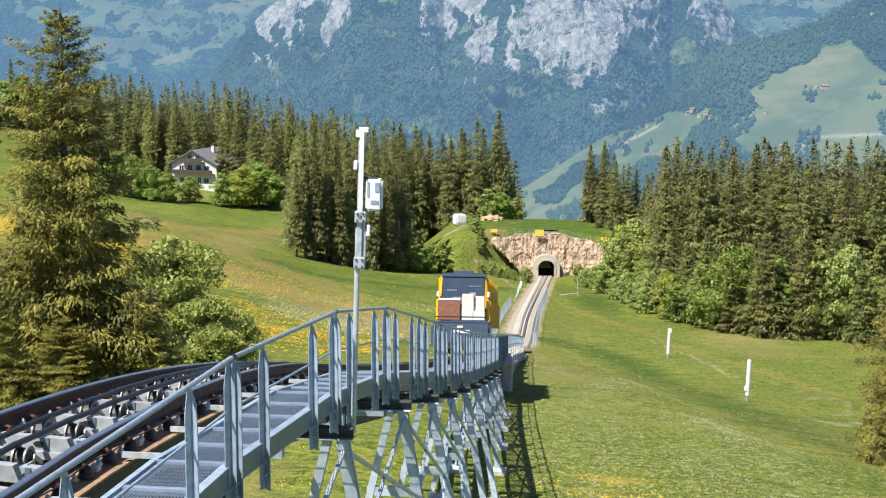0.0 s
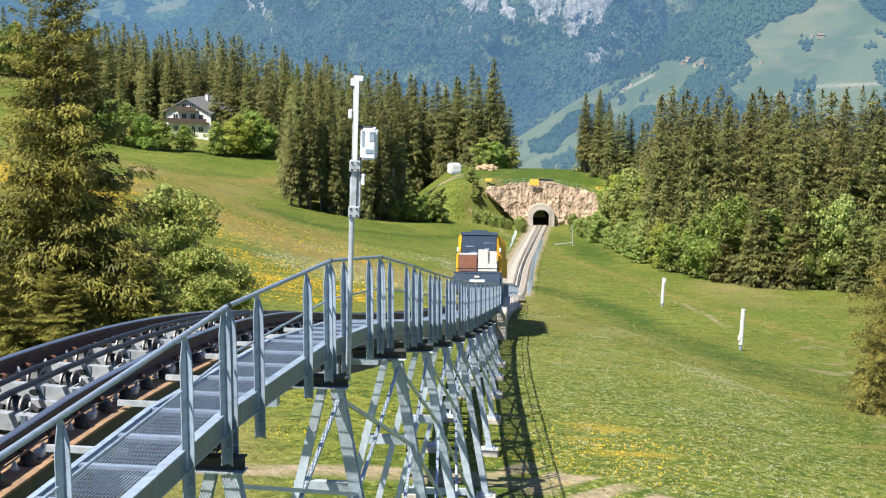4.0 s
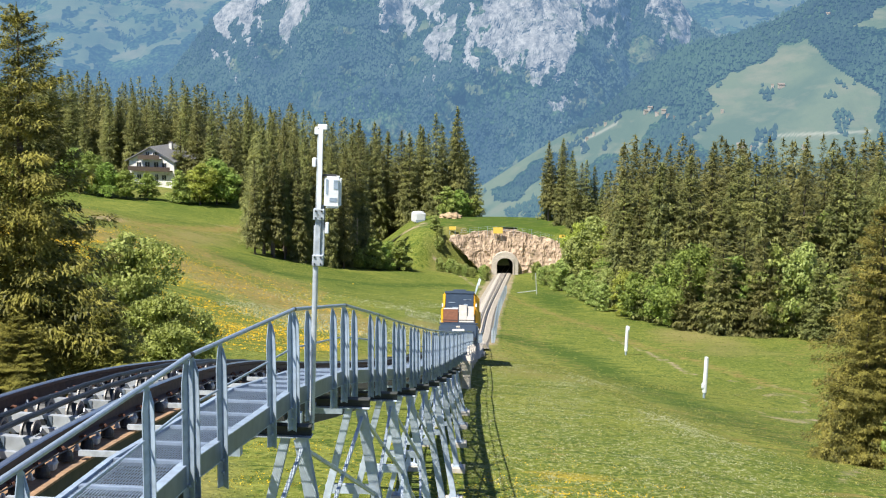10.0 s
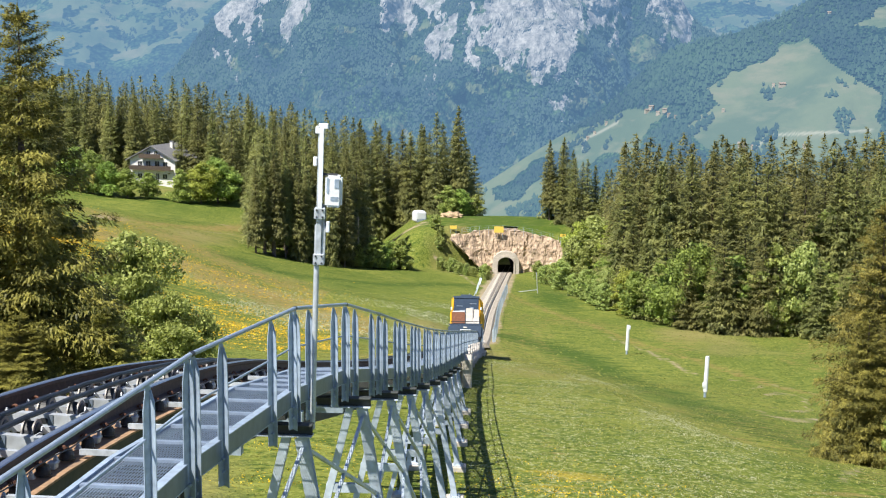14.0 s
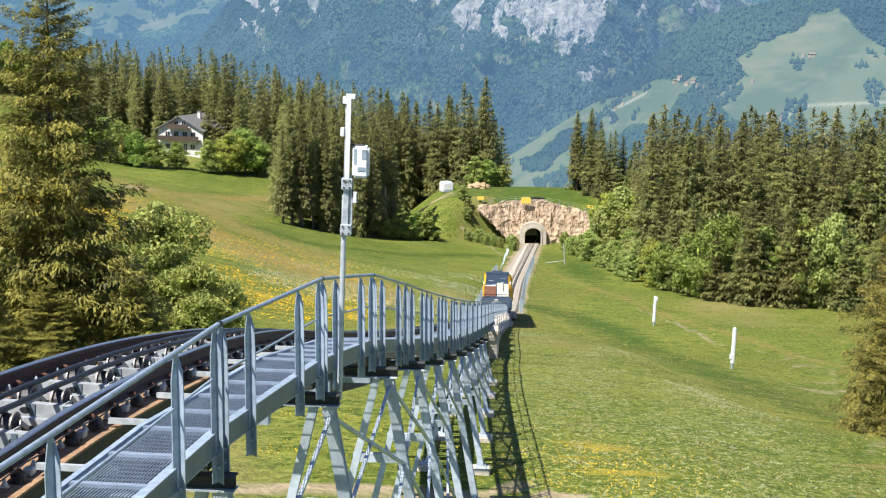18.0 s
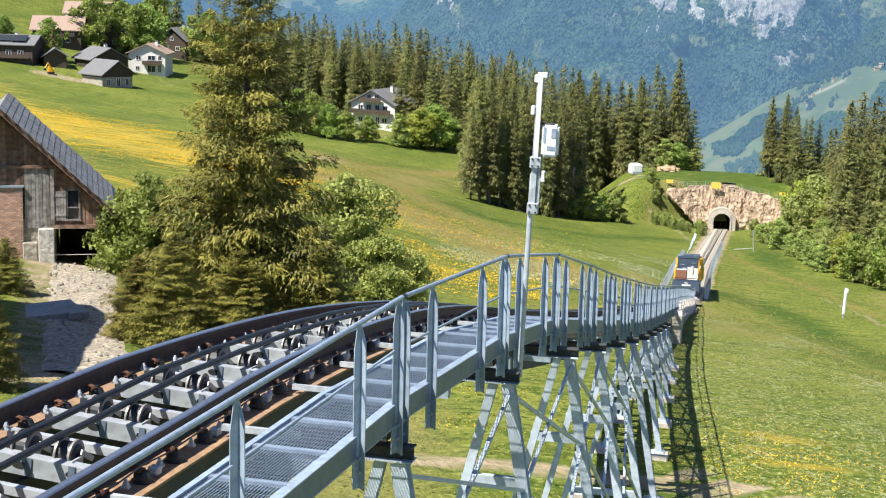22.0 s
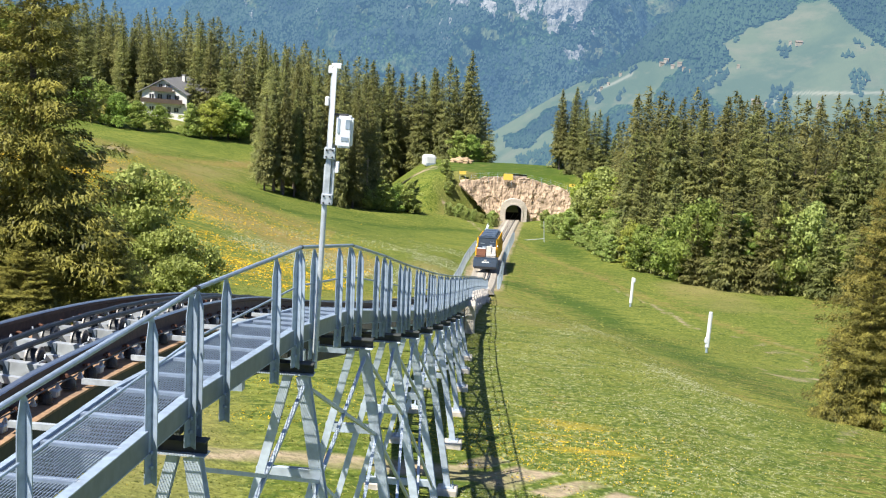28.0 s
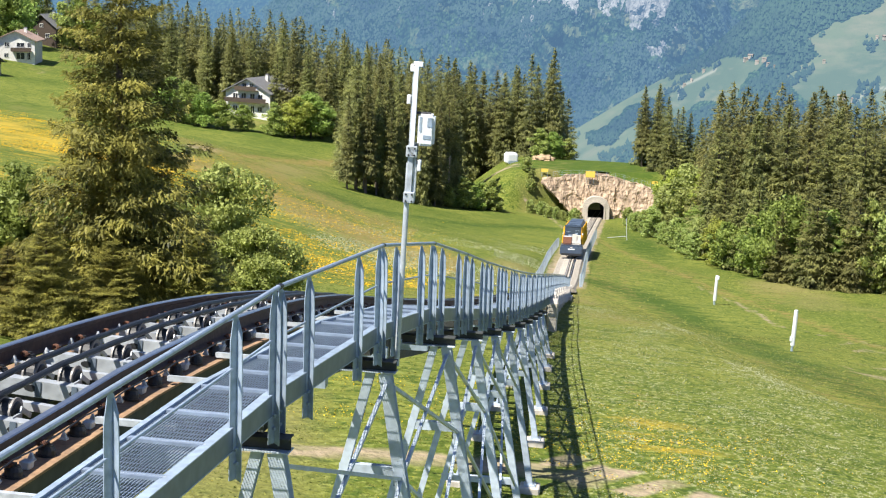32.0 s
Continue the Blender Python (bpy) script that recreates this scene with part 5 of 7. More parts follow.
def grating(length, width=0.8):
    bm = bmesh.new()
    for sx in (-1, 1):
        box(bm, sx * (width / 2 - 0.012), length / 2, -0.014, 0.024, length - 0.012, 0.05)
    for y in (0.02, length - 0.02):
        box(bm, 0, y, -0.006, width - 0.05, 0.04, 0.06)
    for k in range(1, 24):
        box(bm, -width / 2 + k * width / 24, length / 2, -0.006, 0.0075, length - 0.06, 0.011)
    for k in range(1, 8):
        box(bm, 0, k * length / 8, -0.014, width - 0.048, 0.01, 0.01)
    me = bpy.data.meshes.new("grating_panel")
    bm.to_mesh(me)
    bm.free()
    me.materials.append(GRATING)
    return me


def plate(bm, outline, thick, axis):
    """An upright plate from an outline [(w, z), ...], w along x or along y."""
    place = (lambda w, t, z: (w, t, z)) if axis == "x" else (lambda w, t, z: (t, w, z))
    a = [bm.verts.new(place(w, -thick / 2, z)) for w, z in outline]
    b = [bm.verts.new(place(w, thick / 2, z)) for w, z in outline]
    bm.faces.new(a)
    bm.faces.new(b[::-1])
    n = len(outline)
    for i in range(n):
        bm.faces.new((a[i], b[i], b[(i + 1) % n], a[(i + 1) % n]))


def post_mesh():
    """A railing post: an angle of two plates, the outer one cut slanting towards its top."""
    bm = bmesh.new()
    plate(bm, [(-0.09, -0.5), (0.014, -0.5), (0.014, 1.06), (-0.004, 1.085), (-0.05, 1.085), (-0.09, 0.85)], 0.01, "x")
    plate(bm, [(-0.072, -0.52), (-0.006, -0.5), (-0.006, 1.04), (-0.02, 1.04), (-0.062, 0.93), (-0.072, 0.62)], 0.01, "y")
    for z in (-0.34, -0.2):
        bmesh.ops.create_cone(bm, cap_ends=True, segments=6, radius1=0.02, radius2=0.02, depth=0.03, matrix=Matrix.Translation((-0.02, -0.02, z)) @ Matrix.Rotation(math.pi / 2, 4, "X"))
    bmesh.ops.recalc_face_normals(bm, faces=bm.faces)
    me = bpy.data.meshes.new("post")
    bm.to_mesh(me)
    bm.free()
    me.materials.append(STEEL)
    return me


PANEL, POST = grating(0.98, 0.76), post_mesh()
for k, (y0, y1) in enumerate(zip(JOINTS, JOINTS[1:])):
    m, length = chord(y0, y1)
    near = y0 < 70
    deck = thing("walkway_section", m, "grey galvanised grating walkway section beside the track", "walkway", "walkway sections")
    bm = bmesh.new()
    # outer web in the shaded tone, its sunlit flanges in plain steel
    box(bm, 0.0, length / 2, -0.1, 0.012, length - 0.02, 0.216)
    ob_ = part("outer_beam", bm, deck, BEAM)
    bm = bmesh.new()
    box(bm, -0.04, length / 2, 0.014, 0.1, length - 0.02, 0.012)
    box(bm, -0.04, length / 2, -0.214, 0.1, length - 0.02, 0.012)
    part("flange", bm, ob_, STEEL)
    bm = bmesh.new()
    box(bm, -0.845, length / 2, -0.07, 0.012, length - 0.03, 0.16)
    box(bm, -0.822, length / 2, 0.02, 0.06, length - 0.03, 0.02)
    part("inner_kerb", bm, deck, STEEL)
    n = 7 if k == 0 else 5
    for i in range(n):
        bm = bmesh.new()
        box(bm, -0.43, length * i / n, 0.002, 0.76, 0.028, 0.04)
        part("panel_seam", bm, deck, STEEL_BRIGHT, "bright end bar of a grating panel")
        part("grating_panel", PANEL, deck, m=Matrix.Translation((-0.43, length * i / n + 0.005, 0.0)) @ Matrix.Diagonal((1, length / n / 0.99, 1, 1)))
    for i in range(3):
        bm = bmesh.new()
        box(bm, -1.05, length * (i + 0.5) / 3, -0.1, 0.8, 0.06, 0.06)
        part("bracket", bm, deck, STEEL_BRIGHT)
    for y in (0.12, length - 0.12):
        bm = bmesh.new()
        box(bm, -0.52, y, -0.3, 0.92, 0.16, 0.13)
        part("cross_bearer", bm, deck, GIRDER)
    rail_ = thing("railing_section", m, "grey galvanised steel railing section with tall plate posts", "railing", "railing sections of the bridge")
    bm = bmesh.new()
    rod(bm, (0, -0.02, 1.1), (0, length + 0.02, 1.1), 0.026, 10)
    part("handrail", bm, rail_, STEEL)
    bm = bmesh.new()
    rod(bm, (-0.01, 0, 0.58), (-0.01, length, 0.58), 0.014, 8)
    part("middle_rail", bm, rail_, STEEL)
    up = m.to_3x3().inverted() @ Vector((0, 0, 1))
    stand = Matrix.Rotation(math.atan2(-up.y, up.z) * -1, 4, "X").inverted()
    for y in ((0.1, 2.7, length - 1.35, length - 0.1) if k == 0 else (0.12, 1.25, length - 1.35, length - 0.12)):
        part("post", POST, rail_, m=Matrix.Translation((0.02, y, 0)) @ stand @ Matrix.Rotation(1.12, 4, "Z"))
    bm = bmesh.new()
    bmesh.ops.create_cone(bm, cap_ends=True, segments=10, radius1=0.031, radius2=0.031, depth=0.09, matrix=Matrix.Translation((0, 0, 1.1)) @ Matrix.Rotation(math.pi / 2, 4, "X"))
    part("sleeve", bm, rail_, GREASE)

# ---- trestles under the joints ----
def leg(bm, a, b, w=0.17):
    """An H-section column from a to b: a web between two flanges."""
    a, b = Vector(a), Vector(b)
    z = (b - a).normalized()
    x = z.cross(Vector((0, 1, 0))).normalized()
    m = Matrix((x, x.cross(z), z)).transposed().to_4x4()
    m.translation = (a + b) / 2
    for cx, cy, sx, sy in ((0, 0, 0.014, w - 0.03), (0, -w / 2 + 0.007, w, 0.014), (0, w / 2 - 0.007, w, 0.014)):
        bmesh.ops.create_cube(bm, size=1, matrix=m @ Matrix.Translation((cx, cy, 0)) @ Matrix.Diagonal((sx, sy, (b - a).length, 1)))


feet = []
for k, y in enumerate(JOINTS[1:12]):
    m, _ = chord(y - 1, y + 1)
    rz = math.atan2(-m.col[1].x, m.col[1].y)
    base = Matrix.Translation(Vector(line(np.array(y)))) @ Matrix.Rotation(rz, 4, "Z")
    p = base @ Vector((-0.4, 0, 0))
    if p.z - gz(p.x, p.y) < 1.3:
        continue
    root = thing("trestle", base, "tall galvanised steel trestle standing on concrete feet", "trestle", "trestles of the bridge")

    def foot_at(dx):
        p = base @ Vector((dx, 0, 0))
        return Vector((dx, 0, gz(p.x, p.y) - p.z))

    drop = -foot_at(-0.1).z
    apex = float(np.interp(y, [15, 20, 25, 30], [-0.08, 0.0, 0.19, 0.15]))
    legs = []
    for side, slope in ((-1, 0.235), (1, 0.17)):
        f = foot_at(apex + side * (0.1 + slope * (drop - 0.6)))
        f.z += 0.22
        top = Vector((apex + side * 0.1, 0, -0.62))
        wide = 0.165 if side > 0 else 0.12
        bm = bmesh.new()
        leg(bm, top, f, wide)
        part("leg", bm, root, TRESTLE)
        bm = bmesh.new()
        box(bm, f.x, 0, f.z, 0.32, 0.36, 0.03)
        bp = part("base_plate", bm, root, TRESTLE)
        for sx in (-0.12, 0.12):
            for sy in (-0.14, 0.14):
                bm = bmesh.new()
                rod(bm, (f.x + sx, sy, f.z), (f.x + sx, sy, f.z + 0.1), 0.016, 6)
                part("anchor_bolt", bm, bp, STEEL_BRIGHT)
        bm = bmesh.new()
        box(bm, f.x, 0, f.z - 0.4, 0.55, 0.55, 0.76)
        bevel(bm, 0.03)
        part("concrete_foot", bm, root, CONCRETE, "pale concrete footing")
        legs.append((top, f))
    for depth in ((2.0, 4.1) if drop > 5.2 else (2.0,) if drop > 2.8 else ()):
        q = [t.lerp(f, (depth - 0.62) / (t.z - f.z)) for t, f in legs]
        bm = bmesh.new()
        for sy in (-0.045, 0.045):
            bar(bm, q[0] + Vector((-0.06, sy, 0)), q[1] + Vector((0.0, sy, 0)), 0.014, 0.15)
        box(bm, (q[0].x + q[1].x) / 2, 0, q[0].z + 0.06, q[1].x - q[0].x, 0.076, 0.014)
        part("strut", bm, root, TRESTLE)
        bm = bmesh.new()
        box(bm, q[1].x - 0.02, 0.12, q[1].z - 0.1, 0.17, 0.014, 0.3)
        part("gusset", bm, root, POST_STEEL)
    bm = bmesh.new()
    box(bm, apex - 0.2, 0, -0.458, 0.9, 0.2, 0.014)
    box(bm, apex - 0.2, 0, -0.53, 0.9, 0.014, 0.128)
    part("head_beam", bm, root, GIRDER)
    bm = bmesh.new()
    box(bm, apex - 0.2, 0, -0.602, 0.9, 0.22, 0.014)
    part("head_plate", bm, root, TRESTLE)
    bm = bmesh.new()
    bar(bm, (-3.3, 0, -0.8), (-0.7, 0, -0.8), 0.16, 0.18)
    part("cap_strut", bm, root, STEEL)
    feet.append((base, legs, root))

for (b0, l0, r0), (b1, l1, r1) in zip(feet, feet[1:]):
    inv = b0.inverted()
    at = lambda b, leg_, depth: b @ leg_[0].lerp(leg_[1], min(0.95, max(0.02, (depth - 0.62) / (leg_[0].z - leg_[1].z))))
    short = min(l0[1][0].z - l0[1][1].z, l1[1][0].z - l1[1][1].z)
    for i in (1,):
        brace = thing("brace", b0, "slender crossing steel rods between two trestles", "brace", "braces between trestles")
        for hi, lo in ((0.66, 2.1), (2.1, 4.2)):
            if hi > 1 and short < 4.6:
                continue
            for a, c in ((at(b0, l0[i], hi), at(b1, l1[i], lo)), (at(b0, l0[i], lo), at(b1, l1[i], hi))):
                bm = bmesh.new()
                bar(bm, inv @ a, inv @ c, 0.05, 0.05)
                part("rod", bm, brace, TRESTLE)

# abutment of the bridge: a pier at its head, walls and a slab up the slope behind
ab = thing("abutment", None, "pale concrete bridge abutment standing in the slope", "abutment")
for y, off, wide, deep in [(83.6, 0.2, 0.56, 1.4), (83.9, -0.42, 0.56, 1.4), (84.2, -2.0, 2.2, 1.6)] + [(88 + 6.1 * k, -0.85, 2.2, 6.08) for k in range(11)]:
    m = line_pose(y, off, 0, True)
    drop = max(0.6, m.translation.z - gz(m.translation.x, m.translation.y)) + 0.8
    bm = bmesh.new()
    bmesh.ops.create_cube(bm, size=1, matrix=Matrix.Translation((0, 0, -0.34 - drop / 2)) @ Matrix.Diagonal((wide, deep, drop, 1)))
    for v in bm.verts:
        if v.co.z < -0.4 - drop / 2:
            v.co.x *= 0.8
    bevel(bm, 0.05)
    part("pier" if y < 86 else "side_wall", bm, ab, CONCRETE, m=m)
bm = bmesh.new()
box(bm, 0, 0, -1.05, 2.5, 12.5, 0.7)
part("deck_slab", bm, ab, CONCRETE, m=line_pose(146, -0.8))

# ---- the track on the ground up to the tunnel ----
GRAVEL = material("pale_gravel", (0.36, 0.32, 0.26), 0.95, 0, grain=0.9, grain_scale=4, stains=0.5, stain_color=(0.22, 0.2, 0.15), stain_scale=0.6, bump=0.8, bump_scale=9)
ob = new("trackbed", sweep("trackbed", [(-1.7, -0.5), (1.7, -0.5), (1.35, -0.06), (-1.35, -0.06)], np.arange(149, 290.2, 1.0), track_off, lambda y: 0 * y + 0.02, GRAVEL))
tagged(ob, "pale gravel bed of the railway track", "trackbed", kind="structure")
bm = bmesh.new()
box(bm, 0, 0, -0.06, 1.7, 0.34, 0.12)
bevel(bm, 0.02)
me = bpy.data.meshes.new("concrete_sleeper")
bm.to_mesh(me)
bm.free()
me.materials.append(CONCRETE)
for k in range(100):
    y = 153.5 + 1.35 * k
    if y > 298:
        break
    ob = new("concrete_sleeper", me)
    ob.matrix_basis = line_pose(y, float(track_off(np.array(y))), -0.006)
    tagged(ob, "pale concrete sleeper in the gravel bed", "sleeper", "concrete sleepers")

# ---- the mast by the walkway ----
WHITE_METAL = material("white_lacquered_metal", (0.74, 0.76, 0.78), 0.45, 0.0, grain=0.3, grain_scale=12, stains=0.2, stain_color=(0.5, 0.5, 0.48), stain_scale=4)
DARK_GLASS = material("dark_window_glass", (0.02, 0.025, 0.03), 0.08, 0.0)
YELLOW = material("yellow_enamel", (0.82, 0.42, 0.02), 0.35, 0.0, grain=0.3, grain_scale=6, stains=0.2, stain_color=(0.55, 0.28, 0.04), stain_scale=3)
mast = thing("mast", Matrix.Translation((-1.76, 20.6, 54.72)) @ Matrix.Rotation(radians(1.7), 4, "Y"), "tall galvanised steel mast with a white radio box", "mast")
bm = bmesh.new()
rod(bm, (0, 0, -0.1), (0, 0, 2.7), 0.037, 14)
part("lower_tube", bm, mast, STEEL_BRIGHT)
bm = bmesh.new()
box(bm, 0.02, 0, 3.1, 0.075, 0.075, 1.8)
box(bm, 0.085, 0.02, 2.6, 0.05, 0.05, 0.75)
bevel(bm, 0.006)
part("upper_profile", bm, mast, STEEL_BRIGHT)
bm = bmesh.new()
box(bm, 0.06, 0.0, 3.35, 0.055, 0.05, 0.0 + 1.2)
part("cap_profile", bm, mast, WHITE_METAL, m=Matrix.Translation((-0.03, -0.05, 0.05)))
for z in (2.24, 2.86):
    bm = bmesh.new()
    box(bm, 0.03, -0.01, z, 0.15, 0.13, 0.15)
    bevel(bm, 0.008)
    cl = part("clamp", bm, mast, STEEL_BRIGHT)
    for sx in (-0.01, 0.07):
        for sz in (-0.045, 0.045):
            bm = bmesh.new()
            rod(bm, (sx, -0.074, z + sz), (sx, -0.09, z + sz), 0.013, 6)
            part("bolt", bm, cl, GREASE)
bm = bmesh.new()
box(bm, 0.205, 0.02, 3.16, 0.22, 0.24, 0.42)
bevel(bm, 0.03, 2)
bx = part("radio_box", bm, mast, WHITE_METAL, "white plastic radio box")
for x, z, w, h in ((0.13, 3.24, 0.03, 0.2), (0.22, 3.07, 0.1, 0.05), (0.25, 3.27, 0.06, 0.12)):
    bm = bmesh.new()
    box(bm, x, -0.102, z, w, 0.012, h)
    part("grey_inset", bm, bx, STEEL, "grey inset of the box")
bm = bmesh.new()
rod(bm, (0.05, 0, 3.38), (0.25, 0, 3.38), 0.018, 8)
rod(bm, (0.09, -0.05, 3.36), (0.11, -0.06, 2.7), 0.008, 6)
part("box_arm", bm, mast, GREASE)
for dx, z, w, h in ((-0.05, 3.55, 0.05, 0.12), (-0.02, 3.97, 0.07, 0.1), (0.14, 2.68, 0.05, 0.15), (0.05, 4.02, 0.13, 0.07)):
    bm = bmesh.new()
    box(bm, dx, -0.02, z, w, 0.08, h)
    bevel(bm, 0.008)
    part("sensor", bm, mast, WHITE_METAL)

# ---- snow lances in the meadow ----
for x, y, h in ((19.2, 159, 3.1), (19.8, 114.5, 3.15)):
    z = gz(x, y)
    lance = thing("snow_lance", pose(x, y, z, 0, 2.2, 0), "white padded snow lance standing in the meadow", "snow lance", "snow lances")
    bm = bmesh.new()
    rod(bm, (0, 0, 0.4), (0, 0, h), 0.17, 14, 0.16)
    bevel(bm, 0.04, 2)
    part("pad", bm, lance, WHITE_METAL)
    bm = bmesh.new()
    rod(bm, (0, 0, -0.3), (0, 0, 0.45), 0.1, 12)
    part("pipe", bm, lance, STEEL)
    bm = bmesh.new()
    box(bm, -0.14 if y < 150 else 0.14, -0.05, 0.95 if y < 150 else h - 0.25, 0.22, 0.26, 0.42)
    bevel(bm, 0.05, 2)
    part("valve_box", bm, lance, WHITE_METAL)

# ---- tunnel: rock face, portal, bore ----
ROCK = material("ochre_limestone", (0.5, 0.375, 0.27), 0.95, 0, grain=1.0, grain_scale=1.6, dark=0.4, light=1.3, stains=0.75, stain_color=(0.24, 0.17, 0.115), stain_scale=0.8, bump=1.0, bump_scale=3.0, per_island=0.25)
TX = 11.75


def build_rock_face():
    """The hewn face round the portal: a relief of broken blocks, open where the tunnel enters."""
    xs = np.arange(1.5, 24.01, 0.2)
    n = 46
    X, T = np.meshgrid(xs, np.linspace(0, 1, n))
    base = 13.6 + 1.05 * np.clip(TX - 2.6 - X, 0, 20) + 0.6 * np.clip(X - TX - 4, 0, 20)
    topz = 23.0 - 0.012 * (X - 10) ** 2 - 0.05 * np.clip(X - 16, 0, 9) + 0.7 * (fbm(X / 2.2, 0 * X, 3, 61) - 0.5)
    Z = base + (topz - base) * T
    Y = 289.75 - 0.9 * (1 - T) - 0.8 * (fbm(X / 1.3, Z / 4.5, 4, 62, True) - 0.5) - 0.55 * (fbm((X + 0.25 * Z) / 0.5, Z / 1.8, 3, 64, True) - 0.5) - 0.4 * np.round(3 * fbm(X / 2.2, Z / 3.0, 2, 63)) / 3 - 0.02 * (X - TX) ** 2 * 0.6
    cx, cz = (X[:-1, :-1] + X[1:, 1:]) / 2, (Z[:-1, :-1] + Z[1:, 1:]) / 2
    keep = ~((np.abs(cx - TX) < 2.1) & (cz < 18.4))
    me = grid_mesh("rock_face", X, Y, Z, ROCK, keep, False)
    ob = new("rock_face", me)
    s = ob.modifiers.new("depth", "SOLIDIFY")
    s.thickness, s.offset = 0.5, -1
    return tagged(ob, "hewn ochre limestone face above the tunnel mouth", "rock face", kind="structure")


build_rock_face()


def arch_outline(w, h, n=16):
    """Half-round arch on upright sides, from the left foot to the right foot."""
    r = w / 2
    pts = [(-r, 0.0)]
    pts += [(r * -math.cos(math.pi * k / n), h - r * 0.85 + r * 0.85 * math.sin(math.pi * k / n)) for k in range(n + 1)]
    return pts + [(r, 0.0)]


def arch_ring(w0, h0, w1, h1, y0, y1):
    """A ring between two arches, from y0 to y1."""
    a, b = arch_outline(w0, h0), arch_outline(w1, h1)
    v = []
    for y in (y0, y1):
        v += [(x, y, z) for x, z in a] + [(x, y, z) for x, z in b]
    n = len(a)
    f = []
    for i in range(n - 1):
        f += [(i, i + 1, n + i + 1, n + i), (2 * n + i + 1, 2 * n + i, 3 * n + i, 3 * n + i + 1)]
        f += [(i + 1, i, 2 * n + i, 2 * n + i + 1), (n + i, n + i + 1, 3 * n + i + 1, 3 * n + i)]
    f += [(0, n, 3 * n, 2 * n), (n - 1, 3 * n - 1, 4 * n - 1, 2 * n - 1)]
    return mesh_of("arch", v, f, CONCRETE)


portal = thing("tunnel_portal", pose(TX, 0, 14.5), "pale concrete arched tunnel portal with a dark bore", "tunnel portal")
part("arch_front", arch_ring(3.0, 3.6, 5.0, 4.7, 287.6, 290.6), portal)
part("rim", arch_ring(3.02, 3.61, 3.5, 3.9, 287.45, 287.6), portal)
# near-black colour paints in the darkness inside the bore
BORE = material("unlit_shotcrete", (0.025, 0.024, 0.023), 0.95, 0, grain=0.7, grain_scale=2, bump=0.6, bump_scale=3)
bore = part("bore", arch_ring(3.0, 3.6, 3.9, 4.2, 290.6, 330), portal)
bore.data = bore.data.copy()
bore.data.materials.clear()
bore.data.materials.append(BORE)
bm = bmesh.new()
box(bm, 0, 330.2, 1.5, 6, 0.4, 7)
box(bm, 0.5, 310, -4.4, 5, 41, 0.3)
part("bore_end", bm, portal, BORE)
bm = bmesh.new()
box(bm, 0.1, 290.55, 6.4, 4.6, 0.3, 4.6)
part("spandrel", bm, portal, ROCK)

SIGN = material("sun_faded_yellow_sheet", (0.85, 0.58, 0.1), 0.45, 0.0, grain=0.3, grain_scale=6, stains=0.2, stain_color=(0.7, 0.5, 0.2), stain_scale=3)
# warning signs along the fence over the tunnel
for x, y, w, h in ((10.4, 288.9, 1.75, 1.15), (1.9, 289.6, 1.25, 0.6), (22.4, 288.6, 1.1, 0.55)):
    z = 23.1 if x > 3 and x < 20 else (23.4 if x < 3 else 22.1)
    sg = thing("warning_sign", pose(x, y - 0.5, z, 0, 0, 0), "yellow sheet-metal warning sign above the tunnel", "sign", "yellow warning signs")
    bm = bmesh.new()
    box(bm, 0, 0, 0.1, w, 0.03, h)
    part("panel", bm, sg, SIGN)
    for sx in (-0.4, 0.4):
        bm = bmesh.new()
        rod(bm, (sx * w, 0.04, -1.6), (sx * w, 0.04, 0.4), 0.035, 6)
        part("stake", bm, sg, STEEL)
fence = thing("safety_fence", pose(0, 288.9, 0), "thin wire fence along the rim above the tunnel", "fence")
tops = []
for k in range(12):
    x = 3.5 + 1.65 * k
    z = 22.9 - 0.012 * (x - 10) ** 2 - 0.05 * max(0, x - 16)
    bm = bmesh.new()
    rod(bm, (x, 0, z - 0.9), (x, 0, z + 1.0), 0.03, 6)
    part("post", bm, fence, STEEL)
    tops.append((x, z))
for up in (0.25, 0.6, 0.95):
    for (a, za), (b, zb) in zip(tops, tops[1:]):
        bm = bmesh.new()
        rod(bm, (a, 0, za + up), (b, 0, zb + up), 0.012, 4)
        part("wire", bm, fence, STEEL)

# ---- fences with upright plates along the ground track ----
PLATE = material("pale_blue_grey_plate", (0.5, 0.57, 0.62), 0.5, 0.1, grain=0.4, grain_scale=5, per_object=0.2)


def track_fence(y0, y1, off, name, h=1.5, gap=2.4):
    f = thing(name, None, "pale grey fence of upright plates beside the track", "fence", "fences along the track")
    k = int((y1 - y0) / gap)
    for i in range(k + 1):
        y = y0 + i * gap
        p = Vector(line(np.array(y), float(track_off(np.array(y))) + off))
        z = gz(p.x, p.y)
        h_ = heading(y)
        m = Matrix.Translation((p.x, p.y, z)) @ Matrix.Rotation(math.atan2(-h_.x, h_.y), 4, "Z")
        bm = bmesh.new()
        rod(bm, (0, 0, -0.3), (0, 0, h + 0.12), 0.04, 6)
        part("post", bm, f, STEEL, m=m)
        bm = bmesh.new()
        box(bm, 0, 0, h * 0.5, 0.38, 0.025, h * 0.9)
        part("plate", bm, f, PLATE, m=m @ Matrix.Rotation(0.35 + 0.1 * (i % 3), 4, "Z"))
        if i < k:
            q = Vector(line(np.array(y + gap), float(track_off(np.array(y + gap))) + off))
            bm = bmesh.new()
            rod(bm, (p.x, p.y, z + h), (q.x, q.y, gz(q.x, q.y) + h), 0.014, 5)
            part("top_rail", bm, f, STEEL)
    return f


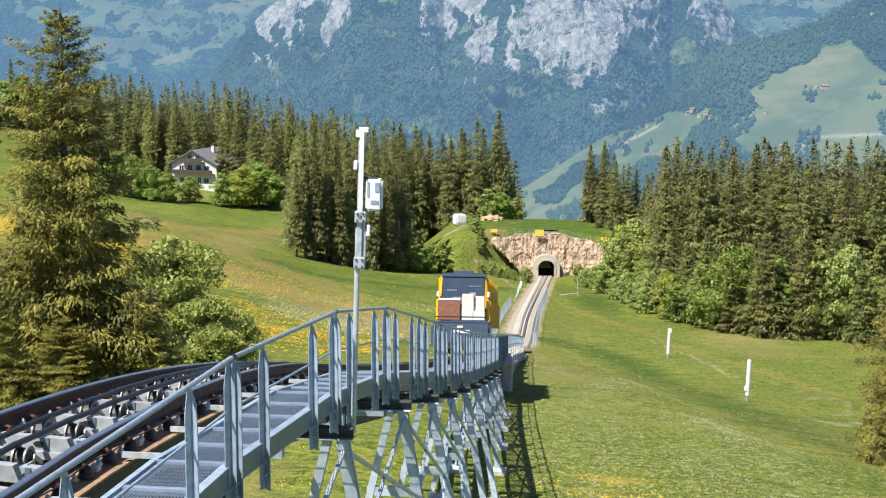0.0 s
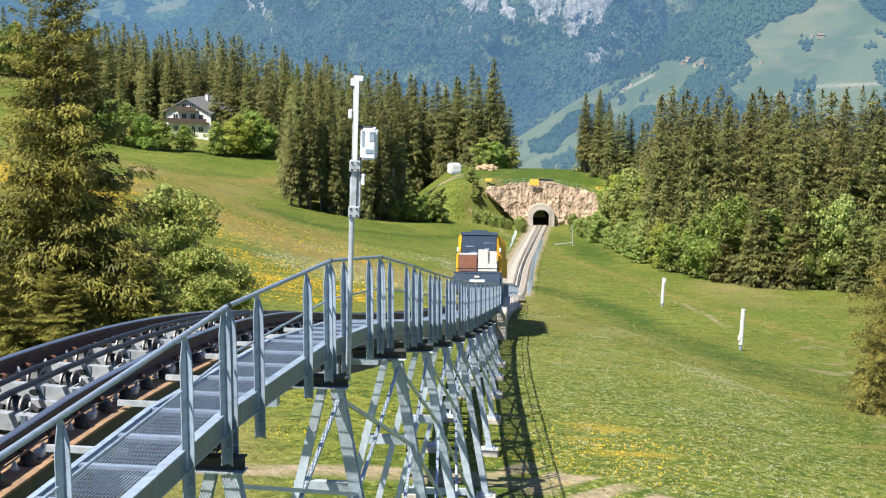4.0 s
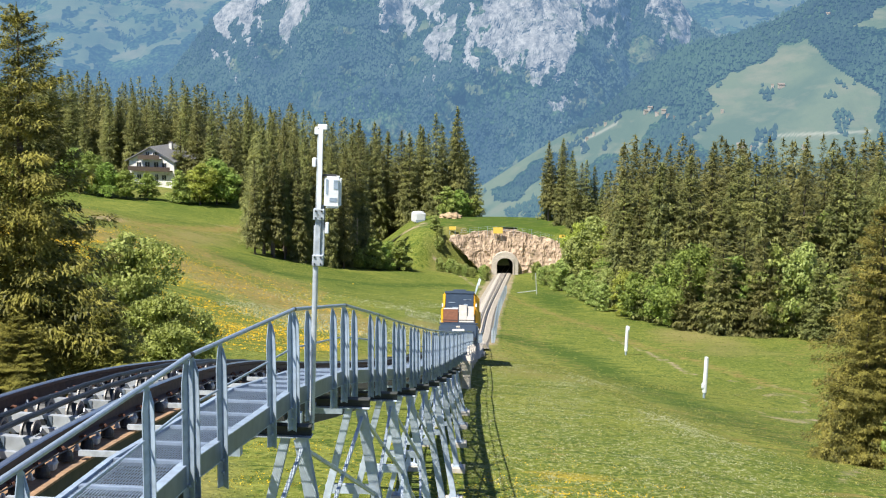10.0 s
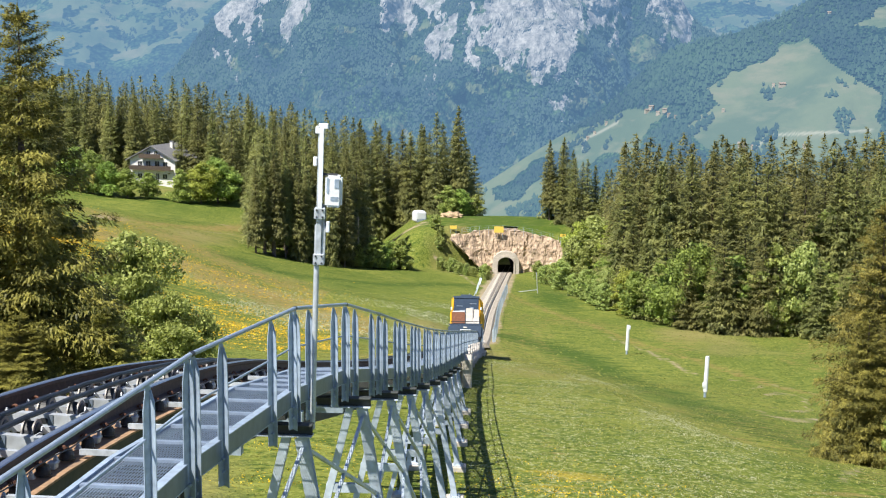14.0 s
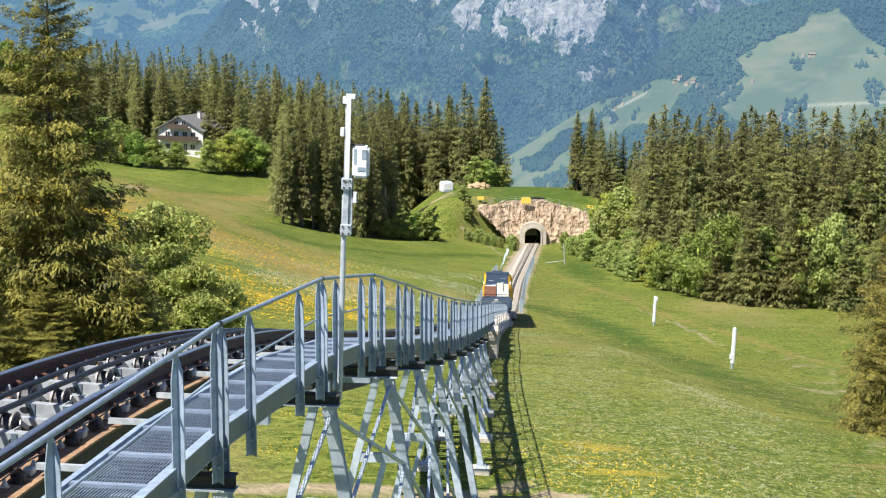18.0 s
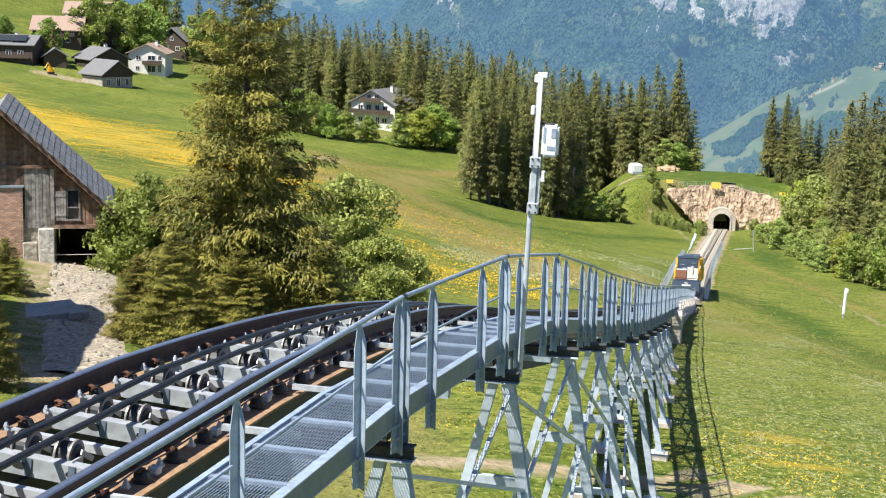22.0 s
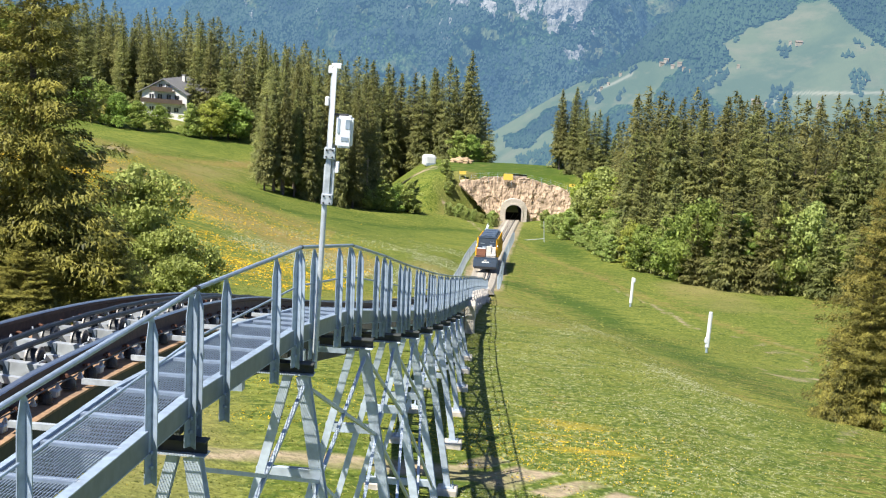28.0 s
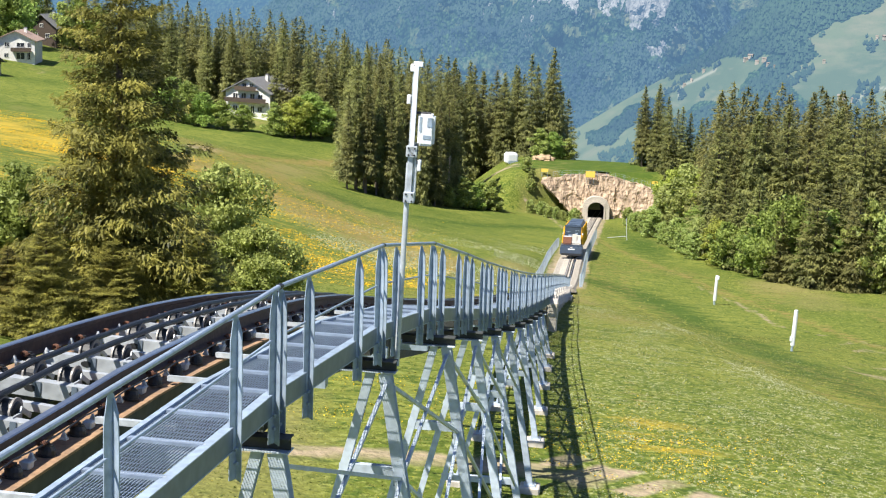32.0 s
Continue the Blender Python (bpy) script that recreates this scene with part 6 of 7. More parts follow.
track_fence(157, 236, 1.95, "plate_fence", 1.45, 4.0)
track_fence(160, 214, -2.7, "plate_fence", 1.25, 2.2)
for i, (y, off) in enumerate(((222, -2.6), (232, -2.7), (243, -3.0), (255, -3.2))):
    p = Vector(line(np.array(y), float(track_off(np.array(float(y)))) + off))
    bd = thing("snow_board", pose(p.x, p.y, gz(p.x, p.y), 0, 18, 10 * i), "leaning pale grey plate beside the track", "board", "leaning boards")
    bm = bmesh.new()
    box(bm, 0, 0, 0.6, 0.04, 0.7, 1.1)
    part("plate", bm, bd, PLATE)
    bm = bmesh.new()
    rod(bm, (0.05, 0.2, -0.2), (0.05, 0.2, 1.5), 0.04, 6)
    part("post", bm, bd, STEEL)
st = thing("marker_post", pose(14.9, 241, gz(14.9, 241), 0, -4, 0), "thin pale marker post with a fallen rail", "post")
bm = bmesh.new()
rod(bm, (0, 0, -0.2), (0, 0, 3.4), 0.06, 8)
part("pole", bm, st, STEEL_BRIGHT)
bm = bmesh.new()
rod(bm, (-4.6, 0, 0.35), (0, 0, 0.6), 0.05, 6)
part("fallen_rail", bm, st, STEEL_BRIGHT)

POLE = material("bleached_pole_wood", (0.36, 0.29, 0.21), 0.9, 0, grain=0.7, grain_scale=5, bump=0.3)
pole = thing("wooden_pole", pose(-14.7, 264.3, gz(-14.7, 264.3), 0, 1.0, 0), "bare weathered wooden pole before the wood", "pole")
bm = bmesh.new()
rod(bm, (0, 0, -0.4), (0, 0, 8.5), 0.16, 10, 0.11)
part("shaft", bm, pole, POLE)
bm = bmesh.new()
rod(bm, (-0.35, 0, 8.5 - 0.4), (0.35, 0, 8.5 - 0.4), 0.05, 6)
part("crossarm", bm, pole, POLE)

# a white hut and a heap of earth behind the rim
hut = thing("site_hut", pose(-4.7, 301.5, gz(-4.7, 301.5), 0, 0, 20), "small white hut by the cart track at the wood", "hut")
bm = bmesh.new()
box(bm, 0, 0, 0.95, 2.2, 2.6, 2.1)
bevel(bm, 0.25, 2)
part("body", bm, hut, WHITE_METAL)
bm = bmesh.new()
box(bm, 0, -1.31, 0.3, 1.9, 0.04, 0.5)
part("skirt", bm, hut, STEEL)
bm = bmesh.new()
bmesh.ops.create_icosphere(bm, subdivisions=4, radius=1.0)
for v in bm.verts:
    v.co = Vector((v.co.x * 2.4, v.co.y * 1.6, max(v.co.z, -0.3) * 1.0)) * (0.85 + 0.3 * noise.noise(v.co * 2.2))
me = bpy.data.meshes.new("earth_mound")
bm.to_mesh(me)
bm.free()
me.materials.append(material("dry_earth", (0.42, 0.3, 0.18), 0.95, 0, grain=0.9, grain_scale=2, bump=0.8, bump_scale=5))
ob = new("earth_mound", me)
ob.matrix_basis = pose(1.6, 304, gz(1.6, 304) + 0.25)
tagged(ob, "low mound of dry brown earth on the grass", "earth mound")

# ---- the funicular car ----
NAVY = material("dark_blue_lacquer", (0.055, 0.08, 0.12), 0.35, 0.0, grain=0.3, grain_scale=5, stains=0.25, stain_color=(0.07, 0.075, 0.08), stain_scale=2)
CRATE = material("brown_crate", (0.22, 0.09, 0.05), 0.7, 0, grain=0.6, grain_scale=8)
CARTON = material("pale_wrapped_freight", (0.62, 0.58, 0.52), 0.6, 0, grain=0.4, grain_scale=5, stains=0.3, stain_color=(0.4, 0.36, 0.3), stain_scale=2, per_object=0.12)
GLASS = material("tinted_windscreen", (0.05, 0.07, 0.1), 0.06, 0.0, grain=0.3, grain_scale=2)
car = thing("funicular_car", None, "yellow and dark blue funicular car with freight on its platform", "funicular car")


def cpart(name, boxes, mat, parent=None, label="", bev=0.02):
    bm = bmesh.new()
    for b in boxes:
        box(bm, *b)
    if bev:
        bevel(bm, bev, 2)
    return part(name, bm, parent or car, mat, label)


LEN = 15.5
cpart("chassis", [(0, LEN / 2 + 0.2, 0.62, 1.7, LEN - 0.2, 0.5)], GIRDER)
cpart("front_skirt", [(0, -0.1, 0.86, 2.8, 1.5, 1.2)], NAVY, bev=0.12)
cpart("platform", [(0, 0.35, 1.52, 2.75, 2.1, 0.1)], NAVY)
cpart("bumper_beam", [(0, -0.92, 0.42, 2.5, 0.16, 0.26)], GREASE)
cpart("number_bar", [(0, -0.87, 1.06, 0.85, 0.03, 0.14)], WHITE_METAL, bev=0)
cpart("lamp_cluster", [(-0.02, -0.87, 1.28, 0.3, 0.05, 0.13)], CARTON)
cpart("railing_bar", [(0, -0.75, 1.75, 2.4, 0.05, 0.06)], GREASE, bev=0)
cpart("freight_crate", [(-0.58, 0.05, 2.06, 1.05, 0.8, 0.92)], CRATE, label="reddish brown freight crate")
cpart("freight_bale", [(0.3, 0.1, 2.22, 0.56, 0.8, 1.25)], CARTON, label="pale wrapped freight bale")
cpart("freight_box", [(0.83, 0.2, 2.4, 0.5, 0.7, 0.7)], CARTON)
cpart("freight_box", [(0.8, 0.05, 1.82, 0.6, 0.7, 0.45)], CARTON)
cpart("pale_board", [(-0.58, -0.02, 2.58, 1.0, 0.5, 0.1)], WHITE_METAL)
for i in range(4):
    y0 = 1.35 + 3.5 * i
    mod = cpart("cabin", [(0, y0 + 1.6, 2.55, 2.28, 3.1, 2.3)], NAVY, bev=0.16)
    cpart("roof", [(0, y0 + 1.6, 3.82, 1.75, 3.0, 0.16)], NAVY, mod, bev=0.06)
    for sx in (-1, 1):
        for k in range(3):
            bm = bmesh.new()
            yy = y0 + 0.25 + 1.32 * k
            box(bm, sx * 1.17, yy, 2.7, 0.1, 0.2, 1.9)
            box(bm, sx * 1.25, yy, 1.9, 0.16, 0.22, 1.3)
            bevel(bm, 0.03)
            part("rib", bm, mod, YELLOW, "yellow enamelled rib")
        for k in range(2):
            bm = bmesh.new()
            box(bm, sx * 1.15, y0 + 0.92 + 1.32 * k, 2.85, 0.04, 0.9, 1.3)
            part("side_window", bm, mod, GLASS)
for sx in (-1, 1):
    bm = bmesh.new()
    bar(bm, (sx * 1.12, 1.3, 2.2), (sx * 1.04, 1.42, 3.75), 0.12, 0.1)
    part("front_pillar", bm, car, YELLOW, "yellow front pillar")
    bm = bmesh.new()
    box(bm, sx * 1.2, 0.95, 2.1, 0.14, 0.7, 1.0)
    bevel(bm, 0.04)
    part("front_panel", bm, car, YELLOW, "yellow side panel")
    bm = bmesh.new()
    box(bm, sx * 1.22, 1.1, 2.85, 0.12, 0.1, 0.26)
    bevel(bm, 0.03)
    part("mirror", bm, car, WHITE_METAL)
bm = bmesh.new()
box(bm, 0, 1.31, 2.95, 2.02, 0.06, 1.45)
bevel(bm, 0.02)
part("windscreen", bm, car, GLASS)
# grey bars added to stand in for the light details in the windscreen
cpart("dash_bar", [(0, 1.27, 2.42, 1.9, 0.04, 0.1)], STEEL)
cpart("cab_fitting", [(0.45, 1.265, 2.75, 0.3, 0.03, 0.4), (-0.55, 1.265, 3.05, 0.5, 0.03, 0.06), (-0.3, 1.265, 2.62, 0.45, 0.03, 0.22), (0.55, 1.265, 3.25, 0.6, 0.03, 0.05)], STEEL)
cpart("front_brow", [(0, 1.34, 3.78, 2.15, 0.22, 0.18), (0, 1.36, 3.93, 0.95, 0.2, 0.14)], NAVY)
WHEEL_M = []
for y in (0.7, 2.4, LEN - 2.5, LEN - 0.9):
    for sx in (-1, 1):
        bm = bmesh.new()
        disc(bm, 0, 0, 0, 0.3, 0.12, 20)
        disc(bm, -sx * 0.07, 0, 0, 0.34, 0.03, 20)
        w = part("wheel", bm, car, RAIL, m=Matrix.Translation((sx * 0.6, y, 0.3)))
        WHEEL_M.append((w, sx * 0.6, y))


def car_pose(t):
    y = 72.0 + 3.72 * t
    return line_pose(y, float(track_off(np.array(y))), 0.145)


car.matrix_basis = car_pose(0.0)

# ---- houses ----
WHITEWASH = material("white_render", (0.68, 0.66, 0.62), 0.9, 0, grain=0.4, grain_scale=2, stains=0.3, stain_color=(0.45, 0.42, 0.38), stain_scale=0.6)
TIMBER = material("dark_brown_timber", (0.07, 0.05, 0.037), 0.85, 0, grain=0.8, grain_scale=4, stains=0.4, stain_color=(0.05, 0.035, 0.028), stain_scale=1.0, per_object=0.2)
GREY_ROOF = material("grey_fibre_cement_roof", (0.155, 0.155, 0.16), 0.8, 0, grain=0.6, grain_scale=3, stains=0.5, stain_color=(0.2, 0.195, 0.185), stain_scale=0.7)
BROWN_ROOF = material("weathered_brown_tile_roof", (0.34, 0.24, 0.19), 0.85, 0, grain=0.7, grain_scale=4, stains=0.4, stain_color=(0.2, 0.15, 0.13), stain_scale=0.8)
PANE = material("window_pane", (0.03, 0.035, 0.045), 0.1)
FRAME = material("white_window_frame", (0.7, 0.69, 0.66), 0.6)
STONE = material("pale_quarry_stone", (0.4, 0.36, 0.3), 0.95, 0, grain=0.9, grain_scale=2.5, stains=0.6, stain_color=(0.2, 0.18, 0.14), stain_scale=2.0, bump=0.8, bump_scale=5)


def prism(w, d, he, hr, z0=-1.5, y0=0.0, along_x=False):
    """Walls with two gables; the ridge runs along y, or along x."""
    bm = bmesh.new()
    if along_x:
        pts = [[(x, y, z) for y, z in ((y0, z0), (y0 + d, z0), (y0 + d, he), (y0 + d / 2, hr), (y0, he))] for x in (-w / 2, w / 2)]
    else:
        pts = [[(x, y, z) for x, z in ((-w / 2, z0), (w / 2, z0), (w / 2, he), (0, hr), (-w / 2, he))] for y in (y0, y0 + d)]
    a = [bm.verts.new(p) for p in pts[0]]
    b = [bm.verts.new(p) for p in pts[1]]
    bm.faces.new(a)
    bm.faces.new(b[::-1])
    for i in range(5):
        bm.faces.new((a[i], b[i], b[(i + 1) % 5], a[(i + 1) % 5]))
    bmesh.ops.recalc_face_normals(bm, faces=bm.faces)
    return bm


def roof_slab(w, d, he, hr, over, side_, thick=0.22, y0=0.0, along_x=False, eave=0.7):
    """One roof pitch as a slab with its overhangs."""
    half = (d if along_x else w) / 2
    slope = (hr - he) / half
    o = half + eave
    zl = hr - slope * o
    bm = bmesh.new()
    prof = [(0, hr + 0.04), (o, zl + 0.04), (o, zl + 0.04 + thick), (0, hr + 0.04 + thick)]
    ends = (-(w / 2 + over), w / 2 + over) if along_x else (y0 - over, y0 + d + over)
    rows = []
    for e in ends:
        rows.append([bm.verts.new((e, y0 + d / 2 + side_ * q, z) if along_x else (side_ * q, e, z)) for q, z in prof])
    a, b = rows
    bm.faces.new(a)
    bm.faces.new(b[::-1])
    for i in range(4):
        bm.faces.new((a[i], b[i], b[(i + 1) % 4], a[(i + 1) % 4]))
    bmesh.ops.recalc_face_normals(bm, faces=bm.faces)
    return bm


def window(parent, x, y, z, w, h, facing, frame=FRAME, shutter=None):
    """A window set in a wall facing -y ('front') or +x ('right')."""
    m = Matrix.Translation((x, y, z)) @ (Matrix.Rotation(math.pi / 2, 4, "Z") if facing == "right" else Matrix())
    bm = bmesh.new()
    t = 0.09
    for bx in ((0, -h / 2 + t / 2, w, t), (0, h / 2 - t / 2, w, t), (-w / 2 + t / 2, 0, t, h - 2 * t), (w / 2 - t / 2, 0, t, h - 2 * t), (0, 0, 0.06, h - 2 * t)):
        box(bm, bx[0], -0.03, bx[1], bx[2], 0.1, bx[3])
    ob = part("window", bm, parent, frame, m=m)
    bm = bmesh.new()
    box(bm, 0, -0.01, 0, w - 0.16, 0.04, h - 0.16)
    part("pane", bm, ob, PANE)
    if shutter:
        for sx in (-1, 1):
            bm = bmesh.new()
            box(bm, sx * (w / 2 + 0.25), -0.04, 0, 0.42, 0.05, h)
            part("shutter", bm, ob, shutter)
    return ob


def house(x, y, turn, w, d, he, hr, walls, roof, label, upper=None, windows=(), balcony=None, along_x=False, sink=0.0, base_h=0.0, chimney=True, gable_h=None):
    z = gz(x, y)
    root = thing("house", pose(x, y, z - sink, 0, 0, turn), label, "house", "houses of the village")
    part("wall_shell", prism(w, d, he, hr, along_x=along_x), root, walls)
    if upper is not None:
        bm = prism(w + 0.12, d + 0.12, he, hr, z0=base_h, y0=-0.06, along_x=along_x)
        part("timber_storey", bm, root, upper, "dark timber upper storey")
    for s in (-1, 1):
        part("roof_pitch", roof_slab(w, d, he, hr, 0.8, s, along_x=along_x), root, roof)
    if chimney:
        bm = bmesh.new()
        box(bm, w * 0.15, d * 0.55, hr, 0.7, 0.7, 1.6)
        ch = part("chimney", bm, root, WHITEWASH)
        bm = bmesh.new()
        box(bm, w * 0.15, d * 0.55, hr + 0.85, 0.9, 0.9, 0.1)
        part("cap", bm, ch, GREY_ROOF)
    for wx, wz, ww, wh, facing in windows:
        if facing == "front":
            window(root, wx, -0.08 if upper is not None else -0.02, wz, ww, wh, "front")
        else:
            window(root, w / 2 + (0.08 if upper is not None else 0.02), wx, wz, ww, wh, "right")
    for bx, bz, bw in balcony or ():
        bm = bmesh.new()
        box(bm, bx, -0.7, bz, bw, 1.3, 0.14)
        b = part("balcony", bm, root, TIMBER)
        bm = bmesh.new()
        box(bm, bx, -1.32, bz + 0.5, bw, 0.06, 0.85)
        part("parapet", bm, b, TIMBER)
    return root


# the big white chalet in front of the hill wood, and the one behind it
CH = [(-3.1, 4.6, 1.3, 1.3, "front"), (-1.0, 4.6, 1.3, 1.5, "front"), (1.2, 4.6, 1.3, 1.5, "front"), (3.2, 4.6, 1.3, 1.3, "front"), (-0.9, 7.0, 1.1, 1.1, "front"), (0.9, 7.0, 1.1, 1.1, "front"), (-3.1, 1.9, 1.3, 1.2, "front"), (-0.9, 1.9, 1.2, 1.2, "front"), (3.1, 1.9, 1.3, 1.2, "front"), (1.3, 1.7, 1.0, 1.9, "front"), (2.5, 4.6, 1.3, 1.2, "right"), (5.5, 4.6, 1.3, 1.2, "right"), (2.5, 1.9, 1.3, 1.2, "right"), (5.5, 1.9, 1.3, 1.2, "right"), (8.5, 4.6, 1.3, 1.2, "right")]
house(-64.8, 345, -18, 11.2, 11, 5.6, 8.5, WHITEWASH, GREY_ROOF, "large white chalet with grey roof and dark balconies", windows=CH, balcony=[(0, 3.4, 10.4), (0, 6.0, 5.4)])
house(-72.8, 357, -18, 6.4, 7, 5.2, 7.1, TIMBER, GREY_ROOF, "brown timber chalet with a pale grey roof", windows=[(-2, 5, 1.1, 1.2, "front"), (2, 5, 1.1, 1.2, "front")])
# the village on the slope
V2 = [(-2.2, 4.2, 1.3, 1.2, "front"), (1.2, 4.2, 2.0, 1.2, "front"), (3.4, 4.2, 1.0, 1.2, "front"), (1.2, 1.4, 2.2, 1.8, "front"), (3.3, 1.4, 0.9, 1.9, "front"), (-2.4, 1.5, 1.1, 1.1, "front")]
house(-133.1, 390.5, 6, 9.6, 9, 5.4, 7.6, WHITEWASH, BROWN_ROOF, "white rendered house with a low brown roof", windows=V2, balcony=[(1.6, 2.6, 5.2)])
house(-127.9, 354, 54, 8.4, 8.6, 3.2, 6.1, STONE, GREY_ROOF, "low barn with a dark gable and grey roof", upper=TIMBER, base_h=2.4, windows=[(-2.6, 1.2, 1.0, 1.6, "front"), (0.2, 1.2, 1.1, 2.0, "front"), (2.6, 1.2, 1.0, 1.6, "front")], chimney=False)
house(-139.6, 381, 46, 10, 10, 3.4, 6.0, TIMBER, GREY_ROOF, "dark timber house with a grey roof", windows=[(-2.4, 2.2, 1.2, 1.2, "front"), (1.8, 2.2, 1.2, 1.2, "front"), (3, 2.2, 1.1, 1.2, "right")])
house(-150.5, 372, 24, 5.5, 6, 2.8, 4.6, TIMBER, GREY_ROOF, "small dark timber shed with a grey roof", chimney=False)
house(-163, 368, 4, 16, 9, 4.2, 6.2, TIMBER, GREY_ROOF, "long timber house with solar panels on its roof", along_x=True, windows=[(-5, 2.2, 1.4, 1.2, "front"), (-2, 2.2, 1.4, 1.2, "front"), (2, 2.2, 1.4, 1.2, "front"), (5, 2.2, 1.4, 1.2, "front")], balcony=[(0, 0.9, 15)])
house(-164.1, 407, 12, 13, 9, 4.8, 8.0, TIMBER, BROWN_ROOF, "dark timber chalet with a broad pinkish-brown roof", along_x=True, windows=[(-4, 4.0, 1.2, 1.1, "front"), (-1.4, 4.0, 1.2, 1.1, "front"), (1.4, 4.0, 1.2, 1.1, "front"), (4, 4.0, 1.2, 1.1, "front"), (-3, 1.6, 1.2, 1.2, "front"), (3, 1.8, 1.2, 1.2, "front")], balcony=[(0, 2.9, 10)])
house(-152.9, 421, 10, 8, 8, 4.6, 7.6, TIMBER, GREY_ROOF, "small dark chalet with a grey roof", windows=[(0, 2.4, 1.2, 1.2, "front")])
house(-141.4, 437, -10, 9, 9, 5.0, 8.4, TIMBER, GREY_ROOF, "dark chalet with white window frames under trees", windows=[(-1.8, 2.6, 1.3, 1.3, "front"), (1.8, 2.6, 1.3, 1.3, "front"), (0, 5.4, 1.1, 1.1, "front")])
house(-169.2, 446, 12, 15, 10, 6.0, 9.0, TIMBER, BROWN_ROOF, "large house with a pale roof behind trees", along_x=True)
house(-141, 466, -6, 9.5, 9, 5.0, 6.4, WHITEWASH, BROWN_ROOF, "beige house with a shallow roof on the slope", windows=[(0, 2.6, 4.6, 1.4, "front")])
# solar panels
for k in range(3):
    sp = thing("solar_panel", pose(-163 - 3.9 + 4.1 * k, 368 + 0.25, gz(-163, 368) + 4.55, math.degrees(math.atan2(2.0, 4.5)), 0, 4), "dark blue solar panel on the roof", "solar panel", "solar panels")
    bm = bmesh.new()
    box(bm, 0, 2.0, 0.42, 3.9, 3.2, 0.06)
    part("module", bm, sp, DARK_GLASS)
# garden trees of the village
for x, y, h, kind in ((-155.5, 381, 11, 0), (-171.4, 388, 9, 3), (-157.1, 414, 15, 1), (-153, 424, 13, 0), (-146, 420, 15, 3), (-143.5, 424, 15, 1), (-136, 440, 13, 2), (-133, 446, 15, 0), (-150, 446, 17, 1), (-160, 440, 16, 2), (-127, 446, 14, 3), (-175, 398, 6, 1)):
    plant("broadleaf_tree", LEAF_KINDS[kind], x, y, h, 9.0, 0.95, "bright green garden tree among the houses", "tree", "garden trees of the village")
for x, y, h in ((-153.0, 377, 10.5), (-138, 452, 19), (-131, 455, 20), (-124, 462, 17), (-146, 456, 20), (-152, 460, 21), (-112, 436, 18)):
    plant("spruce", SPRUCE_KINDS[int(-x) % 6], x, y, h, 20.0, 1.35, "dark spruce among the village houses", "tree", "village spruces")
# excavator on the building site
dig = thing("excavator", pose(-146.4, 359, gz(-146.4, 359), 0, 0, 30), "yellow excavator on a building site", "excavator")
dig.scale = (0.62, 0.62, 0.62)
for name, bx, mat in (("tracks", (0, 0, 0.4, 2.4, 3.2, 0.8), GREASE), ("body", (0, 0.2, 1.4, 2.3, 2.8, 1.1), YELLOW), ("cab", (-0.6, -0.5, 2.3, 1.0, 1.4, 1.3), YELLOW)):
    bm = bmesh.new()
    box(bm, *bx)
    bevel(bm, 0.08)
    part(name, bm, dig, mat)
bm = bmesh.new()
bar(bm, (0.5, -1.0, 1.6), (-1.5, -3.2, 4.4), 0.4, 0.5)
part("boom", bm, dig, YELLOW)
bm = bmesh.new()
bar(bm, (-1.5, -3.2, 4.4), (-2.8, -4.6, 2.4), 0.3, 0.4)
part("dipper_arm", bm, dig, YELLOW)
bm = bmesh.new()
box(bm, -2.9, -4.8, 2.1, 0.9, 0.7, 0.7)
part("bucket", bm, dig, GREASE)

# ---- the old barn by the track ----
BOARD = material("weathered_brown_boards", (0.21, 0.125, 0.085), 0.9, 0, grain=1.0, grain_scale=3, dark=0.4, light=1.6, stains=0.5, stain_color=(0.3, 0.27, 0.24), stain_scale=1.4, bump=0.4, bump_scale=12, per_object=0.35)
BRICK = material("red_brick", (0.5, 0.31, 0.235), 0.9, 0, grain=0.7, grain_scale=9, stains=0.4, stain_color=(0.5, 0.42, 0.34), stain_scale=3, per_object=0.3)
MORTAR = material("pale_mortar", (0.45, 0.4, 0.34), 0.95, 0, grain=0.6, grain_scale=10, stains=0.4, stain_color=(0.3, 0.26, 0.22), stain_scale=2)
SLATE = material("grey_slate", (0.17, 0.175, 0.18), 0.75, 0, grain=0.6, grain_scale=6, stains=0.4, stain_color=(0.26, 0.25, 0.23), stain_scale=2, per_object=0.25)
BX, BY = -33.73, 78.0
BZ = 44.1
barn = thing("barn", pose(BX, BY, BZ, 0, 0, 21), "old weathered timber barn with a steep slate roof", "barn")
HALF, EAVE, TOP, DEEP = 5.6, 2.95, 8.3, 9.0
RIDGE = -0.85
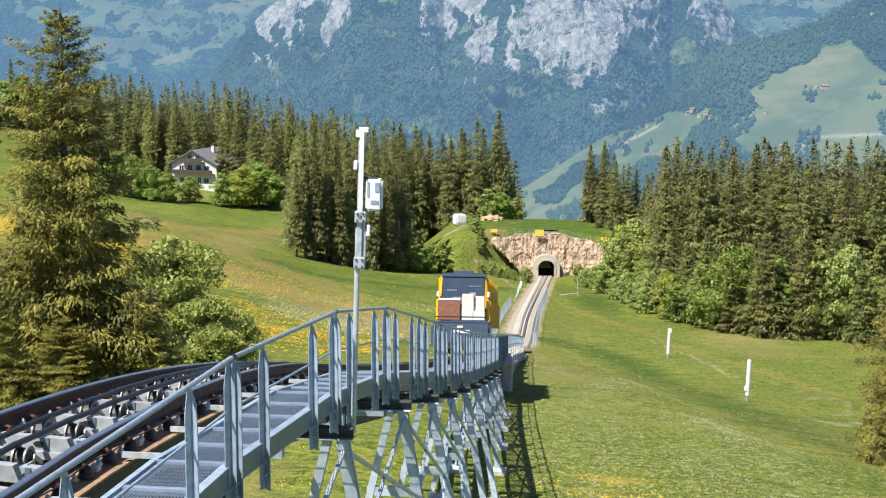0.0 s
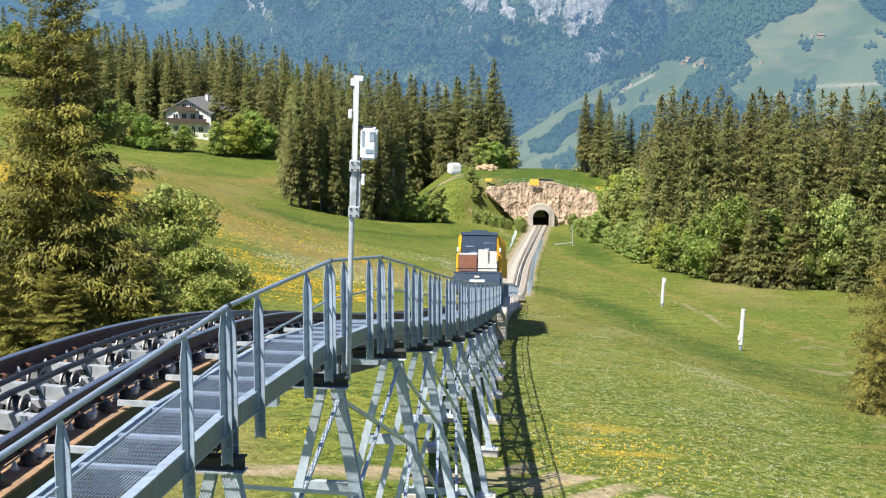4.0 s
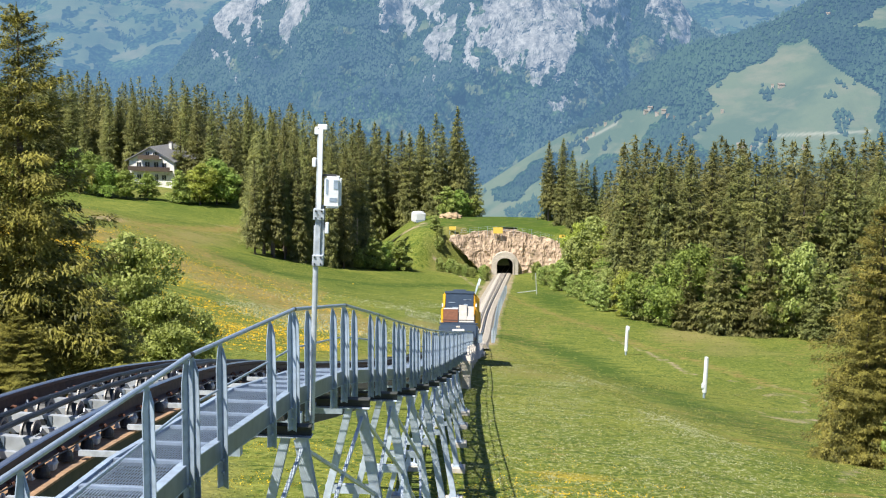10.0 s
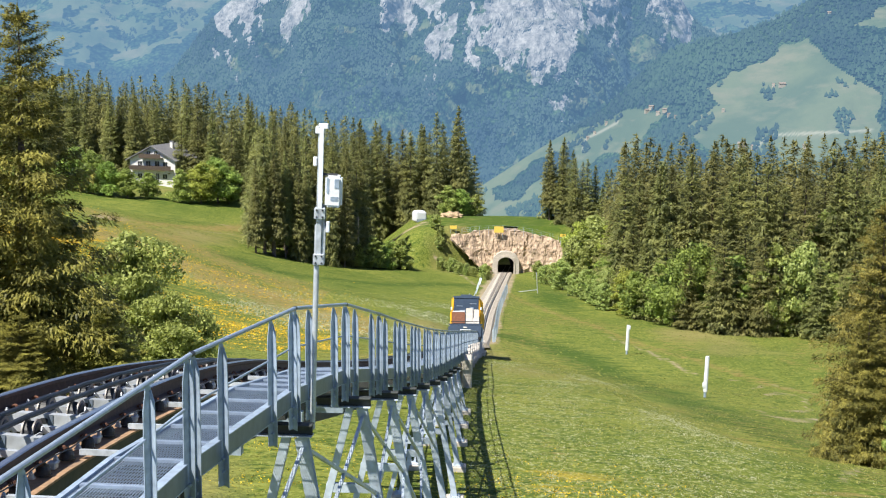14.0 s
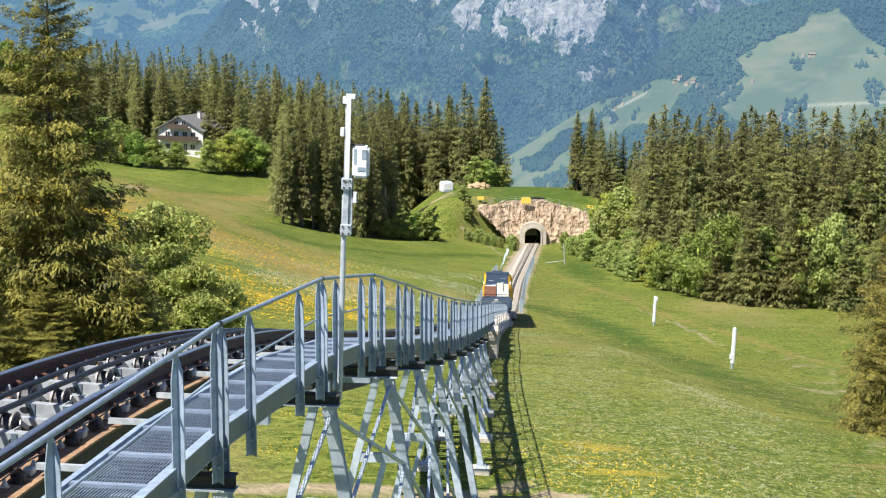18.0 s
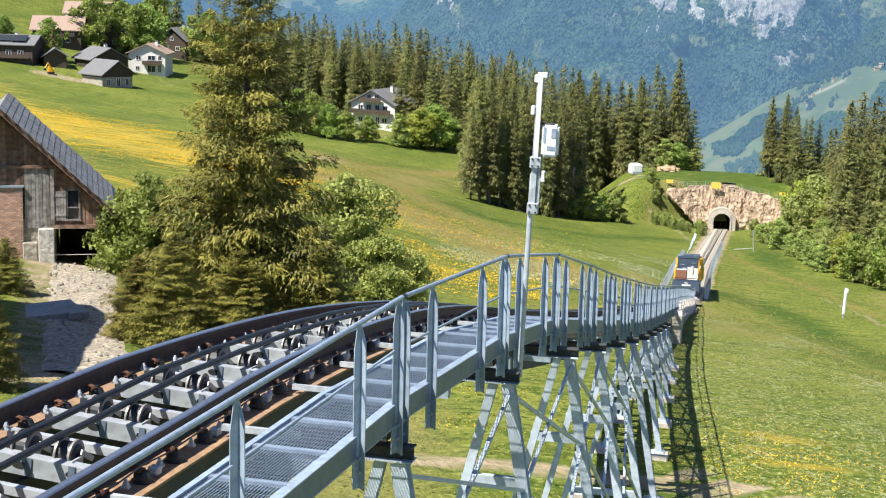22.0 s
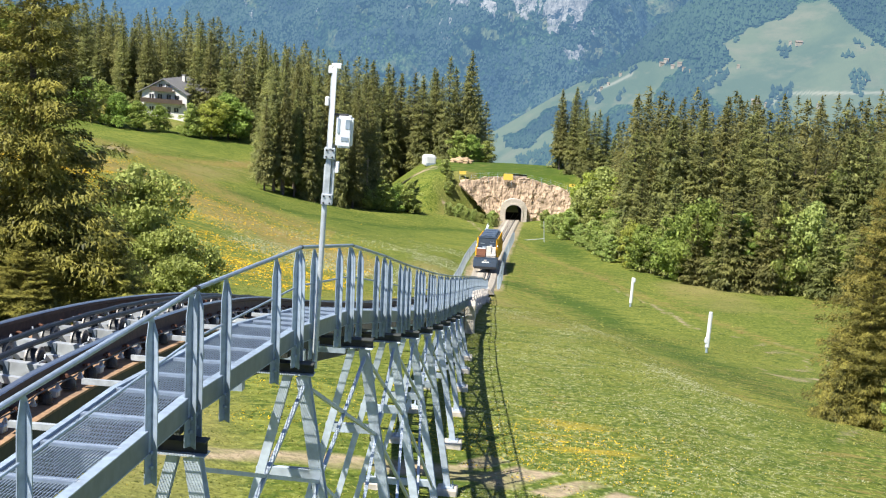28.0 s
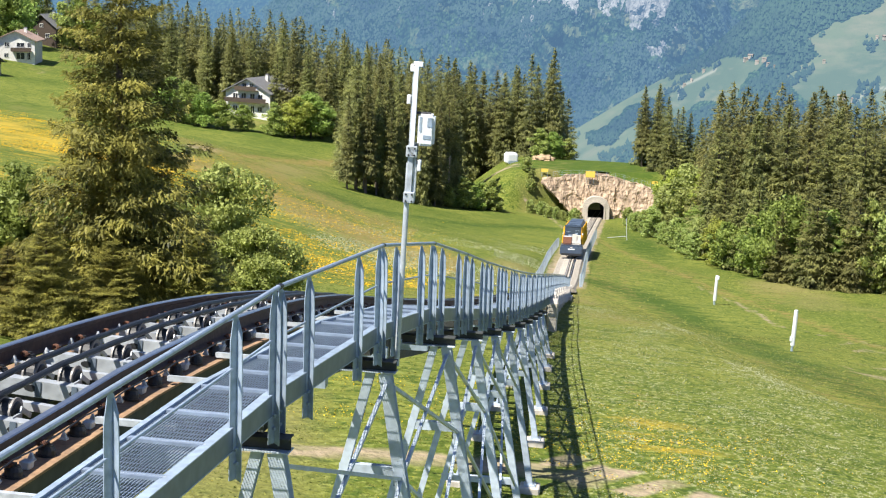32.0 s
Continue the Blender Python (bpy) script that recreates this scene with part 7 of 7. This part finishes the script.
# upper gable of single boards; the middle ones weathered grey
GREY_BOARD = material("silver_grey_boards", (0.24, 0.225, 0.21), 0.9, 0, grain=1.0, grain_scale=3, dark=0.45, light=1.5, stains=0.4, stain_color=(0.12, 0.1, 0.085), stain_scale=1.6, bump=0.4, bump_scale=12, per_object=0.25)
pitch = (TOP - EAVE) / HALF
for k in range(60):
    x0 = RIDGE - HALF + 0.1 + k * 0.185
    if x0 > RIDGE + HALF - 0.2:
        break
    top = TOP - 0.2 - pitch * max(abs(x0 - RIDGE), abs(x0 + 0.175 - RIDGE))
    low = 2.15 if x0 > 1.65 else (2.0 if x0 > 0.2 else (4.25 if x0 > -1.5 else 2.55))
    if 2.5 < x0 + 0.09 < 3.15:                      # the window in the boards
        segs = ((2.15, 2.38), (4.1, top))
    elif 0.2 < x0 < 1.6:
        segs = ((low, 5.2), (5.2, top))
    else:
        segs = ((low, top),)
    for lo, hi in segs:
        if hi - lo < 0.1:
            continue
        bm = bmesh.new()
        box(bm, x0 + 0.0875, 0.02 + 0.012 * (k % 2), (lo + hi) / 2, 0.172, 0.035, hi - lo - 0.004)
        part("board", bm, barn, GREY_BOARD if 0.2 < x0 < 1.6 and hi < 5.3 else BOARD)
bm = bmesh.new()
box(bm, -0.6, -0.02, 5.3, 4.8, 0.12, 0.16)
part("gable_beam", bm, barn, BOARD)
for x, z0, z1 in ((1.74, 2.2, 5.2), (4.15, -0.2, 2.25)):
    bm = bmesh.new()
    box(bm, x, -0.02, (z0 + z1) / 2, 0.2, 0.2, z1 - z0)
    part("corner_post", bm, barn, GREY_BOARD)
bm = bmesh.new()
box(bm, 2.97, 0.0, 2.06, 2.6, 0.24, 0.2)
part("door_lintel", bm, barn, BOARD)
wn_ = bmesh.new()
for b in ((2.83, 0.0, 4.06, 0.72, 0.1, 0.08), (2.83, -0.02, 2.42, 0.82, 0.16, 0.09), (2.5, 0.0, 3.24, 0.07, 0.1, 1.6), (3.16, 0.0, 3.24, 0.07, 0.1, 1.6), (2.83, 0.0, 3.1, 0.6, 0.06, 0.06)):
    box(wn_, *b)
win = part("window_frame", wn_, barn, GREY_BOARD)
# black sheet set in the opening, standing in for the shade inside the loft
bm = bmesh.new()
box(bm, 2.83, 0.1, 3.24, 0.64, 0.03, 1.6)
part("dark_opening", bm, win, DARK_GLASS)
bm = bmesh.new()
for k in range(4):
    box(bm, 1.96 + 0.14 * k, -0.06, 3.2, 0.13, 0.04, 1.6)
box(bm, 2.17, -0.09, 2.7, 0.56, 0.03, 0.1)
box(bm, 2.17, -0.09, 3.75, 0.56, 0.03, 0.1)
part("shutter", bm, win, GREY_BOARD, "open grey plank shutter")
# stone and brick base, dark cart entrance
bm = bmesh.new()
box(bm, -1.5, 0.33, 0.95, 5.6, 0.5, 3.1)
part("stone_wall", bm, barn, STONE, "pale rubble stone wall")
WORN_WHITE = material("flaking_whitewash", (0.52, 0.5, 0.45), 0.95, 0, grain=0.8, grain_scale=4, stains=0.8, stain_color=(0.24, 0.21, 0.17), stain_scale=2.2, bump=0.6, bump_scale=6)
bm = bmesh.new()
box(bm, 1.4, 0.0, 0.75, 0.85, 0.5, 2.5)
bevel(bm, 0.05)
part("pillar", bm, barn, WORN_WHITE, "whitewashed stone pillar")
bm = bmesh.new()
box(bm, 0.55, 0.05, 0.45, 0.8, 0.4, 1.6)
bevel(bm, 0.06)
part("rubble_base", bm, barn, STONE, "pale rubble stone base")
for wall_box in ((1.75, 4.5, 1.0, 0.3, 8.4, 3.6), (4.35, 4.6, 1.0, 0.3, 8.6, 3.6), (3.05, 8.7, 1.0, 2.2, 0.3, 3.6)):
    bm = bmesh.new()
    box(bm, *wall_box)
    part("inner_wall", bm, barn, BOARD)
bm = bmesh.new()
box(bm, 3.05, 4.5, 2.4, 2.3, 8.4, 0.16)
part("floor_beams", bm, barn, BOARD)
bm = prism(2 * HALF - 0.3, DEEP - 0.4, EAVE - 0.1, TOP - 0.3, z0=2.56, y0=0.25)
part("hay_loft", bm, barn, BOARD, m=Matrix.Translation((RIDGE, 0, 0)))
bm = bmesh.new()
box(bm, 2.97, 0.05, 0.52, 2.3, 0.03, 0.03)
part("rope_barrier", bm, barn, WHITEWASH)
# brick panel laid in courses
bm = bmesh.new()
box(bm, -0.6, -0.0, 2.05, 1.62, 0.16, 4.3)
panel = part("brick_panel", bm, barn, MORTAR, "panel of pale red bricks")
bm = bmesh.new()
box(bm, -0.6, -0.04, 4.26, 1.75, 0.3, 0.1)
part("zinc_ledge", bm, panel, STEEL, "pale zinc ledge")
bm = bmesh.new()
box(bm, 0, 0, 0, 0.235, 0.05, 0.068)
bevel(bm, 0.006)
brick_mesh = bpy.data.meshes.new("brick")
bm.to_mesh(brick_mesh)
bm.free()
brick_mesh.materials.append(BRICK)
for r in range(50):
    for c in range(7):
        x = -1.28 + 0.25 * c + (0.125 if r % 2 else 0)
        if x > 0.1:
            continue
        ob = new("brick", brick_mesh)
        ob.parent = panel
        ob.matrix_basis = Matrix.Translation((x, -0.085, 0.12 + 0.081 * r))
# roof: two pitches, the visible one with rows of slates
for s in (-1, 1):
    bm = roof_slab(2 * HALF - 0.6, DEEP, EAVE + 0.35, TOP, 0.7, s, 0.14, eave=0.75)
    pt = part("roof_pitch", bm, barn, SLATE, "steep grey slate roof", Matrix.Translation((RIDGE, 0, 0)))
    if s < 0:
        continue
    half = HALF - 0.3
    sl = (TOP - EAVE - 0.35) / half
    ang = math.atan(sl)
    bm = bmesh.new()
    box(bm, 0, 0, 0, 0.44, 0.56, 0.024)
    slate_mesh = bpy.data.meshes.new("slate")
    bm.to_mesh(slate_mesh)
    bm.free()
    slate_mesh.materials.append(SLATE)
    run = (half + 0.75) / math.cos(ang)
    for i in range(int(run / 0.4)):
        q = (i + 0.55) * 0.4 * math.cos(ang)
        for j in range(18):
            y = -0.65 + 0.58 * j + (0.29 if i % 2 else 0)
            ob = new("slate", slate_mesh)
            ob.parent = pt
            ob.matrix_basis = Matrix.Translation((q, y, TOP + 0.2 - sl * q + 0.012 * (j % 2))) @ Matrix.Rotation(ang - 0.05, 4, "Y")
for s in (-1, 1):
    bm = bmesh.new()
    bar(bm, (0, -0.72, TOP + 0.02), (s * (HALF + 0.42), -0.72, TOP - 0.1 - (TOP - EAVE - 0.35) / (HALF - 0.3) * (HALF + 0.3)), 0.05, 0.24)
    part("verge_board", bm, barn, BOARD, m=Matrix.Translation((RIDGE, 0, 0)))

# the gravel ramp up to the barn's entrance: a bank of stones
CONCRETE_SLAB = material("worn_concrete", (0.3, 0.3, 0.29), 0.9, 0, grain=0.6, grain_scale=6, stains=0.5, stain_color=(0.16, 0.16, 0.13), stain_scale=1.5, bump=0.3, bump_scale=12)
RAMP = material("ramp_gravel", (0.36, 0.31, 0.235), 0.95, 0, grain=1.0, grain_scale=6, dark=0.35, light=1.5, stains=0.7, stain_color=(0.13, 0.13, 0.07), stain_scale=1.2, bump=1.0, bump_scale=9)
us, vs = np.meshgrid(np.linspace(-1, 1, 30), np.linspace(0, 1, 60))
ry = 79.2 - 29 * vs
rx = -30.6 + 11.2 * vs + us * (2.3 - 0.2 * vs + 0.5 * (fbm(vs * 9, us * 0 + 3, 2, 19) - 0.5))
rz = ground_z(rx, ry) + 0.1 - 0.3 * np.abs(us) ** 4 + 0.14 * (fbm(rx * 1.6, ry * 1.6, 3, 91) - 0.5)
ob = new("barn_ramp", grid_mesh("barn_ramp", rx, ry, rz, RAMP))
tagged(ob, "gravel ramp leading up to the barn entrance", "ramp", kind="structure")
# a worn concrete slab beside the ramp, and a tall unseen house added to shade it
slab = thing("concrete_slab", pose(-26.1, 63.1, gz(-26.1, 63.1) - 0.02, -3, -3, 32), "worn grey concrete slab beside the gravel ramp", "slab")
bm = bmesh.new()
box(bm, 0, 0, 0.05, 2.7, 3.4, 0.3)
bevel(bm, 0.03)
part("slab_top", bm, slab, CONCRETE_SLAB)
bm = bmesh.new()
box(bm, 1.0, -2.1, 0.1, 0.8, 0.35, 0.3)
bevel(bm, 0.03)
part("kerb_block", bm, slab, CONCRETE_SLAB, "loose concrete kerb block")
house(-29.8, 43.0, 18.6, 10.0, 13.9, 9.2, 16.2, TIMBER, GREY_ROOF, "tall unseen house added to shade the gravel ramp", chimney=False)
# loose stones on and beside the ramp
g = random.Random(31)
bm = bmesh.new()
bmesh.ops.create_icosphere(bm, subdivisions=1, radius=1.0)
for v in bm.verts:
    v.co *= 0.75 + 0.5 * abs(noise.noise(v.co * 1.7))
stone_mesh = bpy.data.meshes.new("stone")
bm.to_mesh(stone_mesh)
bm.free()
stone_mesh.materials.append(STONE)
for k in range(150):
    f = g.random()
    x, y = -30.6 + 11.6 * f + g.uniform(-2.0, 2.0) * (1 - 0.4 * f), 79 - 29 * f
    q = g.uniform(0.04, 0.13)
    ob = new("stone", stone_mesh)
    ob.matrix_basis = pose(x, y, gz(x, y) + 0.1, g.uniform(0, 360), g.uniform(0, 360), 0) @ Matrix.Diagonal((q * 1.4, q, q * 0.8, 1))
    tagged(ob, "pale loose stone lying on the gravel ramp", "stone", "stones on the ramp")

# ---- grass and flowers ----
def scatter(name, label, count, seed, area, density, size, mat, upright=1.0, slim=0.3):
    """Many small blades or blossoms over part of the ground, one mesh."""
    g = np.random.default_rng(seed)
    x0, x1, y0, y1 = area
    n = count * 4
    x = g.uniform(x0, x1, n)
    y = y0 + (y1 - y0) * g.uniform(0, 1, n) ** 1.3
    keep = g.uniform(0, 1, n) < density(x, y)
    x, y = x[keep][:count], y[keep][:count]
    bed = line(y, track_off(y))
    ok = (np.abs(x - bed[:, 0]) > 2.2) | (y < 150)
    # nothing grows on the trodden dirt
    ok &= ~((np.abs(y - 42.6 + 0.55 * np.clip(x, 0, 40)) < 1.2) & (x < 1.5))
    for shift in (0.0, 1.7):
        ok &= ~((np.abs(y - 44.3 + shift + 0.75 * np.clip(x - 1, 0, 40)) < 0.55) & (x > 0.5) & (x < 14))
    x, y = x[ok], y[ok]
    z = ground_z(x, y)
    n = len(x)
    s = size * g.uniform(0.55, 1.5, n)
    a = g.uniform(0, 6.28, n)
    lean = g.normal(0, 0.6, (n, 2))
    base = np.stack([x, y, z - 0.02], -1)
    w = np.stack([np.cos(a), np.sin(a), 0 * a], -1) * (s * slim)[:, None]
    tip = base + np.stack([lean[:, 0] * s, lean[:, 1] * s, s * upright], -1)
    ob = new(name, tri_mesh(name, np.stack([base - w, base + w, tip], 1), mat))
    return tagged(ob, label, "grass" if "grass" in name else "flowers", kind="stuff")


BLADE = leafy("fresh_grass_blades", (0.055, 0.085, 0.012), (0.3, 0.31, 0.075), 0.0, 0.35, 0.7)
SEED = leafy("pale_seed_heads", (0.3, 0.32, 0.16), (0.52, 0.52, 0.36), 0.0, 0.3, 0.8)
GOLD = leafy("yellow_dandelions", (0.65, 0.4, 0.01), (0.85, 0.6, 0.03), 0.0, 0.2, 0.7)
patch = lambda x, y, s, k: np.clip((fbm(x / s, y / s, 3, k) - 0.42) * 5, 0, 1)
scatter("grass_tufts", "tufts of fresh green meadow grass", 240000, 1, (-30, 28, 36, 135), lambda x, y: 0.35 + 0.65 * patch(x, y, 4, 3), 0.13, BLADE, 0.3, 0.3)
scatter("grass_tufts_far", "coarser tufts of meadow grass", 110000, 2, (-80, 45, 120, 285), lambda x, y: 0.3 + 0.7 * patch(x, y, 7, 4), 0.22, BLADE, 0.2, 0.4)
scatter("pale_flowers", "white seed heads standing in the meadow", 115000, 3, (0.5, 20, 40, 125), lambda x, y: (0.15 + patch(x - 0.12 * y, y * 0.35, 5, 8)) * (1 - 0.92 * step(9, 14, x - 0.02 * y)), 0.05, SEED, 0.5, 0.5)
scatter("pale_flowers_upper", "white blossoms in the upper meadow", 52000, 4, (-45, 2, 95, 215), lambda x, y: patch(x, y, 9, 9) * np.exp(-((y - 150 - 1.2 * (x + 20)) / 22) ** 2), 0.13, SEED, 0.6, 0.5)
scatter("dandelions", "yellow dandelions blooming in patches", 22000, 5, (-14, 14, 38, 62), lambda x, y: np.exp(-(((x - 3.5) / 3.2) ** 2 + ((y - 46) / 4) ** 2)) + 0.8 * np.exp(-(((x + 7) / 6) ** 2 + ((y - 51) / 6) ** 2)) * patch(x, y, 3, 6), 0.055, GOLD, 0.6, 0.5)
scatter("dandelions_upper", "yellow dandelions in bands on the upper meadow", 70000, 6, (-140, -8, 100, 290), lambda x, y: np.exp(-((y - 188 - 1.12 * (-50 - x)) / 30) ** 2) * patch(x, y, 8, 2) + np.exp(-(((x + 18.5) / 6) ** 2 + ((y - 125) / 9) ** 2)) + 0.85 * patch(x, y, 6, 12) * np.exp(-((y - 155 + 1.6 * (x + 25)) / 30) ** 2), 0.14, GOLD, 0.4, 0.6)


def motions():
    """The car runs down towards the tunnel at an even pace, its wheels turning."""
    walk(car, [(t, car_pose(t)) for t in (0, 4, 8, 12, 16, 20, 24, 28, 32)])
    step_t = 0.1
    for w, x, y in WHEEL_M[:2]:
        walk(w, [(k * step_t, Matrix.Translation((x, y, 0.3)) @ Matrix.Rotation(-3.72 * k * step_t / 0.3, 4, "X")) for k in range(321)])


motions()
